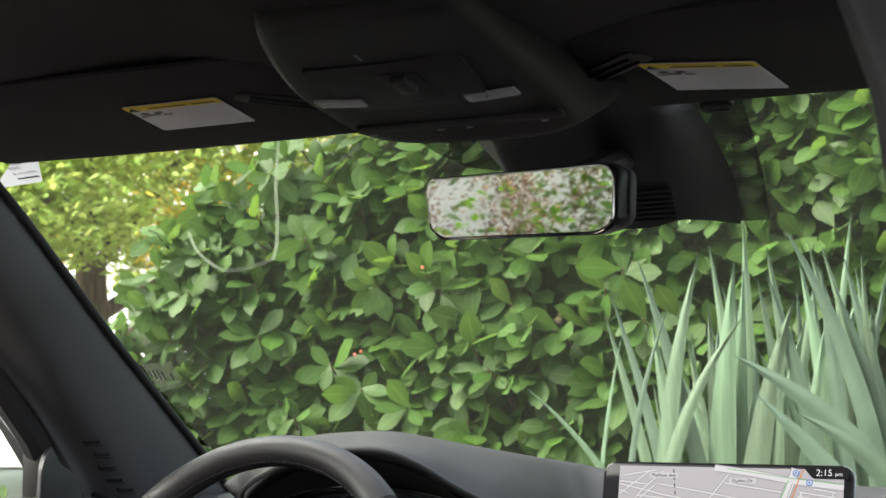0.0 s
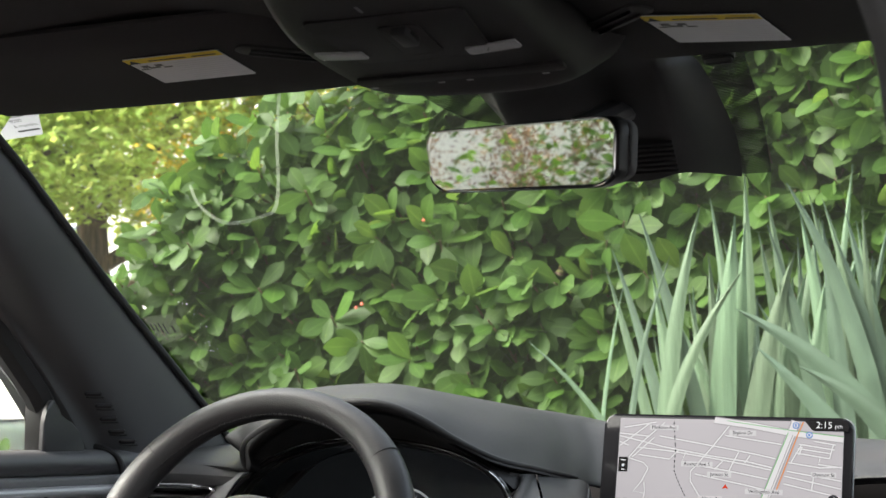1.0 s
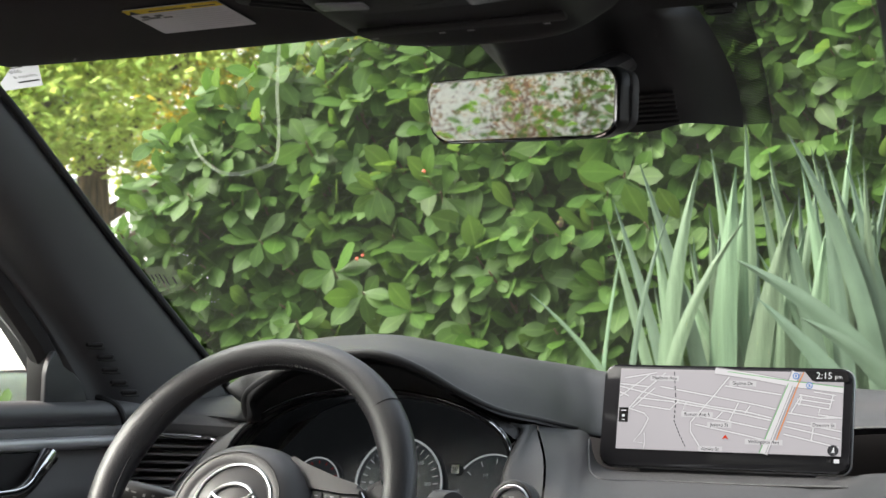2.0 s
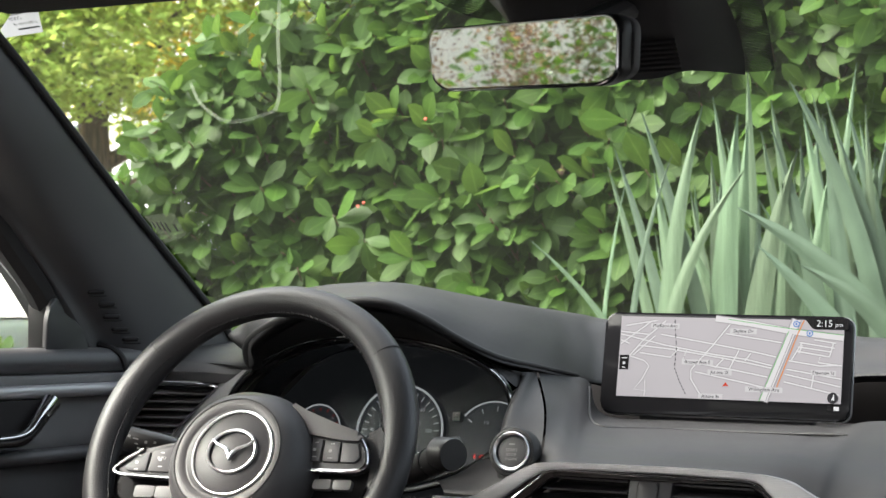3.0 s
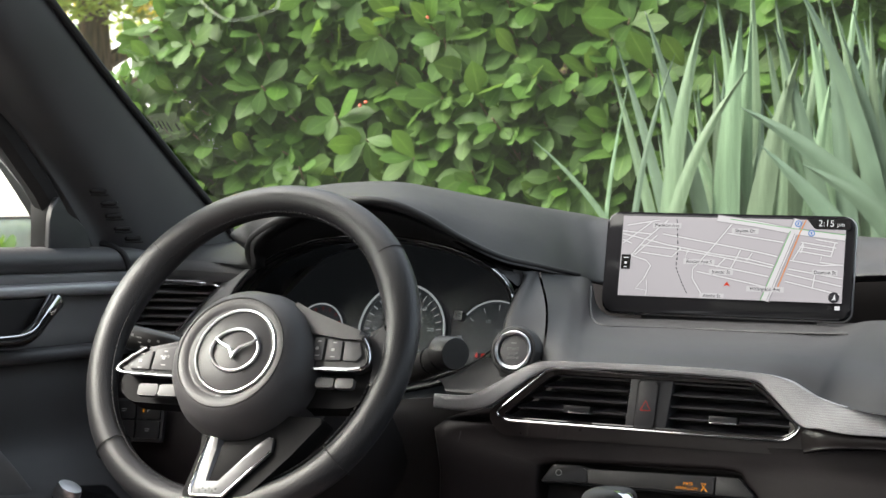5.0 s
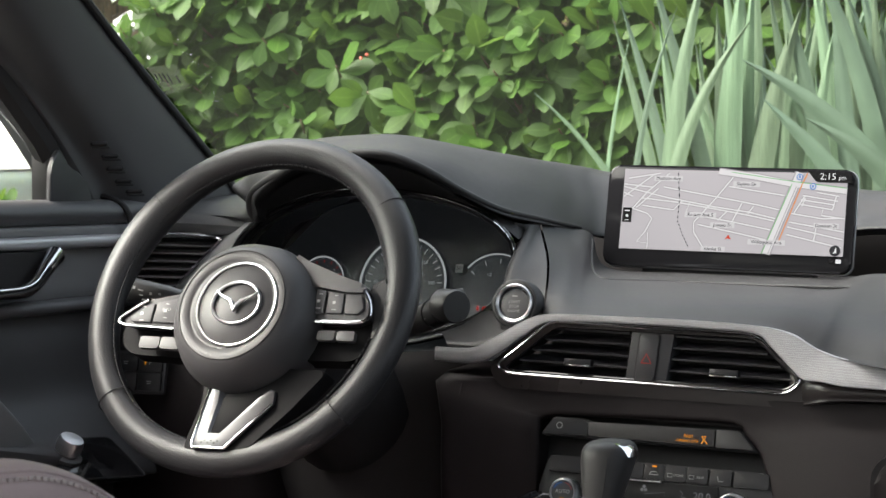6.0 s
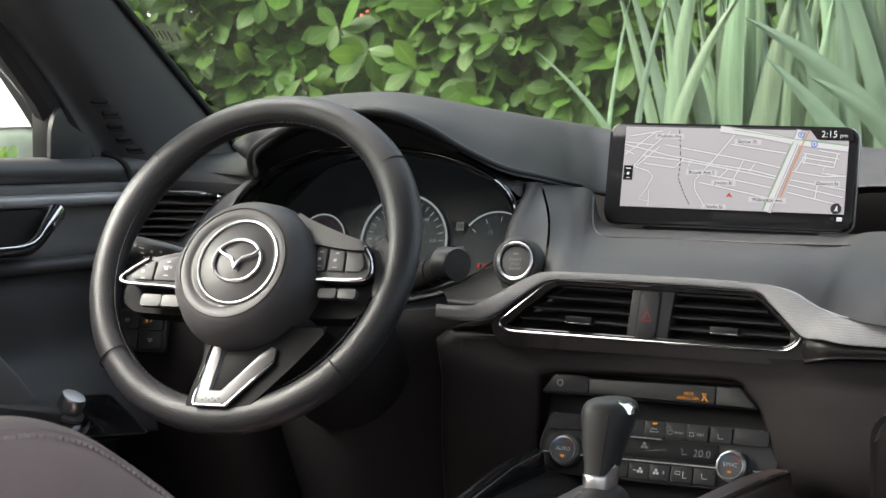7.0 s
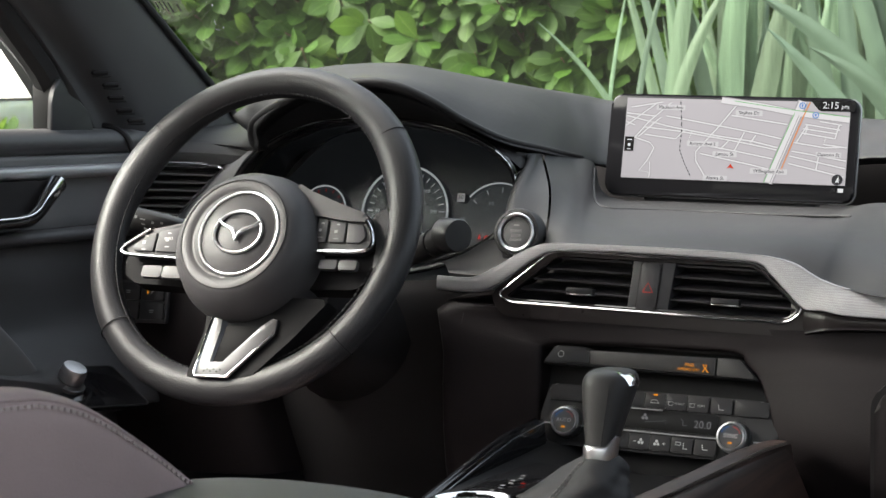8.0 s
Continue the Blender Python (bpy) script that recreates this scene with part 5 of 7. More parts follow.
        part("silver_edge", tube(spline(line, 4), 0.0020, 8), BRIGHT, p, "silver edge")
        if s < 0:
            keys = [[(-0.131, -0.027), (-0.112, -0.0125), (-0.1045, -0.0105), (-0.1045, -0.0315), (-0.127, -0.0315)], [(-0.102, -0.0095), (-0.0755, -0.0035), (-0.0755, -0.0315), (-0.102, -0.0315)], [(-0.073, -0.003), (-0.063, -0.001), (-0.063, -0.0315), (-0.073, -0.0315)]]
        else:
            keys = [[(0.0840, -0.0180), (0.0968, -0.0180), (0.0955, 0.0055), (0.0840, 0.0068)], [(0.0995, -0.0180), (0.1172, -0.0180), (0.1155, 0.0030), (0.0982, 0.0050)], [(0.1195, -0.0180), (0.1345, -0.0180), (0.1395, -0.0120), (0.1345, 0.0012), (0.1178, 0.0028)]]
        for k, key in enumerate(keys):
            b = part("button", plate(round_poly(key, 0.002, 2), 0.005, off(q, z=0.0228), 0.0009), BUTTON, p, "grey thumb button")
            cx, cy = sum(a for a, _ in key) / len(key), sum(c for _, c in key) / len(key)
            if k < 2:
                part("symbol", bars([(0, 0.0075, 0.004, 0.0010), (0.0005, -0.0075, 0.005, 0.0010), (-0.001, 0, 0.0035, 0.003)], off(q, cx, cy, 0.0230)), WHITE_INK, b)
        if s < 0:
            text("INFO", 0.0045, off(q, -0.0885, -0.0175, 0.0238), WHITE_INK, p)
        for k in range(2):
            x, y = (-0.076 - 0.0245 * k, -0.0525) if s < 0 else (0.1042 + 0.0215 * k, -0.0405)
            part("lower_button", plate(round_rect(0.0235, 0.0125, 0.002) if s < 0 else round_rect(0.0195, 0.0100, 0.002), 0.006, off(q, x, y, 0.021), 0.001), SWITCH, root, "small grey switch")
    # lower spoke, a silver fork round a black insert
    q = off(Wm, 0.006, 0, 0)
    part("fork_backing", plate(round_poly([(-0.026, -0.075), (-0.0215, -0.115), (-0.0295, -0.160), (-0.024, -0.1710), (0.020, -0.1710), (0.040, -0.161), (0.078, -0.118), (0.110, -0.075)], 0.008), 0.022, off(q, z=0.0155), 0.003), SPOKE_BLACK, root, "black spoke cover")
    u_shape = [(-0.0125, -0.1000), (-0.0185, -0.1585), (-0.0155, -0.1625), (0.0185, -0.1610), (0.0605, -0.1130), (0.0600, -0.1000), (0.0540, -0.0985), (0.0420, -0.1085), (0.0105, -0.1470), (-0.0050, -0.1475), (0.0000, -0.1150), (-0.0015, -0.1010)]
    fk = part("fork", plate(u_shape, 0.006, off(q, z=0.0195), 0.0008), STEEL, root, "silver forked lower spoke")
    edge = [(-0.0128, -0.1005), (-0.0186, -0.1560), (-0.0172, -0.1620), (0.0180, -0.1612), (0.0600, -0.1135)]
    part("fork_edge", tube([q @ Vector((x, y, 0.0193)) for x, y in edge], 0.0016, 8), BRIGHT, fk, "polished edge")
    inner = [[(-0.0014, -0.1010), (0.0001, -0.1150), (-0.0048, -0.1470)], [(0.0062, -0.1060), (0.0068, -0.1170), (0.0016, -0.1420)]]
    part("fork_bevel", loft([[q @ Vector((x, y, 0.0193)) for x, y in inner[0]], [q @ Vector((x, y, 0.0130)) for x, y in inner[1]]]), STEEL, fk)
    part("fork_insert", plate(round_poly([(0.0030, -0.108), (0.0430, -0.107), (0.0100, -0.1520), (-0.0080, -0.1520)], 0.002, 2), 0.004, off(q, z=0.0168), 0.0005), SPOKE_BLACK, root, "dark insert of the lower spoke")
    part("fork_print", bars([(-0.008 + 0.0036 * k, -0.1565 + 0.0022 * (k % 2), 0.0022, 0.0016) for k in range(6)], q, 0.0200), BLACK_INK, root)
    # column behind
    part("knee_cover", loft(skin([[(-0.53, 1.86, 0.955), (-0.52, 1.855, 0.90), (-0.50, 1.86, 0.80), (-0.48, 1.90, 0.66)], [(-0.38, 1.80, 0.935), (-0.38, 1.78, 0.90), (-0.38, 1.80, 0.80), (-0.38, 1.86, 0.66)], [(-0.235, 1.85, 0.94), (-0.235, 1.85, 0.90), (-0.235, 1.87, 0.80), (-0.235, 1.9, 0.66)]], 5, 5)), DARK, root, "black cover under the column")
    part("column_shroud", lathe([(0.03, 0.02), (0.052, 0.0), (0.062, -0.06), (0.075, -0.2)], off(Wm, 0.0, -0.02, -0.05), 24), DARK, root, "black column shroud")
    return root


def stalk(name, pts, rs, label, dial=0.0):
    root = thing(name, pts[-1], label, "stalk")
    part("lever", tube(spline(pts, 5), sum([[a + (b - a) * k / 5 for k in range(5)] for a, b in zip(rs, rs[1:])], []) + [rs[-1]], 16), STALK, root)
    a, b = Vector(pts[1]), Vector(pts[2])
    d = (b - a).normalized()
    m = axes(Vector(pts[1]).lerp(Vector(pts[2]), 0.45) + Vector((0, -rs[1] * 1.01, 0.002)), d, (0, -1, 0.15))
    part("print", bars([(-0.006, 0.003, 0.006, 0.0014), (-0.004, -0.002, 0.004, 0.0012), (0.006, 0.002, 0.003, 0.003), (0.010, -0.003, 0.004, 0.0012), (-0.014, 0.004, 0.003, 0.003), (0.0, -0.006, 0.004, 0.002), (0.016, 0.004, 0.003, 0.0024)], m), GREY_INK, root)
    if dial:
        e = axes(pts[0], (0, 0, 1), -d)
        part("end_dial", lathe([(0.0125, -0.016), (dial, -0.014), (dial, 0.009), (dial * 0.93, 0.0115), (0.001, 0.0118)], e, 32), STALK, root, "round end dial")
    for k in (0.25, 0.62):
        p = a.lerp(b, k)
        part("grip_ring", tube([p, p + d * 0.002], rs[0] * 1.04, 16), SATIN_BLACK, root)
    return root


dashboard()
starter()
cluster()
display()
climate()
steering_wheel()
stalk("wiper_stalk", [(-0.1835, 1.6630, 0.9993), (-0.1845, 1.6636, 0.9990), (-0.225, 1.690, 0.984), (-0.28, 1.72, 0.968), (-0.34, 1.75, 0.955)], [0.0150, 0.0150, 0.0142, 0.011, 0.008], "black wiper stalk with ribbed end behind the wheel", 0.0168)
stalk("light_stalk", [(-0.556, 1.655, 1.006), (-0.5545, 1.6553, 1.0057), (-0.51, 1.665, 0.995), (-0.46, 1.68, 0.975), (-0.40, 1.70, 0.955)], [0.011, 0.0138, 0.014, 0.010, 0.008], "black light stalk with dial end behind the wheel")


# ---- other things inside the car ----
def mirror():
    root = thing("rear_view_mirror", (0.0, 1.5, 1.36), "frameless-looking rear-view mirror with black back and silver rim", "mirror")
    M = axes((-0.0095, 1.432, 1.3545), (math.cos(radians(-20)), math.sin(radians(-20)), -0.065), (-math.sin(radians(20)), -math.cos(radians(20)), -0.10))
    out = [(x * 0.965, y * 0.835) for x, y in round_poly([(-0.115, 0.031), (0.115, 0.034), (0.112, -0.024), (0.096, -0.034), (-0.093, -0.034), (-0.108, -0.024)], 0.019, 6)]
    small = [(x * 0.980, y * 0.950) for x, y in out]
    part("shell", plate([(x * 1.01, y * 1.03) for x, y in out], 0.012, off(M, z=-0.002), 0.004, seg=3), SATIN_BLACK, root, "black mirror shell")
    part("back_cover", plate([(x * 1.0, y * 0.94) for x, y in out], 0.008, off(M, 0.003, 0.0, -0.015), 0.003, seg=3), GREY, root, "dark grey back cover")
    part("rim", tube([M @ Vector((x * 0.985, y * 0.965, 0.0004)) for x, y in out], 0.0014, 6, closed=True), CHROME, root, "thin silver rim")
    part("reflector", plate(small, 0.003, off(M, z=0.0012)), MIRROR, root, "silvered mirror glass")
    part("arm", tube(spline([(0.0, 1.46, 1.365), (0.02, 1.55, 1.40), (0.03, 1.60, 1.42)], 5), 0.013, 10), PLASTIC, root)
    # housing on the windscreen
    r2 = thing("sensor_housing", (0.05, 1.66, 1.36), "black plastic sensor cover on the windscreen behind the mirror", "sensor cover")
    sec = [
        [(-0.150, 1.48, 1.490), (-0.10, 1.44, 1.474), (-0.066, 1.43, 1.466), (0.055, 1.43, 1.466), (0.110, 1.440, 1.470), (0.135, 1.490, 1.490)],
        [(-0.150, 1.560, 1.474), (-0.10, 1.52, 1.455), (-0.066, 1.50, 1.448), (0.055, 1.50, 1.448), (0.088, 1.520, 1.450), (0.094, 1.570, 1.472)],
        [(-0.135, 1.608, 1.458), (-0.10, 1.575, 1.440), (-0.066, 1.55, 1.432), (0.050, 1.535, 1.439), (0.086, 1.540, 1.440), (0.098, 1.608, 1.458)],
        [(-0.128, 1.648, 1.441), (-0.10, 1.600, 1.428), (-0.071, 1.576, 1.421), (0.042, 1.573, 1.423), (0.081, 1.572, 1.424), (0.101, 1.648, 1.441)],
        [(-0.122, 1.704, 1.418), (-0.10, 1.650, 1.406), (-0.079, 1.623, 1.402), (0.028, 1.626, 1.400), (0.072, 1.628, 1.402), (0.100, 1.704, 1.418)],
        [(-0.117, 1.753, 1.397), (-0.10, 1.690, 1.386), (-0.087, 1.660, 1.387), (0.016, 1.672, 1.382), (0.064, 1.672, 1.386), (0.094, 1.753, 1.397)],
        [(-0.112, 1.800, 1.378), (-0.10, 1.715, 1.371), (-0.095, 1.692, 1.373), (0.006, 1.708, 1.366), (0.056, 1.700, 1.371), (0.083, 1.800, 1.378)],
    ]
    part("cover", loft(skin(sec, 5, 6)), OVERHEAD, r2, sharp=40)
    for k in range(7):
        t = k / 6
        y = 1.600 + 0.045 * t
        part("vent_slot", box(axes((0.036 - 0.008 * t, y + 0.04, 1.3915 - 0.0205 * t), (1, 0, 0), (0, -0.5, -1)), 0.05, 0.0022, 0.003, 0.0005), DARK, r2)
    for nm, out2 in (("left", [(-0.21, 1.590), (-0.115, 1.60), (-0.112, 1.690), (-0.161, 1.673), (-0.181, 1.649)]), ("right", [(0.085, 1.590), (0.145, 1.59), (0.141, 1.609), (0.135, 1.671), (0.127, 1.727), (0.113, 1.800), (0.080, 1.80), (0.09, 1.70)])):
        bm = bmesh.new()
        bm.faces.new([bm.verts.new((x, y, 1.478 - 0.41 * (y - 1.56) / 0.98 + 0.003)) for x, y in out2])
        solo("dotted_band", bm, FRIT, "black dotted print on the windscreen glass", "glass print", group="glass print")


def visor(name, x0, x1):
    """Sun visor, folded up."""
    root = thing(name, ((x0 + x1) / 2, 1.4, 1.45), "folded black cloth sun visor with white and yellow warning label", "sun visor", group="sun visors")
    m = axes(((x0 + x1) / 2, 1.39, 1.456), (1, 0.0, 0), (0, -0.08, -1))
    w, d = x1 - x0, 0.235
    sec = []
    for k in range(13):
        t = k / 12
        y = -d / 2 + d * t
        th = 0.011 * math.sqrt(max(0.02, 1 - abs(2 * t - 1) ** 5))
        sec.append([m @ Vector((x, y, z)) for x, z in ((-w / 2, 0), (-w / 2 + 0.012, th), (-w / 4, th * 1.15), (0, th * 1.2), (w / 4, th * 1.15), (w / 2 - 0.012, th), (w / 2, 0), (w / 2 - 0.012, -th), (0, -th), (-w / 2 + 0.012, -th))])
    part("body", loft(sec, close_ring=True, caps=True), FABRIC, root, sharp=60)
    return root, m


def warning_label(root, m):
    lab = part("label", plate(round_rect(0.096, 0.100, 0.002), 0.0006, m), PAPER, root, "white warning label with yellow header")
    part("label_header", plate([(-0.048, 0.050), (-0.048, 0.034), (0.048, 0.034), (0.048, 0.050)], 0.0004, off(m, z=0.0006)), YELLOW, lab, "yellow header")
    bm = bmesh.new()
    bm.faces.new([bm.verts.new(m @ Vector((x, y, 0.0012))) for x, y in ((-0.046, 0.0355), (-0.034, 0.0355), (-0.040, 0.0485))])
    bars([(-0.005, 0.042, 0.038, 0.004), (0.032, 0.042, 0.024, 0.004)], m, 0.0012, bm)
    part("label_sign", bm, BLACK_INK, lab)
    rows = [(0.016 + 0.001 * (k % 3), 0.026 - 0.0075 * k, 0.056 - 0.008 * (k % 2), 0.0014) for k in range(9)]
    part("label_text", bars(rows, m, 0.0008), mat("label_grey", (0.45, 0.45, 0.47), 0.7), lab)
    part("label_pictogram", bars([(-0.036, 0.022, 0.008, 0.009), (-0.029, 0.016, 0.012, 0.006), (-0.022, 0.023, 0.008, 0.008), (-0.040, 0.013, 0.008, 0.005), (-0.016, 0.014, 0.009, 0.005)], m, 0.0009), mat("label_dark", (0.12, 0.12, 0.12), 0.7), lab)


def visors():
    places = ((-0.60, -0.165, 1, (1.022, -0.024, 0.002), (0.058, -0.771, 0.062), (-0.2951, 1.3656, 1.4434)), (0.075, 0.53, -1, (0.910, 0.231, -0.018), (-0.074, -0.784, 0.062), (0.176, 1.4002, 1.4406)))
    for x0, x1, s, across, along, centre in places:
        root, m = visor("sun_visor", x0, x1)
        # the label's header lies towards the cabin
        label_frame = Matrix((across, along, (0.0, -0.08, -1.0))).transposed().to_4x4()
        label_frame.translation = centre
        warning_label(root, label_frame)
        # finger grip / hinge block at the free end
        ex = x1 - 0.03 if s > 0 else x0 + 0.03
        pm = off(m, ex - (x0 + x1) / 2, 0.03, 0.0135, -38 * s)
        pad = part("finger_recess", plate(round_rect(0.085, 0.026, 0.010), 0.003, pm, 0.001), MATT, root, "moulded finger recess")
        for k in range(2):
            part("recess_rib", box(off(pm, 0.0, -0.005 + 0.010 * k, 0.0015), 0.06, 0.002, 0.003, 0.0008), SATIN_BLACK, pad)
        cx = -0.262 if s > 0 else 0.149
        clip = thing("visor_clip", (cx, 1.50, 1.44), "small black visor clip with a bright edge at the header", "clip", group="visor clips")
        mm = axes((cx, 1.497, 1.450 if s > 0 else 1.441), (1, 0, 0), (0, -0.4, -1))
        part("body", plate(round_rect(0.028, 0.013, 0.005), 0.01, off(mm, z=0.005), 0.002), MATT, clip)
        part("hook", tube([mm @ Vector((x, y, 0.007)) for x, y in round_rect(0.024, 0.009, 0.004, 3)], 0.0010, 6, closed=True), SATIN_BLACK, clip)


def overhead():
    root = thing("overhead_console", (0, 1.22, 1.42), "black overhead console with two map lamps and sunroof switch", "overhead console")
    back = [
        [(-0.070, 1.108, 1.47), (-0.066, 1.104, 1.455), (0.0, 1.100, 1.452), (0.066, 1.104, 1.455), (0.072, 1.108, 1.47)],
        [(-0.079, 1.118, 1.466), (-0.072, 1.112, 1.441), (0.0, 1.107, 1.438), (0.070, 1.112, 1.441), (0.080, 1.118, 1.466)],
        [(-0.106, 1.17, 1.466), (-0.095, 1.17, 1.433), (0.0, 1.17, 1.429), (0.070, 1.17, 1.433), (0.080, 1.17, 1.466)],
    ]
    front = [
        [(-0.126, 1.25, 1.46), (-0.116, 1.25, 1.422), (0.0, 1.25, 1.416), (0.070, 1.25, 1.422), (0.080, 1.25, 1.46)],
        [(-0.132, 1.32, 1.455), (-0.120, 1.32, 1.414), (0.0, 1.32, 1.405), (0.070, 1.32, 1.413), (0.080, 1.32, 1.455)],
        [(-0.128, 1.375, 1.45), (-0.110, 1.37, 1.408), (0.0, 1.36, 1.396), (0.070, 1.365, 1.405), (0.084, 1.38, 1.45)],
        [(-0.110, 1.41, 1.45), (-0.090, 1.40, 1.42), (0.0, 1.39, 1.412), (0.080, 1.395, 1.42), (0.10, 1.41, 1.45)],
    ]
    sec = back + front
    part("body", loft(skin(sec, 6, 6)), OVERHEAD, root, "black moulded body", sharp=60)
    sl = axes((0, 1.25, 1.4145), (1, 0, 0), (0, -0.19, -1))
    part("switch_panel", plate(round_poly([(-0.060, -0.045), (0.050, -0.045), (0.062, 0.04), (-0.072, 0.04)], 0.008), 0.004, off(sl, -0.012, 0.025, 0.002), 0.001), OVERHEAD, root)
    part("switch_well", plate(round_rect(0.034, 0.055, 0.006), 0.003, off(sl, -0.012, 0.020, 0.0035), 0.001), DARK, root)
    part("sunroof_switch", box(off(sl, -0.010, 0.033, 0.005), 0.014, 0.026, 0.010, 0.003), SATIN_BLACK, root, "black sunroof rocker")
    for x in (-0.098, 0.042):
        part("map_lamp", plate(round_rect(0.042, 0.015, 0.002), 0.0015, off(axes((-0.081 if x < 0 else 0.042, 1.250 if x < 0 else 1.262, 1.4150 if x < 0 else 1.4135), (1, 0, 0.06 if x > 0 else -0.06), (0, -0.16, -1)), z=0.003), 0.0004), LENS, root, "clear map lamp lens")
    part("button_bar", plate(round_rect(0.18, 0.014, 0.004), 0.003, axes((-0.012, 1.318, 1.4035), (1, 0, 0), (0, -0.22, -1)), 0.001), OVERHEAD, root)
    for x in (-0.09, -0.03, -0.005, 0.06):
        part("mark", bars([(0, 0, 0.006, 0.003)], axes((x, 1.325, 1.4018), (1, 0, 0), (0, -0.22, -1)), 0.0008), GREY_INK, root)
    part("mic_mark", bars([(0, 0, 0.003, 0.012)], axes((-0.022, 1.165, 1.4275), (1, 0, 0), (0, -0.15, -1)), 0.002), LENS, root)


def door():
    root = thing("door_1", (-0.73, 1.3, 0.5), "black driver's door panel with silver strip and chrome handle", "car door", kind="structure")
    def strip(name, z0, z1, x, mat_, label="", bulge=0.012, y0=0.62, y1=1.92):
        sec = []
        for y in (y0, (y0 + y1) / 2, y1):
            sec.append([(x - 0.02, y, z1 + 0.002), (x + bulge * 0.4, y, z1), (x + bulge, y, (z0 + z1) / 2), (x + bulge * 0.4, y, z0), (x - 0.02, y, z0 - 0.002)])
        return part(name, loft(skin(sec, 4, 4)), mat_, root, label)
    strip("top_rail", 1.072, 1.100, -0.725, DOOR_TOP, "black padded top rail", 0.02)
    strip("upper_pad", 1.058, 1.072, -0.718, DOOR_PAD, "", 0.006)
    strip("silver_strip", 1.046, 1.060, -0.714, SILVER, "dull silver trim strip", 0.010)
    strip("middle_pad", 0.988, 1.047, -0.725, DOOR_PAD, "dark grey middle panel", 0.004)
    strip("lower_lip", 0.972, 0.986, -0.712, DOOR_TOP, "", 0.010)
    sec = [[(-0.725, y, 0.975), (-0.715, y, 0.94), (-0.71, y, 0.88), (-0.665, y, 0.845), (-0.63, y, 0.83 - (y - 1.6) * 0.2), (-0.64, y, 0.78)] for y in (0.7, 1.2, 1.5, 1.75, 1.9)]
    part("lower_panel", loft(skin(sec, 4, 4)), DOOR_TOP, root, "black lower door panel")
    # handle bowl and lever
    hm = axes((-0.712, 1.655, 1.018), (0, 1, 0), (1, 0, 0))
    b = part("handle_bowl", plate(round_poly([(-0.12, 0.026), (0.058, 0.026), (0.03, -0.010), (0.005, -0.026), (-0.12, -0.026)], 0.012), 0.004, off(hm, z=0.006)), DARK, root)
    pts = spline([(-0.702, 1.50, 0.999), (-0.695, 1.60, 0.999), (-0.692, 1.640, 1.001), (-0.691, 1.662, 1.009), (-0.692, 1.683, 1.026), (-0.698, 1.706, 1.038)], 6)
    part("door_handle", tube(pts, [0.0100] * (len(pts) - 12) + [0.0100 + 0.0004 * k for k in range(12)], 12, flat=0.8), BRIGHT, root, "satin chrome pull handle")
    part("armrest_pad", loft(skin([[(-0.70, 1.46, 0.950), (-0.668, 1.475, 0.948), (-0.655, 1.496, 0.936), (-0.648, 1.50, 0.86), (-0.645, 1.50, 0.76)], [(-0.70, 1.53, 0.908), (-0.668, 1.535, 0.906), (-0.655, 1.549, 0.894), (-0.648, 1.55, 0.83), (-0.645, 1.55, 0.74)],
        [(-0.70, 1.575, 0.872), (-0.668, 1.58, 0.870), (-0.655, 1.591, 0.859), (-0.650, 1.59, 0.80), (-0.645, 1.59, 0.72)], [(-0.70, 1.61, 0.835), (-0.668, 1.62, 0.832), (-0.657, 1.634, 0.819), (-0.652, 1.63, 0.77), (-0.65, 1.63, 0.70)]], 4, 4)), DOOR_PAD, root, "grey padded door armrest", sharp=60)
    # armrest plate with mirror knob
    am = axes((-0.628, 1.660, 0.819), (0.25, 1, -0.08), (0.4, -0.30, 0.85))
    part("switch_plate", plate(round_rect(0.13, 0.075, 0.006), 0.006, am, 0.001), GLOSS_BLACK, root, "gloss black switch plate")
    part("plate_edge", tube([am @ Vector((x, y, 0.0)) for x, y in round_rect(0.132, 0.077, 0.007, 3)], 0.0009, 6, closed=True), SATIN_BLACK, root)
    kn = part("mirror_knob", lathe([(0.019, 0.0), (0.019, 0.004), (0.0130, 0.006), (0.0125, 0.012)], off(am, -0.022, 0.004, 0.0), 28), SATIN, root, "round mirror control knob")
    part("knob_cap", lathe([(0.0140, 0.008), (0.0140, 0.022), (0.0128, 0.0245), (0.004, 0.0248)], off(am, -0.022, 0.004, 0.0), 28), COLLAR, kn, "ribbed satin chrome knob cap")
    for k in range(28):
        a = 2 * math.pi * k / 28
        part("ridge", box(off(am, -0.022 + 0.0141 * math.cos(a), 0.004 + 0.0141 * math.sin(a), 0.0145, math.degrees(a)), 0.0009, 0.0014, 0.009), COLLAR, kn)
    # corner panel by the mirror
    outline = round_poly([(1.7258, 1.090), (1.8110, 1.090), (1.8020, 1.1150), (1.7890, 1.1310), (1.7670, 1.1385), (1.7540, 1.1470), (1.7475, 1.1615), (1.7375, 1.1550), (1.7290, 1.1384)], 0.008, 3)
    part("corner_panel", plate(outline, 0.006, axes((-0.719, 0, 0), (0, 1, 0), (1, 0, 0)), 0.002, seg=2), PLASTIC, root, "dark grey corner panel by the mirror", sharp=60)
    # window frame along the pillar
    part("window_frame", tube([(-0.725, 1.397, 1.432), (-0.732, 1.517, 1.346), (-0.738, 1.657, 1.240), (-0.742, 1.737, 1.175), (-0.744, 1.762, 1.148)], 0.017, 8), DARK, root, "black window frame")
    part("window_post", box(axes((-0.744, 1.750, 1.128), (0, 1, 0), (1, 0, 0)), 0.014, 0.075, 0.03, 0.003), DEEP, root, "black window post")
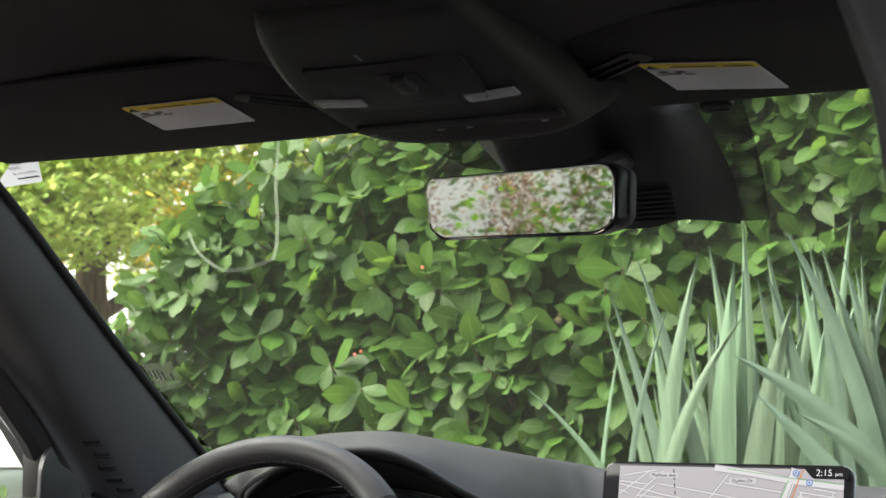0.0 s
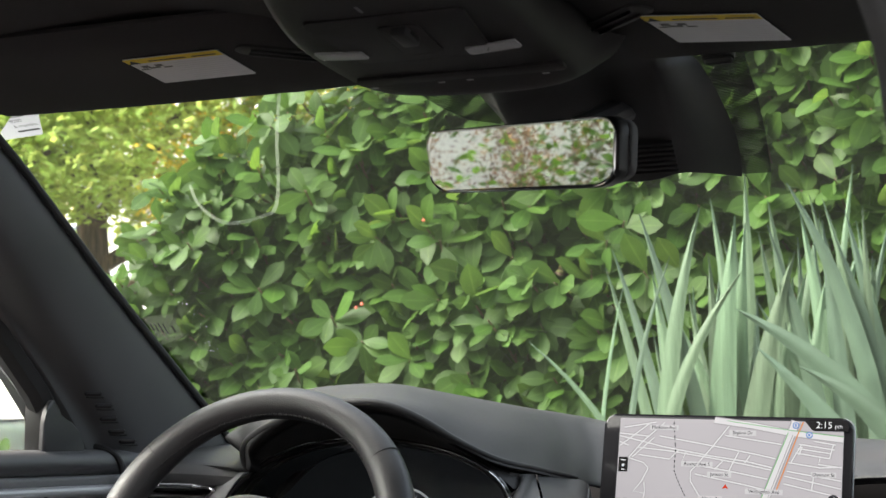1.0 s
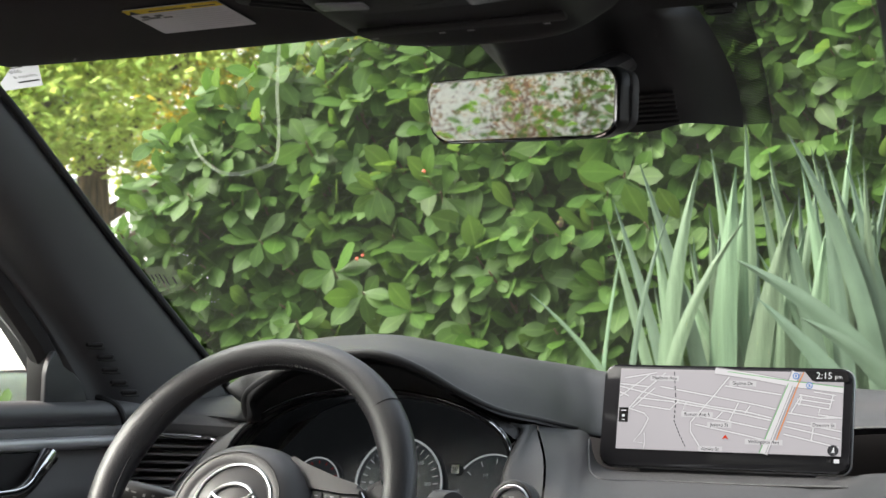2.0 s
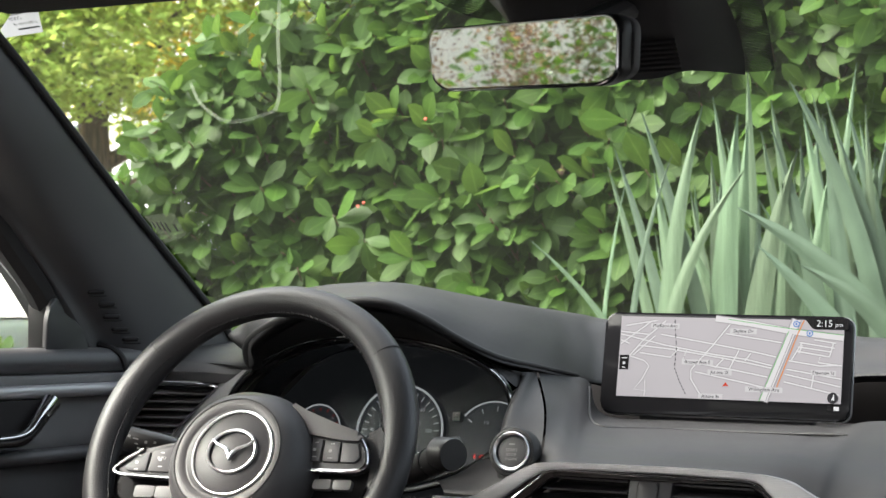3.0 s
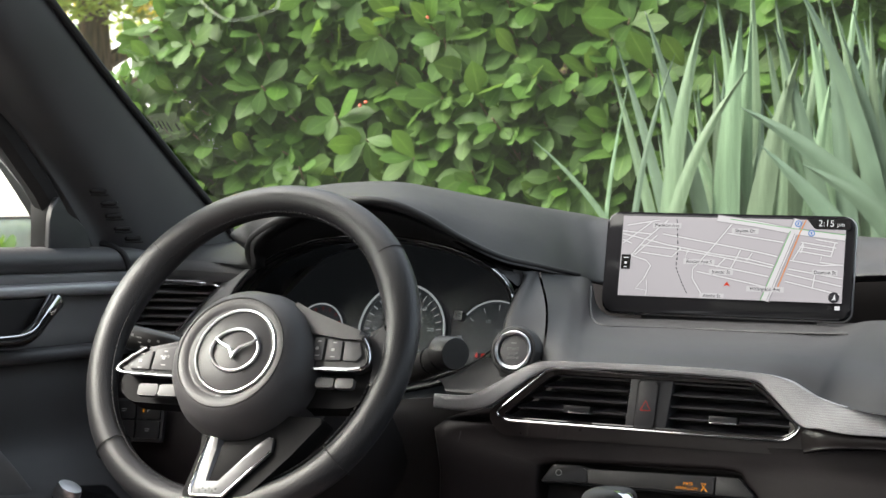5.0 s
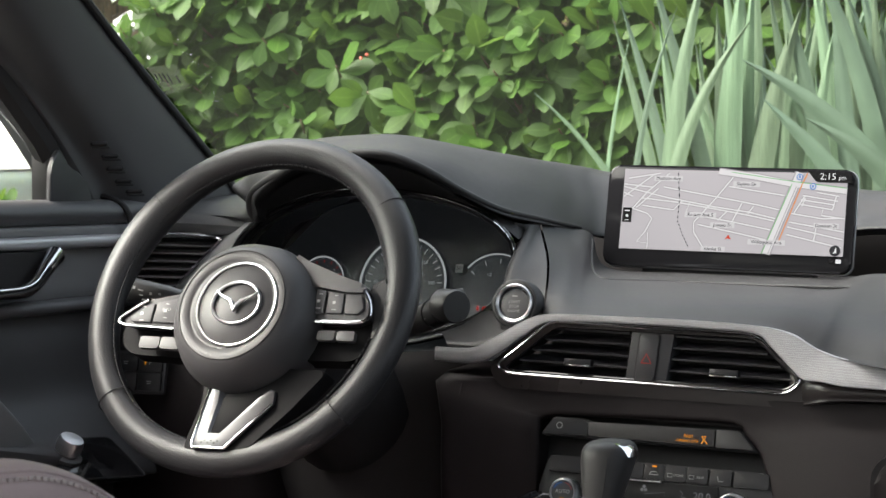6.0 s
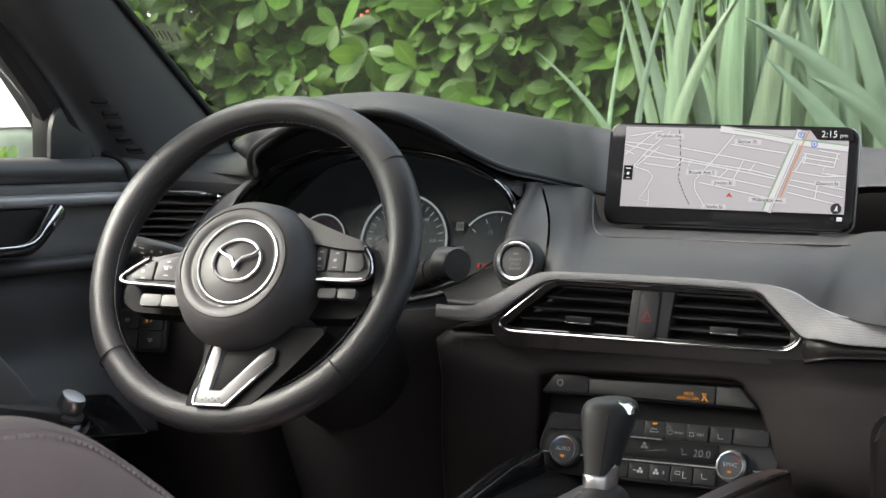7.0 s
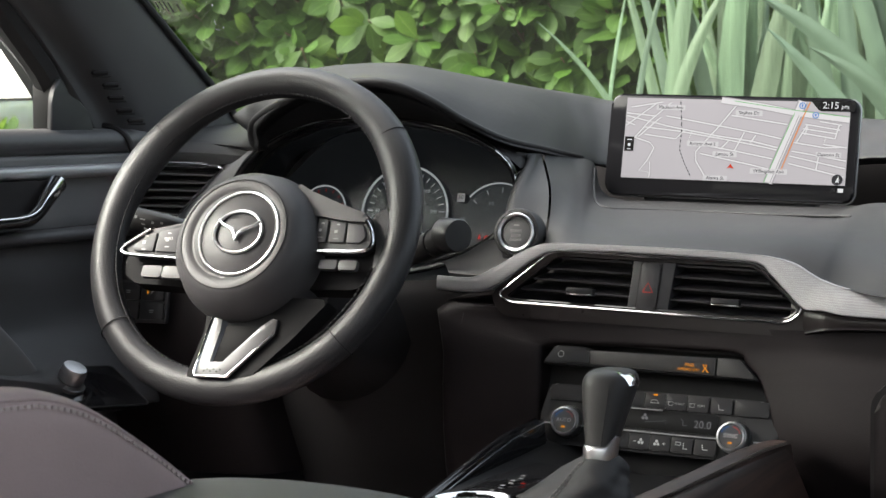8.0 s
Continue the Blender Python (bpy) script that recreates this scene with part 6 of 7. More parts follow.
    ob = part("pane", plate([(0.62, 1.10), (1.75, 1.10), (1.75, 1.16), (1.36, 1.44), (0.66, 1.44)], 0.003, axes((-0.76, 0, 0), (0, 1, 0), (1, 0, 0))), PANE, root, "clear side window")
    ob.visible_shadow = False
    # demister slots in the pillar foot
    for k, (x, y, z) in enumerate(((-0.710, 1.794, 1.163), (-0.709, 1.814, 1.149), (-0.714, 1.831, 1.134), (-0.715, 1.850, 1.119), (-0.712, 1.868, 1.107))):
        a, b = Vector((x, y, z)), Vector((x + 0.0145, y + 0.0155, z))
        up = Vector((0, -0.0025, 0.0045))
        part("slot", tube([a + up, a.lerp(b, 0.1) + up, a.lerp(b, 0.9) + up, b + up], [0.001, 0.0034, 0.0034, 0.001], 8, flat=0.8), DARK, root)
        part("slot_lip", tube([a, a.lerp(b, 0.5) + Vector((0.0008, 0, -0.0006)), b], 0.0011, 6), SATIN_BLACK, root)


def outer_vent():
    root = thing("side_vent", (-0.67, 1.94, 1.0), "black slatted side air vent with satin frame", "air vent")
    O = axes((-0.653, 1.900, 1.017), (1, 0, 0), (0.1, -1, 0.12))
    part("recess", plate([(-0.08, 0.042), (0.045, 0.042), (0.0, -0.045), (-0.08, -0.045)], 0.01, off(O, z=-0.02)), DARK, root)
    for k in range(7):
        y = 0.0310 - 0.0098 * k
        w = 0.121 - 0.0072 * k
        part("slat", box(off(O, -0.08 + w / 2, y, -0.006) @ pose(0, 0, 0, 18, 0, 0), w, 0.0024, 0.02, 0.001), SLAT, root)
    Q = off(O, z=0.014)
    edge = ((-0.085, 0.0370, 0.0430), (0.00, 0.0370, 0.0430), (0.038, 0.0360, 0.0430))
    part("frame", loft([[Q @ Vector((x, a, 0.002)) for x, a, b in edge], [Q @ Vector((x, (a + b) / 2, 0.005)) for x, a, b in edge], [Q @ Vector((x + (0.010 if x > 0.02 else 0), b, 0.0)) for x, a, b in edge]]), SILVER, root, "satin silver frame")
    line = spline([(-0.664, 1.872, 1.059), (-0.623, 1.872, 1.058), (-0.586, 1.872, 1.057), (-0.580, 1.872, 1.055), (-0.608, 1.872, 1.030), (-0.640, 1.872, 1.001)], 1)
    part("frame", tube(line, 0.0020, 8), BRIGHT, root, "thin bright silver frame line")
    # dash end piece behind the wheel
    d = thing("dash_side_panel", (-0.6, 1.92, 0.9), "dark grey dashboard side panel with slanted silver edge", "dash panel")
    sec = [[(-0.745, 1.925, 1.085), (-0.74, 1.918, 1.073), (-0.735, 1.92, 1.062)], [(-0.64, 1.90, 1.085), (-0.64, 1.89, 1.073), (-0.635, 1.895, 1.060)], [(-0.52, 1.86, 1.08), (-0.53, 1.855, 1.070), (-0.56, 1.87, 1.060)]]
    part("upper_edge", loft(skin(sec, 6, 3)), DOOR_TOP, d)
    # dark bar drawn for the shaded crease between door and dashboard
    part("gap_strip", tube(spline([(-0.735, 1.845, 1.106), (-0.716, 1.850, 1.101), (-0.704, 1.855, 1.090), (-0.698, 1.857, 1.070), (-0.696, 1.857, 1.045)], 4), 0.004, 8), DARK, d, "dark strip drawn for the shaded crease at the door")
    sec = [[(-0.587, 1.885, 1.058), (-0.557, 1.867, 1.066), (-0.526, 1.850, 1.080), (-0.510, 1.842, 1.083)], [(-0.616, 1.885, 1.030), (-0.585, 1.867, 1.044), (-0.556, 1.852, 1.055), (-0.536, 1.842, 1.058)],
           [(-0.649, 1.888, 1.002), (-0.615, 1.870, 1.018), (-0.581, 1.855, 1.031), (-0.548, 1.842, 1.038)], [(-0.681, 1.890, 0.973), (-0.650, 1.875, 0.988), (-0.612, 1.860, 1.003), (-0.571, 1.845, 1.020)]]
    part("slanted_panel", loft(skin(sec, 6, 4)), DOOR_PAD, d)
    part("lower_panel", loft(skin([[(-0.74, 1.93, 0.968), (-0.74, 1.86, 0.955), (-0.74, 1.82, 0.85), (-0.74, 1.83, 0.7)], [(-0.58, 1.865, 0.955), (-0.57, 1.83, 0.94), (-0.56, 1.80, 0.85), (-0.55, 1.82, 0.7)], [(-0.53, 1.88, 0.95), (-0.52, 1.87, 0.935), (-0.50, 1.86, 0.83), (-0.48, 1.88, 0.7)], [(-0.50, 2.1, 0.95), (-0.49, 2.1, 0.935), (-0.47, 2.1, 0.83), (-0.45, 2.1, 0.7)]], 5, 4)), BROWN, d, "dark brown knee panel")
    sp = axes((-0.644, 1.795, 0.9005), (1, 0.1, 0), (0, -1, 0.2)) @ Matrix.Scale(0.8, 4)
    s = thing("switch_block", (-0.638, 1.795, 0.86), "black block of four switches beside the steering column", "switches")
    part("frame", plate(round_rect(0.085, 0.062, 0.004), 0.008, off(sp, z=0.003), 0.002), PLASTIC, s)
    for i in range(2):
        for j in range(2):
            b = part("switch", plate(round_rect(0.037, 0.025, 0.002), 0.004, off(sp, -0.020 + 0.04 * i, 0.014 - 0.028 * j, 0.007), 0.001), SATIN_BLACK, s)
            part("symbol", bars([(0, 0.001, 0.008, 0.0012), (0, -0.002, 0.006, 0.0012)] if (i, j) != (1, 0) else [(-0.008, 0, 0.0016, 0.006)], off(sp, -0.020 + 0.04 * i, 0.014 - 0.028 * j, 0.0074)), WHITE_INK if (i, j) != (1, 0) else AMBER, b)
    text("P", 0.010, off(sp, 0.020, 0.014, 0.0079), WHITE_INK, s)


def console():
    root = thing("centre_console", (0.02, 1.4, 0.5), "dark centre console with wood inlay and gloss black top", "centre console")
    part("tunnel", loft(skin([[(-0.115, y, 0.42), (-0.11, y, 0.7), (-0.10, y, 0.785 + (y - 1.4) * 0.02), (0.0, y, 0.757), (0.135, y, 0.785), (0.15, y, 0.7), (0.155, y, 0.42)] for y in (0.6, 1.2, 1.5, 1.80)], 3, 3)), DEEP, root, sharp=40)
    # rails on both edges
    slope = ((1.15, 0.757), (1.38, 0.776), (1.457, 0.7864), (1.54, 0.7995), (1.62, 0.8110), (1.70, 0.8150))
    part("side_rail", loft(skin([[(-0.113, y, z - 0.03), (-0.112, y, z - 0.003), (-0.1075, y, z), (-0.1045, y, z - 0.0022), (-0.099, y, z - 0.003), (-0.096, y, z - 0.04)] for y, z in slope], 4, 4)), GLOSS_BLACK, root, "gloss black side rail")
    part("bright_edge", tube([(-0.0985, y, z - 0.0030) for y, z in slope], 0.0005, 6), SATIN, root, "satin edge line")
    slope = ((1.15, 0.838), (1.38, 0.828), (1.6, 0.820), (1.70, 0.812))
    part("side_rail", loft(skin([[(0.126, y, z - 0.03), (0.128, y, z - 0.004), (0.140, y, z), (0.152, y, z - 0.004), (0.154, y, z - 0.03)] for y, z in slope], 4, 4)), WOOD, root, "dark wood inlay")
    part("bright_edge", tube([(0.152, y, z - 0.001) for y, z in slope], 0.0020, 6), CHROME, root, "chrome edge line")
    sec = [[(0.150, y, 0.829 - (y - 1.33) * 0.055), (0.158, y, 0.822 - (y - 1.33) * 0.055), (0.170, y + 0.02, 0.78 - (y - 1.33) * 0.05), (0.174, y + 0.06, 0.72), (0.176, y + 0.06, 0.66)] for y in (1.12, 1.40, 1.675)]
    part("wood_side", loft(skin(sec, 4, 4)), WOOD, root, "dark open-grain wood side inlay")
    part("top_panel", plate(round_rect(0.20, 0.40, 0.03), 0.01, axes((0.018, 1.50, 0.768), (1, 0, 0), (0, 0, 1)), 0.003), DEEP, root, "black top panel")
    part("shift_plate", plate(round_rect(0.05, 0.24, 0.01), 0.01, axes((-0.062, 1.50, 0.786), (1, 0, 0), (0, 0, 1)), 0.002), GLOSS_BLACK, root, "gloss black shift plate")
    lm = axes((-0.060, 1.53, 0.7868), (1, 0, 0), (0, 0, 1))
    part("shift_marks", bars([(0.003 * (k % 2), -0.05 + 0.012 * k, 0.004, 0.004) for k in range(7)], lm), GREY_INK, root)
    part("shift_lamp", bars([(0.014, -0.012, 0.004, 0.004)], lm), RED, root)
    cup = axes((-0.043, 1.405, 0.790), (1, 0, 0), (0, 0, 1))
    part("cup_holder_ring", lathe([(0.033, 0.0), (0.037, 0.003), (0.039, 0.004), (0.041, 0.002), (0.041, -0.004)], cup, 40, cap=False), CHROME, root, "chrome cup holder ring")
    part("cup_holder", lathe([(0.033, 0.0), (0.032, -0.010), (0.030, -0.012)], cup, 32), DARK, root, "black cup holder")
    # brake pedal under the dashboard
    pedal = thing("brake_pedal", (-0.475, 1.99, 0.66), "black rubber brake pedal under the dashboard", "pedal")
    pm = axes((-0.475, 1.985, 0.686), (1, 0, -0.1), (0, -0.7, 0.7))
    part("pad", plate(round_rect(0.075, 0.040, 0.008), 0.012, pm, 0.003), MATT, pedal, "ribbed rubber pad")
    for k in range(3):
        part("rib", box(off(pm, 0, -0.012 + 0.012 * k, 0.001), 0.062, 0.003, 0.003, 0.001), MATT, pedal)
    part("arm", tube(spline([(-0.475, 2.0, 0.685), (-0.47, 2.06, 0.74), (-0.46, 2.10, 0.86)], 4), 0.008, 8), DARK, pedal)
    foot = thing("footwell_trim", (-0.48, 1.95, 0.66), "black moulded footwell edge below the dashboard", "footwell trim")
    lip = spline([(-0.60, 2.01, 0.775), (-0.575, 2.0, 0.755), (-0.539, 1.98, 0.729), (-0.487, 1.95, 0.709)], 5)
    part("edge", loft([[p + Vector((0, 0.03, 0.012)) for p in lip], lip, [p + Vector((0, 0.002, -0.004)) for p in lip], [p + Vector((0, 0.02, -0.07)) for p in lip]]), PLASTIC, foot)
    lip = spline([(-0.475, 1.945, 0.700), (-0.455, 1.93, 0.692), (-0.428, 1.92, 0.690), (-0.412, 1.92, 0.692), (-0.410, 1.92, 0.712), (-0.376, 1.92, 0.709), (-0.30, 1.92, 0.716)], 5)
    part("edge", loft([[p + Vector((0, 0.03, 0.012)) for p in lip], lip, [p + Vector((0, 0.002, -0.004)) for p in lip], [p + Vector((0, 0.02, -0.07)) for p in lip]]), PLASTIC, foot)
    # gear selector
    g = thing("gear_selector", (0.045, 1.46, 0.80), "black leather gear selector with chrome cap and gaiter", "gear lever")
    def turn_ring(y, z, wx, wy, lift=None, grow=1.0):
        ring = []
        for j in range(24):
            a = 2 * math.pi * j / 24
            c, s = math.cos(a), math.sin(a)
            zz = z + (lift * max(0.0, math.cos(a - 0.45)) ** 1.5 if lift else 0.0)
            ring.append((0.0465 + grow * wx * math.copysign(abs(c) ** 0.75, c), y + grow * wy * math.copysign(abs(s) ** 0.75, s) + (zz - z) * 0.2, zz))
        return ring
    shape = ((1.470, 0.8376, 0.0135, 0.0150), (1.474, 0.848, 0.0150, 0.0165), (1.480, 0.863, 0.0182, 0.0205), (1.487, 0.878, 0.0212, 0.0245), (1.491, 0.8882, 0.0224, 0.0265), (1.493, 0.8946, 0.0212, 0.0255), (1.494, 0.8988, 0.0165, 0.0205), (1.494, 0.9005, 0.0070, 0.0100))
    part("knob", loft(skin([turn_ring(*r) for r in shape], 2, 1), close_ring=True, caps=True), KNOB, g, "black leather knob", sharp=60)
    x = 0.008
    part("knob_seam", tube(spline([(0.0465 + x * 0.6, 1.4545, 0.839), (0.0465 + x * 0.8, 1.4595, 0.863), (0.0465 + x, 1.4625, 0.880), (0.0465 + x, 1.4645, 0.889)], 5), 0.0006, 5), DARK, g)
    part("knob_cap", loft(skin([[(0.0555, 1.478, 0.9000), (0.0615, 1.490, 0.8990), (0.0595, 1.506, 0.8985)], [(0.0635, 1.476, 0.8965), (0.0680, 1.490, 0.8955), (0.0645, 1.508, 0.8950)], [(0.0685, 1.478, 0.8890), (0.0707, 1.492, 0.8880), (0.0675, 1.510, 0.8880)]], 4, 4)), CHROME, g, "chrome cap inlay")
    part("collar", loft(skin([turn_ring(1.467, 0.8268, 0.0132, 0.0146), turn_ring(1.4685, 0.832, 0.0142, 0.0156), turn_ring(1.470, 0.8376, 0.0146, 0.0162, 0.014), turn_ring(1.470, 0.8386, 0.0130, 0.0146, 0.014)], 2, 1), close_ring=True), COLLAR, g, "satin silver collar with raised wedge")
    folds = ((0.829, 0.0465, 0.0140), (0.824, 0.0455, 0.0205), (0.818, 0.0435, 0.0262), (0.809, 0.0385, 0.0335), (0.799, 0.0325, 0.0415), (0.787, 0.0250, 0.0520), (0.765, 0.020, 0.060))

    def gaiter_at(a, z):
        zs = [f[0] for f in folds][::-1]
        cx, r = (float(np.interp(z, zs, [f[i] for f in folds][::-1])) for i in (1, 2))
        deep = min(1.0, (0.829 - z) / 0.012)
        w = 1 + deep * (0.06 * math.sin(3 * a + z * 160) + 0.045 * math.sin(5 * a - z * 210 + 1) + 0.02 * math.sin(9 * a + z * 500))
        return Vector((cx + r * w * math.cos(a), 1.470 - (0.829 - z) * 0.3 + r * w * 1.15 * math.sin(a), z + deep * 0.0016 * math.sin(4 * a + 1)))
    rings = [[gaiter_at(2 * math.pi * j / 48, 0.829 - 0.064 * k / 24) for j in range(48)] for k in range(25)]
    part("gaiter", loft(rings, close_ring=True), GAITER, g, "soft folded leather gaiter", sharp=60)
    for da in (0.0, 0.16):
        seam = [gaiter_at(radians(-126 + 26 * k / 9) + da * (1 - 0.5 * k / 9), 0.8275 - 0.040 * k / 9) + Vector((-0.0002, -0.0008, 0.0007)) for k in range(10)]
        part("gaiter_stitching", stitches(seam, 0.003, 0.0006), GREY_STITCH, g)
    seam = [gaiter_at(radians(-126 + 26 * k / 9) + 0.08 * (1 - 0.5 * k / 9), 0.8275 - 0.040 * k / 9) for k in range(10)]
    part("gaiter_seam", tube(seam, 0.0005, 5), DARK, g)
    # armrest
    a = thing("armrest", (0.0, 0.95, 0.8), "padded dark grey centre armrest lid", "armrest")
    sec = []
    for y, z, e in ((0.70, 0.835, 0), (0.74, 0.85, 0), (0.95, 0.858, 0), (1.10, 0.856, 0), (1.155, 0.847, 0), (1.17, 0.82, 0)):
        sec.append([(-0.165, y, z - 0.05), (-0.160, y, z - 0.010), (-0.14, y, z), (-0.06, y, z + 0.005), (0.03, y, z), (0.065, y, z - 0.016), (0.075, y, z - 0.05)])
    part("lid", loft(skin(sec, 4, 4)), mat("grey_armrest_vinyl", (0.045, 0.047, 0.044), 0.5, bump=0.3, bump_scale=700), a, "padded lid", sharp=60)
    part("bin", box(pose(0.0, 0.93, 0.71), 0.20, 0.44, 0.18, 0.02), PLASTIC, a)


def seat():
    root = thing("driver_seat", (-0.38, 1.0, 0.4), "brown leather driver's seat with pale stitching", "car seat")
    # inboard bolster: rounded body, its nose towards the wheel
    nose = [(0.74, 0.955), (0.82, 0.957), (0.899, 0.951), (0.934, 0.946), (0.978, 0.932), (1.030, 0.905), (1.083, 0.873), (1.119, 0.845), (1.138, 0.79), (1.14, 0.70)]
    sec = []
    for x, dy, dz in ((-0.120, -0.035, -0.055), (-0.1205, -0.012, -0.022), (-0.126, -0.004, -0.007), (-0.135, 0.0, 0.0), (-0.150, 0.0, 0.0), (-0.175, -0.004, -0.008), (-0.19, -0.025, -0.04), (-0.195, -0.08, -0.12)):
        sec.append([(x, y + dy * (i / 9 + 0.15), z + dz * (1.0 - 0.55 * i / 9)) for i, (y, z) in enumerate(nose)])
    part("bolster", loft(skin(sec, 4, 4)), SEAT, root, "brown leather side bolster", sharp=80)
    side = [[(-0.1195, y - 0.036 * (i / 9 + 0.15), z - 0.054 * (1 - 0.55 * i / 9)) for i, (y, z) in enumerate(nose)], [(-0.116, y * 0.96 + 0.02, z - 0.16) for y, z in nose], [(-0.12, y * 0.9 + 0.06, 0.60) for y, z in nose]]
    part("bolster_side", loft(skin(side, 4, 4)), SEAT, root, "brown leather bolster side", sharp=80)
    for dx, dy, dz, r in ((-0.1222, -0.007, -0.0125, 0.0016), (-0.1150, -0.08, -0.125, 0.0016)):
        pts = [(dx, y + dy * (i / 9 + 0.15), z + dz * (1.0 - 0.55 * i / 9) + 0.001) for i, (y, z) in enumerate(nose)]
        part("stitching", stitches(spline(pts, 5), 0.0042, r), PALE_STITCH, root, "pale thread stitching")
    pts = [(-0.1262, y - 0.0035 * (i / 9 + 0.15), z - 0.0065 * (1 - 0.55 * i / 9)) for i, (y, z) in enumerate(nose)]
    part("piping", tube(spline(pts, 4), 0.0012, 6), SEAT, root)
    # backrest
    sec = []
    for y, z, w in ((1.30, 0.74, 0.19), (1.22, 0.83, 0.2), (1.12, 0.91, 0.2), (0.98, 1.06, 0.19), (0.88, 1.20, 0.17), (0.845, 1.25, 0.15), (0.81, 1.26, 0.13)):
        sec.append([(-0.42 - w - 0.02, y - 0.16, z - 0.04), (-0.42 - w, y - 0.02, z), (-0.42 - w * 0.6, y - 0.01, z), (-0.42, y - 0.02, z), (-0.42 + w * 0.5, y - 0.03, z), (-0.42 + w * 0.8, y - 0.09, z), (-0.42 + w * 0.9, y - 0.2, z - 0.04)])
    part("backrest", loft(skin(sec, 4, 4)), SEAT, root, "brown leather backrest", sharp=70)
    part("back_shell", loft(skin([[(-0.62, 1.05, 0.62), (-0.42, 0.98, 0.62), (-0.22, 1.0, 0.62)], [(-0.62, 0.93, 0.95), (-0.42, 0.86, 0.95), (-0.24, 0.86, 0.95)], [(-0.58, 0.74, 1.22), (-0.42, 0.70, 1.23), (-0.29, 0.72, 1.22)]], 4, 4)), PLASTIC, root, "black seat back shell")
    sec = []
    for y, z in ((1.0, 0.56), (1.2, 0.58), (1.45, 0.595), (1.58, 0.585), (1.63, 0.56), (1.64, 0.50)):
        sec.append([(-0.66, y, z - 0.08), (-0.65, y, z + 0.03), (-0.6, y, z + 0.04), (-0.5, y, z + 0.005), (-0.4, y, z), (-0.3, y, z + 0.005), (-0.2, y, z + 0.04), (-0.15, y, z + 0.03), (-0.14, y, z - 0.08)])
    part("cushion", loft(skin(sec, 4, 4)), SEAT, root, "brown leather cushion", sharp=70)
    part("base", box(pose(-0.4, 1.30, 0.46), 0.46, 0.5, 0.14, 0.03), PLASTIC, root)
    part("headrest", box(pose(-0.42, 0.78, 1.35, 20, 0, 0), 0.26, 0.10, 0.15, 0.04, seg=4), SEAT, root, "brown leather headrest")
    for x in (-0.47, -0.37):
        part("headrest_post", tube([(x, 0.82, 1.22), (x, 0.79, 1.31)], 0.006, 8), CHROME, root)


def glass_marks():
    """Hooked reflection line, stickers and dried drops on the windscreen."""
    # pale bar drawn for a hooked reflection in the glass
    pts = [(-0.327, 1.579, 1.464), (-0.379, 1.664, 1.428), (-0.419, 1.737, 1.397), (-0.454, 1.792, 1.374), (-0.476, 1.807, 1.368), (-0.515, 1.818, 1.363), (-0.54, 1.814, 1.365), (-0.546, 1.778, 1.38), (-0.534, 1.739, 1.397)]
    solo("windscreen_streak", tube(spline(pts, 6), 0.0020, 6), GLASS_MARK, "pale hooked line drawn as a reflection in the windscreen", "scratch")
    s1 = [(-0.696, 1.609, 1.449), (-0.656, 1.579, 1.462), (-0.625, 1.583, 1.46), (-0.645, 1.618, 1.445), (-0.699, 1.622, 1.443)]
    root = thing("service_sticker", s1[2], "white service reminder sticker in the corner of the glass", "sticker")
    bm = bmesh.new()
    bm.faces.new([bm.verts.new(p) for p in s1])
    part("paper", bm, STICKER_PAPER, root)
    m = axes((-0.654, 1.596, 1.452), (Vector(s1[3]) - Vector(s1[4])), (0, -0.41, -0.98))
    text("6 months", 0.0085, off(m, 0.002, 0.0), BLACK_INK, root)
    text("8000", 0.0085, off(m, -0.004, 0.010), BLACK_INK, root)
    part("print", bars([(0.0, -0.009, 0.030, 0.003), (0.004, 0.018, 0.018, 0.0015)], m), BLACK_INK, root)
    s2 = [(-0.789, 2.025, 1.273), (-0.740, 2.020, 1.275), (-0.760, 2.082, 1.249), (-0.810, 2.104, 1.240)]
    r2 = thing("clear_label", s2[2], "translucent greenish label low on the windscreen", "sticker")
    bm = bmesh.new()
    bm.faces.new([bm.verts.new(p) for p in s2])
    part("film", bm, FILM, r2)
    m = axes((-0.773, 2.055, 1.2598), (Vector(s2[2]) - Vector(s2[1])), (0, -0.41, -0.98))
    part("print", bars([(0.0, 0.012, 0.022, 0.003), (0.002, 0.0, 0.03, 0.002), (0.0, -0.006, 0.03, 0.002), (0.0, -0.012, 0.026, 0.002), (0.0, -0.018, 0.02, 0.002)], m), BLACK_INK, r2)
    rng = random.Random(2)
    bm = bmesh.new()
    for p in [(-0.638, 1.654, 1.434), (-0.65, 1.687, 1.421), (-0.66, 1.727, 1.404), (-0.673, 1.763, 1.389), (-0.682, 1.8, 1.373), (-0.7, 1.837, 1.358), (-0.707, 1.973, 1.301), (-0.715, 2.005, 1.287), (-0.721, 2.035, 1.275), (-0.727, 2.066, 1.262), (-0.746, 2.113, 1.242), (-0.753, 2.138, 1.232)]:
        for _ in range(4):
            q = Vector(p) + Vector((rng.gauss(0, 0.003), rng.gauss(0, 0.006), rng.gauss(0, 0.0025)))
            bmesh.ops.create_icosphere(bm, subdivisions=1, radius=rng.uniform(0.0003, 0.0009), matrix=Matrix.Translation(q))
    solo("water_drops", bm, PAPER, "row of tiny pale dried drops on the glass", "drops", kind="stuff")


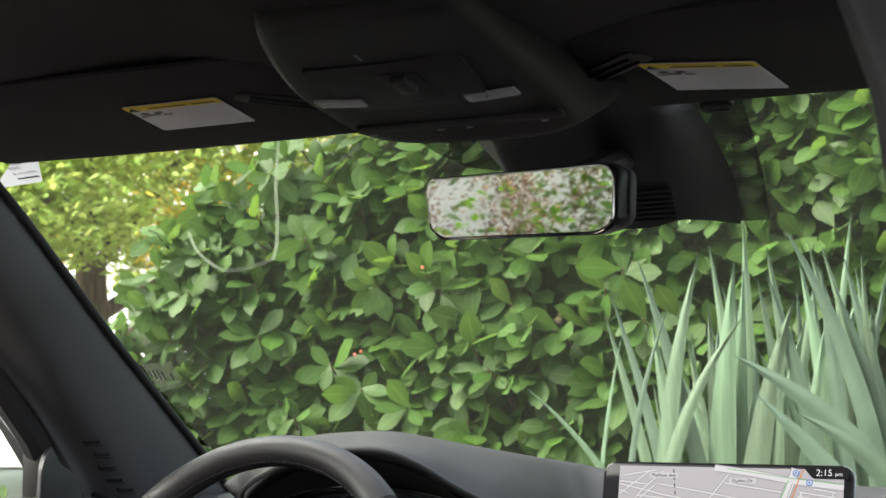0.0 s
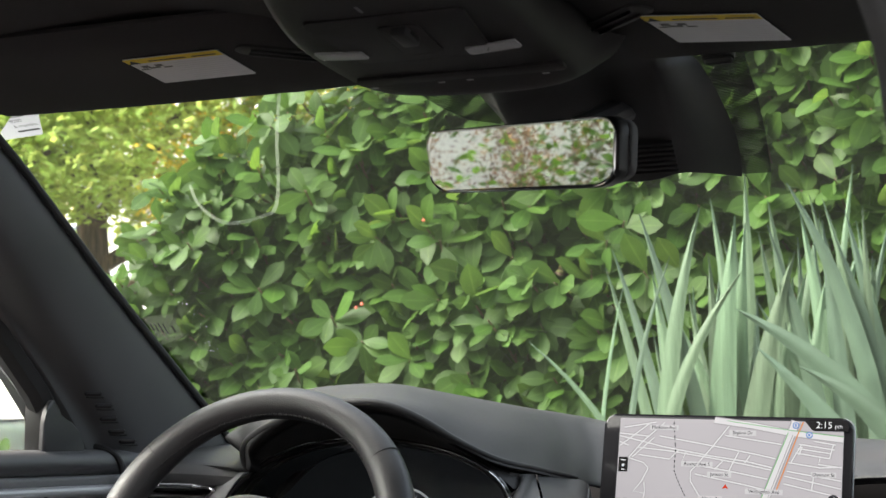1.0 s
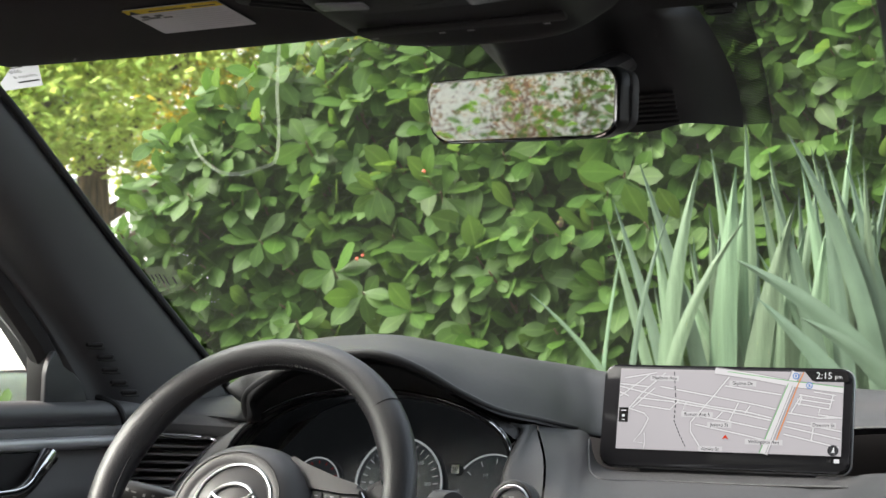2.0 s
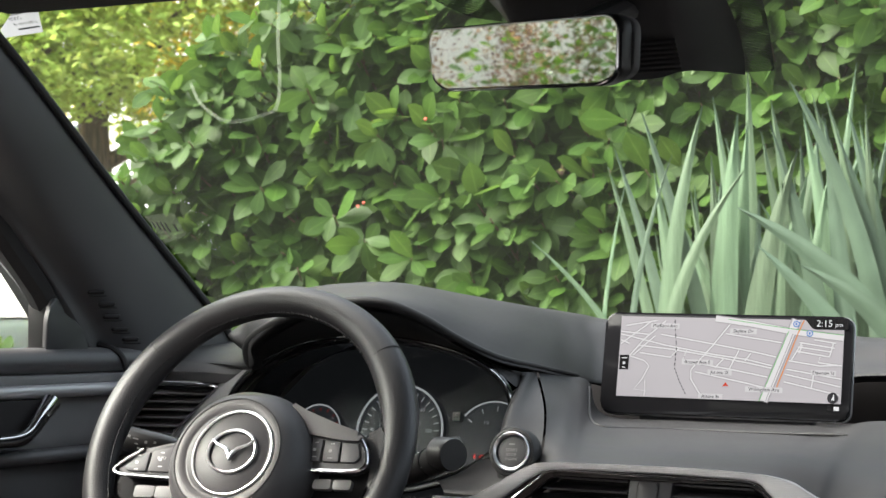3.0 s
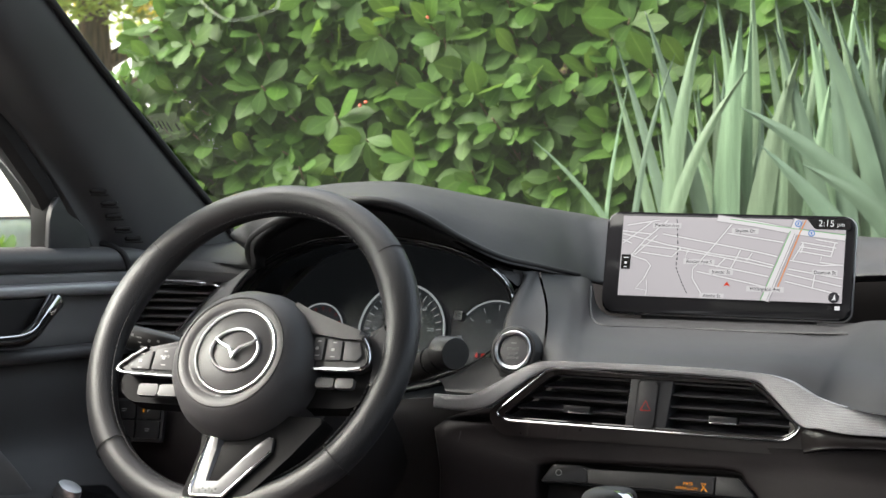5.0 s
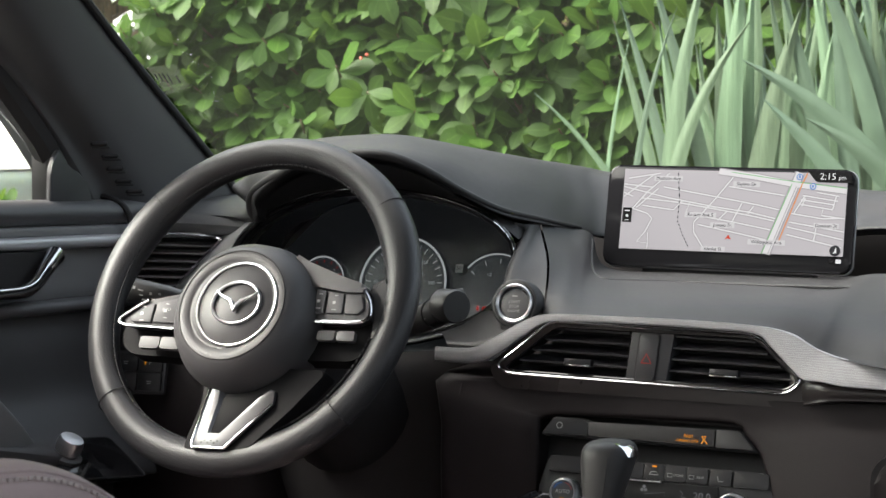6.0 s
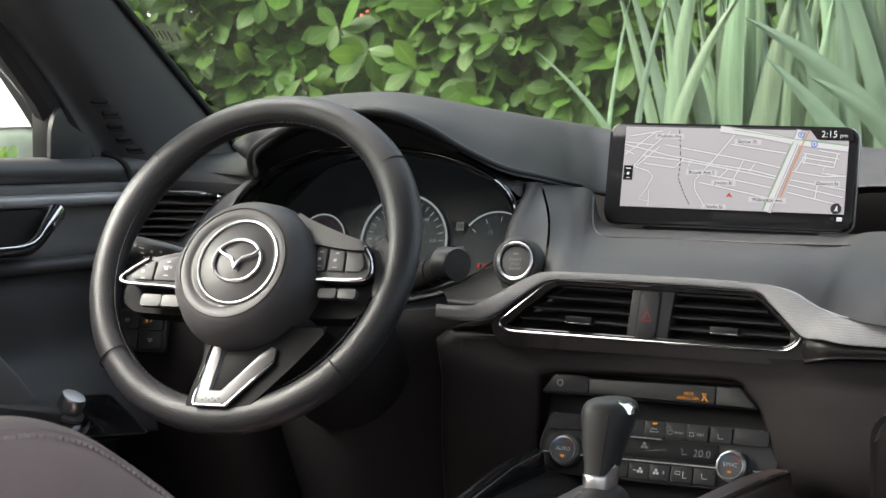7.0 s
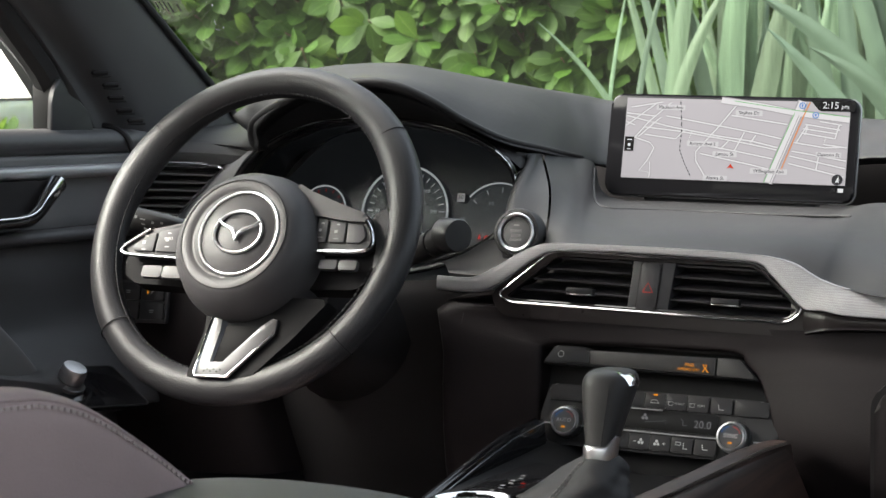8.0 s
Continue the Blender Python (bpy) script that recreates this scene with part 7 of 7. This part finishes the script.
def strap():
    root = thing("belt_strap", (0.41, 0.86, 1.45), "dark grey belt strap hanging from the roof near the passenger seat", "seat belt")
    sec = []
    for k in range(9):
        t = k / 8
        z = 1.40 - 0.20 * t
        x, y = float(np.interp(-z, (-1.40, -1.348, -1.297, -1.27, -1.247, -1.20), (0.378, 0.395, 0.411, 0.4137, 0.417, 0.424))), 0.86
        sec.append([(x, y, z), (x + 0.008, y - 0.006, z), (x + 0.017, y - 0.004, z), (x + 0.024, y + 0.004, z), (x + 0.03, y + 0.02, z)])
    bm = loft(skin(sec, 2, 3))
    part("webbing", bm, GREY, root)
    part("anchor", box(pose(0.41, 0.86, 1.425), 0.05, 0.04, 0.07, 0.01), PLASTIC, root)
    part("stay", tube([(0.4185, 0.87, 1.30), (0.421, 0.875, 1.25), (0.424, 0.88, 1.20)], 0.004, 6), PLASTIC, root)


mirror()
glass_marks()
strap()
visors()
overhead()
door()
outer_vent()
console()
seat()


# ---- outside ----
def leaf_mesh(L, Wd, curl, fold, wave=0.0, nseg=6):
    """Pointed oval leaf along +y with a sunken midrib; 2 cells across."""
    vs, fs, uv = [], [], []
    for i in range(nseg + 1):
        t = i / nseg
        w = Wd / 2 * (math.sin(math.pi * t ** 1.5) ** 0.85 if 0 < t < 1 else 0.03)
        y = L * t
        z = -curl * L * t * t
        wv = wave * L * math.sin(t * 9)
        vs += [(-w, y, z + fold * w + wv), (0, y, z), (w, y, z + fold * w - wv)]
        uv += [(0, t), (0.5, t), (1, t)]
    for i in range(nseg):
        a = i * 3
        fs += [(a, a + 1, a + 4, a + 3), (a + 1, a + 2, a + 5, a + 4)]
    return vs, fs, uv


def put_uv(me, uv):
    idx = np.empty(len(me.loops), dtype=np.int64)
    me.loops.foreach_get("vertex_index", idx)
    me.uv_layers.new(name="leaf").data.foreach_set("uv", np.array(uv, dtype=np.float32)[idx].ravel())


def leaf_frame(p, d, up, roll=0.0):
    d = d.normalized()
    up = (up - d * up.dot(d))
    if up.length < 1e-4:
        up = d.orthogonal()
    up.normalize()
    x = d.cross(up)
    m = Matrix((x, d, up)).transposed().to_4x4()
    m.translation = p
    return m @ pose(0, 0, 0, 0, roll, 0)


def big_mesh(name, items, shapes, material):
    """Many copies of small shapes joined into one mesh."""
    V, Fc, U, base = [], [], [], 0
    for k, m in items:
        vs, fs, uv = shapes[k]
        U += uv
        arr = np.array(vs) @ np.array(m.to_3x3()).T + np.array(m.translation)
        V.append(arr)
        Fc += [tuple(i + base for i in f) for f in fs]
        base += len(vs)
    me = bpy.data.meshes.new(name)
    me.from_pydata(np.concatenate(V).tolist(), [], Fc)
    put_uv(me, U)
    me.materials.append(material)
    me.shade_smooth()
    return me


LEAVES = [leaf_mesh(0.098, 0.048, 0.12, 0.07), leaf_mesh(0.092, 0.045, 0.20, 0.12, 0.012), leaf_mesh(0.106, 0.049, 0.05, 0.06), leaf_mesh(0.086, 0.044, 0.26, 0.10), leaf_mesh(0.098, 0.048, -0.04, 0.05, 0.01)]


def hedge_height(x):
    """Top of the hedge: a rounded shoulder at its open end."""
    return float(np.interp(x, (-2.55, -2.42, -2.30, -2.20, -2.10, -1.95, -1.6, -1.2), (1.1, 1.40, 1.52, 1.62, 1.85, 1.98, 2.15, 2.5)))


def hedge():
    rng = random.Random(11)
    root = thing("hedge", (-0.6, 4.6, 0.5), "dense green laurel-like hedge with glossy pointed oval leaves", "hedge")
    near, rest, young = [], [], []
    twigs = bmesh.new()
    tips = []
    for layer, (depth, count) in enumerate(((0.0, 1900), (0.10, 1700), (0.22, 1400), (0.45, 1200), (0.75, 1100))):
        for _ in range(count):
            x = rng.uniform(-2.65 + 0.03 * layer, 1.6)
            top = hedge_height(x) - 0.05 * layer
            z = rng.uniform(0.55, top)
            if x < -2.2 and z > top - 0.05:
                continue
            side = max(0.0, (-2.1 - x)) ** 2 * 0.5
            y = 4.12 + depth + side + 0.16 * noise.noise((x * 1.7, z * 1.7, 3.1)) + rng.uniform(-0.06, 0.06) + max(0, z - 1.7) * 0.12
            tips.append((x, y, z, layer))
    fronts = [(-1.207, 4.05, 1.427), (-1.516, 4.05, 1.349), (-1.041, 4.05, 1.378), (-1.229, 4.05, 1.267), (-1.704, 4.05, 1.283), (-1.479, 4.05, 1.606), (-1.678, 4.05, 1.732), (-1.959, 4.05, 1.69), (-1.602, 4.05, 1.413), (-1.303, 4.05, 1.588), (-0.83, 4.05, 1.613), (-0.783, 4.05, 1.494), (-1.813, 4.05, 1.489), (-2.033, 4.05, 1.598), (-1.385, 4.05, 1.299)]
    tips += [(x, y, z, -1) for x, y, z in fronts]
    for x, y, z, layer in tips:
        out = Vector((rng.uniform(-0.6, 0.6), -1.0, rng.uniform(-0.1, 0.8))).normalized()
        p = Vector((x, y, z))
        root_p = p - out * rng.uniform(0.10, 0.2) + Vector((0, 0.05, -0.06))
        tube([root_p, root_p.lerp(p, 0.5) + Vector((0, 0, -0.01)), p], [0.0035, 0.003, 0.002], 5, bm=twigs)
        n = rng.choice((5, 6, 7, 8)) if layer >= 0 else 7
        if layer < 0:
            out = Vector((rng.uniform(0.0, 0.5), -1.0, rng.uniform(0.1, 0.4))).normalized()
        start = rng.uniform(0, 6.28)
        e1 = out.orthogonal().normalized()
        e2 = out.cross(e1)
        for i in range(n):
            a = start + i * 2.4
            spread = (rng.uniform(0.55, 1.5) if i > 1 else rng.uniform(0.3, 0.7)) if layer >= 0 else rng.uniform(0.7, 1.5)
            d = out * math.cos(spread) + (e1 * math.cos(a) + e2 * math.sin(a)) * math.sin(spread)
            d.z -= 0.30 + 0.3 * rng.random()
            up = out * 1.2 + Vector((0.1, -0.75, 0.55)) + Vector((rng.uniform(-0.35, 0.35), rng.uniform(-0.35, 0.35), 0))
            m = leaf_frame(p - out * rng.uniform(0, 0.055), d, up, rng.uniform(-35, 35)) @ Matrix.Scale(rng.uniform(0.75, 1.22), 4)
            k = rng.randrange(5)
            if rng.random() < 0.2:
                young.append((k, m))
            elif layer <= 0 and len(near) < 300 and -2.2 < x < 0.2 and 1.05 < z < 2.1:
                near.append((k, m))
            else:
                rest.append((k, m))
    part("twig_tangle", twigs, TWIG, root, "thin brown twigs")
    base = BASE[root.name]
    for nm, items, material, lab in (("foliage", rest, LEAF, "mid-green leaf mass"), ("young_foliage", young, LEAF_NEW, "lighter young leaves")):
        me = big_mesh(nm, items, LEAVES, material)
        ob = new(nm, me)
        ob.parent, ob.location = root, -base
        tagged(ob, lab, "", "", "stuff")
    meshes = []
    for vs, fs, uv in LEAVES:
        me = bpy.data.meshes.new("leaf")
        me.from_pydata(vs, [], fs)
        put_uv(me, uv)
        me.materials.append(LEAF)
        me.shade_smooth()
        meshes.append(me)
    for k, m in near:
        ob = new("leaf", meshes[k])
        ob.parent = root
        mm = m.copy()
        mm.translation = mm.translation - base
        ob.matrix_local = mm
    # stems inside
    for i in range(26):
        x = -2.3 + 0.16 * i + rng.uniform(-0.05, 0.05)
        top = hedge_height(x) - 0.25
        pts = [(x, 4.75, 0.45)]
        for k in range(1, 6):
            pts.append((x + rng.uniform(-0.08, 0.08), 4.7 + rng.uniform(-0.12, 0.1), 0.45 + (top - 0.45) * k / 5))
        part("stem", tube(spline(pts, 3), [0.016 - 0.0008 * j for j in range(16)], 6), BARK, root, "")
    # a few small red berries
    for x, z in ((-1.323, 1.634), (-1.506, 1.428), (-1.49, 1.436)):
        bm = bmesh.new()
        bmesh.ops.create_icosphere(bm, subdivisions=1, radius=0.0045, matrix=Matrix.Translation((x, 4.0, z)))
        part("berry", bm, mat("red_berry", (0.6, 0.12, 0.06), 0.4), root, "red berry")


def sword(base_p, via, tip, width):
    """Sword-shaped leaf through three points, tapering to its tip."""
    a, b, c = Vector(base_p), Vector(via), Vector(tip)
    f = (b - a).length / ((b - a).length + (c - b).length)
    k = (b - a * (1 - f) ** 2 - c * f * f) / (2 * f * (1 - f))
    rows, n = [], 16
    for i in range(n + 1):
        t = i / n
        p = a * (1 - t) ** 2 + k * 2 * t * (1 - t) + c * t * t
        d = ((k - a) * (1 - t) + (c - k) * t).normalized()
        ax = d.cross(Vector((0.25, 1, 0))).normalized()
        w = width / 2 * min(1.0, 0.75 + 0.5 * t) * (1 - max(0.0, t - 0.55) ** 1.9 / 0.45 ** 1.9) + 0.0006
        crease = Vector((0, -0.13 * width, 0))
        rows.append([p - ax * w, p - ax * w * 0.5 + crease * 0.3, p + crease, p + ax * w * 0.5 + crease * 0.3, p + ax * w])
    return loft(rows)


def irises():
    rng = random.Random(5)
    root = thing("iris_clump", (-0.1, 3.95, 0.55), "clump of grey-green sword-shaped iris leaves", "iris plant")
    # fans: blades of one plant spread from one foot
    for i in range(30):
        fx = -0.57 + 1.16 * ((i * 0.618) % 1.0)
        fy = rng.uniform(3.74, 4.0)
        n = rng.choice((5, 6, 7))
        lean = rng.uniform(-0.10, 0.12) + max(0.0, fx + 0.3) * rng.uniform(-0.35, 0.1)
        for k in range(n):
            u = (k - (n - 1) / 2) / n
            h = rng.uniform(0.82, 1.14) - abs(u) * 0.16 - max(0.0, -0.48 - fx) * 0.5
            x0 = fx + u * 0.10
            x2 = fx + u * rng.uniform(0.34, 0.62) + lean + rng.uniform(-0.03, 0.03)
            x1 = x0 * 0.6 + x2 * 0.4 + rng.uniform(-0.012, 0.012)
            y2 = fy + rng.uniform(-0.06, 0.04)
            part("blade", sword((x0, fy, 0.56), (x1, fy * 0.5 + y2 * 0.5, 0.56 + h * 0.55), (x2, y2, 0.56 + h), rng.uniform(0.026, 0.046)), IRIS_BLUE if rng.random() < 0.3 else IRIS, root, sharp=80)
    # front blades, upright and bent over
    for foot, via, tip, y, w, dark in ((-0.58, (-0.61, 1.30), (-0.54, 1.59), 3.72, 0.046, 0), (-0.56, (-0.54, 1.31), (-0.44, 1.45), 3.68, 0.036, 0), (-0.50, (-0.50, 1.33), (-0.47, 1.57), 3.74, 0.066, 0), (-0.47, (-0.48, 1.34), (-0.46, 1.56), 3.78, 0.050, 0),
                                       (-0.45, (-0.40, 1.31), (-0.34, 1.49), 3.72, 0.060, 0), (-0.20, (-0.23, 1.35), (-0.35, 1.63), 3.70, 0.044, 1), (-0.17, (-0.20, 1.32), (-0.26, 1.52), 3.72, 0.042, 1), (-0.26, (-0.30, 1.42), (-0.34, 1.62), 3.85, 0.036, 0),
                                       (-0.77, (-0.76, 1.28), (-0.72, 1.44), 3.75, 0.011, 0), (-0.66, (-0.66, 1.33), (-0.60, 1.49), 3.70, 0.016, 1), (-0.62, (-0.83, 1.21), (-0.94, 1.32), 3.75, 0.018, 0)):
        part("blade", sword((foot, y, 0.56), (via[0], y, via[1]), (tip[0], y - 0.02, tip[1]), w), IRIS_BLUE if dark else IRIS, root, "", sharp=80)
    for foot, via, tip, y, w in ((0.02, (-0.26, 1.25), (-0.44, 1.37), 3.60, 0.048), (-0.02, (-0.28, 1.18), (-0.39, 1.29), 3.58, 0.044), (0.05, (-0.20, 1.19), (-0.30, 1.25), 3.56, 0.046)):
        part("blade", sword((foot, y, 0.80), (via[0], y, via[1]), (tip[0], y, tip[1]), w), IRIS_BLUE, root, "dull blue-green bent blade", sharp=80)


def tree(x, y, h, r, seed, count, z0, material, gold):
    rng = random.Random(seed)
    root = thing("tree", (x, y, 0), "broad tree with light yellow-green autumn foliage", "tree", group="trees by the car park")
    trunk = spline([(x, y, 0), (x + 0.05, y, h * 0.25), (x - 0.05, y + 0.05, h * 0.5), (x, y, h * 0.85)], 5)
    part("trunk", tube(trunk, [0.16 - 0.008 * k for k in range(len(trunk))], 10), BARK, root, "grey-brown trunk")
    ends = []
    for i in range(16):
        s = Vector(trunk[rng.randrange(4, len(trunk) - 1)])
        a = rng.uniform(0, 6.28)
        e = s + Vector((math.cos(a) * r * rng.uniform(0.5, 0.95), math.sin(a) * r * rng.uniform(0.5, 0.95), rng.uniform(-0.3, 1.2)))
        mid = s.lerp(e, 0.5) + Vector((0, 0, 0.25))
        pts = spline([s, mid, e], 4)
        part("limb", tube(pts, [0.05 - 0.005 * k for k in range(len(pts))], 6), BARK, root)
        ends += [mid, e, mid.lerp(e, 0.5)]
    shapes = [([(-0.014, 0, 0), (0, 0.012, 0.004), (0.014, 0.002, 0), (0.002, -0.018, 0.0), (0, 0.034, -0.005)], [(0, 3, 1), (3, 2, 1), (0, 1, 4), (1, 2, 4)], [(0, 0), (0.3, 0.5), (1, 0), (0.3, 0), (0.3, 1)])]
    green, golds = [], []
    for i in range(count):
        c = rng.choice(ends)
        v = Vector((rng.gauss(0, 1), rng.gauss(0, 1), rng.gauss(0, 1)))
        cl = Vector((round(v.x * 2.2) / 2.2, round(v.y * 2.2) / 2.2, round(v.z * 2.6) / 2.6)) * 0.42
        p = c + cl + Vector((rng.gauss(0, 0.13), rng.gauss(0, 0.13), rng.gauss(0, 0.09)))
        if p.z < z0:
            continue
        m = Matrix.Translation(p) @ Euler((rng.uniform(-1.0, 1.0), rng.uniform(-1.0, 1.0), rng.uniform(0, 6.28))).to_matrix().to_4x4() @ Matrix.Scale(rng.uniform(0.9, 1.5), 4)
        (golds if noise.noise(p * 0.9) > gold else green).append((0, m))
    for nm, items, material in (("crown", green, material), ("golden_crown", golds, TREE_GOLD)):
        if items:
            ob = new(nm, big_mesh(nm, items, shapes, material))
            ob.parent, ob.location = root, -BASE[root.name]
            tagged(ob, "small light leaves in open sprays", "", "", "stuff")


def building():
    root = thing("white_building", (-16, 17, 0), "white rendered building with tall dark posts", "building")
    m = axes((-15.0, 15.0, 2.6), (1, 0.08, 0), (0.08, -1, 0))
    part("wall", box(m, 16.0, 5.2, 0.4, 0.02), WHITE_WALL, root, "white rendered wall")
    part("roof", box(off(m, 0, 2.75, -1.8), 16.6, 0.25, 4.6, 0.02), CONCRETE, root, "pale flat roof")
    for k in range(7):
        w = part("window", box(off(m, -6.3 + 2.1 * k, -0.2, 0.19), 1.1, 1.6, 0.1, 0.02), CAR_GLASS, root, "dark window") if k % 2 else None
    for k in range(6):
        part("post", tube([off(m, -6 + 2.3 * k, -2.6, 1.4).translation, off(m, -6 + 2.3 * k, 2.0, 1.4).translation], 0.035, 8), mat("grey_post", (0.25, 0.25, 0.25), 0.5), root, "thin grey post")
    # low pale retaining wall beyond the hedge
    solo("low_wall", box(axes((-8.6, 13.6, 1.1), (1, 0.05, 0), (0.05, -1, 0)), 7.0, 1.6, 0.25, 0.02), WHITE_WALL, "pale concrete retaining wall", "wall")


def parked_car():
    root = thing("parked_car", (-11.0, 11.0, 0), "low red coupe parked across the car park", "car")
    m = axes((-8.1, 11.4, 0), (0.8, 0.6, 0), (0, 0, 1)) @ Matrix.Diagonal((1, 1, 0.83, 1))
    body = []
    for x, zt, w in ((-2.05, 0.62, 0.70), (-1.9, 0.88, 0.82), (-1.2, 0.95, 0.87), (0.0, 0.96, 0.88), (1.0, 0.95, 0.87), (1.8, 0.90, 0.80), (2.05, 0.65, 0.7)):
        body.append([m @ Vector((x, y, z)) for y, z in ((-w, 0.25), (-w * 1.02, 0.55), (-w * 0.96, zt), (0, zt + 0.03), (w * 0.96, zt), (w * 1.02, 0.55), (w, 0.25))])
    part("body", loft(skin(body, 4, 3)), RED_PAINT, root, "red body", sharp=50)
    cab = []
    for x, z, w in ((-1.55, 0.95, 0.74), (-1.0, 1.30, 0.66), (-0.5, 1.44, 0.62), (0.3, 1.45, 0.62), (0.75, 1.33, 0.64), (1.35, 0.97, 0.72)):
        cab.append([m @ Vector((x, y, zz)) for y, zz in ((-w, 0.93), (-w, 0.5 * (0.93 + z)), (-w * 0.9, z), (0, z + 0.02), (w * 0.9, z), (w, 0.5 * (0.93 + z)), (w, 0.93))])
    # pale reflection put into the window colour
    part("glasshouse", loft(skin(cab, 4, 3)), mat("sky_toned_car_glass", (0.35, 0.4, 0.42), 0.1), root, "windows coloured with a pale reflection", sharp=50)
    part("roof", loft(skin([[m @ Vector((x, y, z)) for y in (-0.56, 0, 0.56)] for x, z in ((-0.85, 1.40), (-0.4, 1.475), (0.3, 1.478), (0.65, 1.41))], 3, 3)), RED_PAINT, root, "red roof")
    for x in (-1.25, 1.25):
        for y in (-0.82, 0.82):
            wm = off(m, x, y, 0.31) @ pose(0, 0, 0, 90, 0, 0)
            w = part("wheel", lathe([(0.20, -0.1), (0.31, -0.1), (0.32, 0.0), (0.31, 0.1), (0.20, 0.1)], wm, 24), RUBBER, root)
            part("rim", lathe([(0.19, -0.11), (0.2, 0.0), (0.19, 0.11)], wm, 20), SATIN, w)


def side_shrubs():
    """Planting beside the driver's side, seen in the mirror."""
    rng = random.Random(8)
    f = thing("fence", (-5.0, -0.3, 0), "pale weathered board fence beside the car", "fence")
    for k in range(34):
        part("board", box(pose(-5.0 + 0.01 * (k % 3), -3.4 + 0.2 * k, 1.25), 0.03, 0.1985, 2.5 + 0.03 * (k % 4), 0.004), FENCE_PAINT, f)
    for z in (0.5, 1.9):
        part("rail", box(pose(-5.06, -0.1, z), 0.05, 6.9, 0.09, 0.005), CONCRETE, f)
    root = thing("side_shrub", (-3.6, 0.0, 0), "open russet and green shrub with bare stems", "shrub")
    greens, reds = [], []
    st = bmesh.new()
    for i in range(120):
        x, y = rng.uniform(-4.5, -3.0), rng.uniform(-2.6, 2.4)
        h = rng.uniform(1.1, 1.75)
        leafy_end = y - (x + 3.2) * 0.58 < -0.30
        if leafy_end:
            h += 0.25
        pts = spline([(x, y, 0), (x + rng.uniform(-0.2, 0.2), y + rng.uniform(-0.2, 0.2), h * 0.5), (x + rng.uniform(-0.35, 0.35), y + rng.uniform(-0.35, 0.35), h)], 4)
        tube(pts, [0.004 - 0.0003 * k for k in range(9)], 5, bm=st)
        for p in pts[3:]:
            # flower panicles: many small russet bits; broad leaves among them
            for _ in range(130):
                q = p + Vector((rng.gauss(0, 0.055), rng.gauss(0, 0.055), rng.gauss(0, 0.05)))
                m = Matrix.Translation(q) @ Euler((rng.uniform(-1, 1), rng.uniform(-1, 1), rng.uniform(0, 6.28))).to_matrix().to_4x4() @ Matrix.Scale(rng.uniform(0.10, 0.22), 4)
                reds.append((rng.randrange(5), m))
            for _ in range(46 if leafy_end else 3):
                q = p + Vector((rng.gauss(0, 0.13), rng.gauss(0, 0.13), rng.gauss(0, 0.12)))
                m = Matrix.Translation(q) @ Euler((rng.uniform(-0.9, 0.9), rng.uniform(-0.9, 0.9), rng.uniform(0, 6.28))).to_matrix().to_4x4() @ Matrix.Scale(rng.uniform(0.25, 0.6), 4)
                greens.append((rng.randrange(5), m))
    part("stems", st, TWIG, root, "brown bare stems")
    for nm, items, material in (("green_leaves", greens, LEAF_NEW), ("russet_leaves", reds, RUST)):
        ob = new(nm, big_mesh(nm, items, LEAVES, material))
        ob.parent, ob.location = root, -BASE[root.name]
        tagged(ob, "loose leaves", "", "", "stuff")


def low_plants():
    """Green perennials beside the driver's window."""
    rng = random.Random(21)
    root = thing("low_plant", (-4.75, 6.7, 0), "low green bedding plant by the car park", "plant")
    items = []
    for i in range(900):
        a, r = rng.uniform(0, 6.28), rng.uniform(0, 0.7)
        p = Vector((-4.75 + math.cos(a) * r, 6.7 + math.sin(a) * r, rng.uniform(0.2, 1.03)))
        d = Vector((rng.uniform(-1, 1), rng.uniform(-1, 1), rng.uniform(0.2, 1.2)))
        items.append((rng.randrange(5), leaf_frame(p, d, Vector((0, -0.5, 1))) @ Matrix.Scale(rng.uniform(0.7, 1.3), 4)))
    ob = new("leaf_tuft", big_mesh("leaf_tuft", items, LEAVES, LEAF_NEW))
    ob.parent, ob.location = root, -BASE[root.name]
    tagged(ob, "bright green leaves", "", "", "stuff")
    part("stalks", tube([(-4.75, 6.7, 0), (-4.75, 6.72, 0.5), (-4.73, 6.7, 0.8)], 0.03, 6), TWIG, root)


building()
parked_car()
side_shrubs()
low_plants()
tree(-5.6, 8.6, 5.2, 2.3, 3, 110000, 2.28, TREE_LEAF, 0.16)
tree(-9.6, 9.6, 6.0, 2.6, 4, 30000, 2.4, TREE_LEAF, 0.3)
tree(-4.3, 12.5, 6.5, 2.8, 9, 30000, 2.0, TREE_LEAF, 0.35)
hedge()
irises()
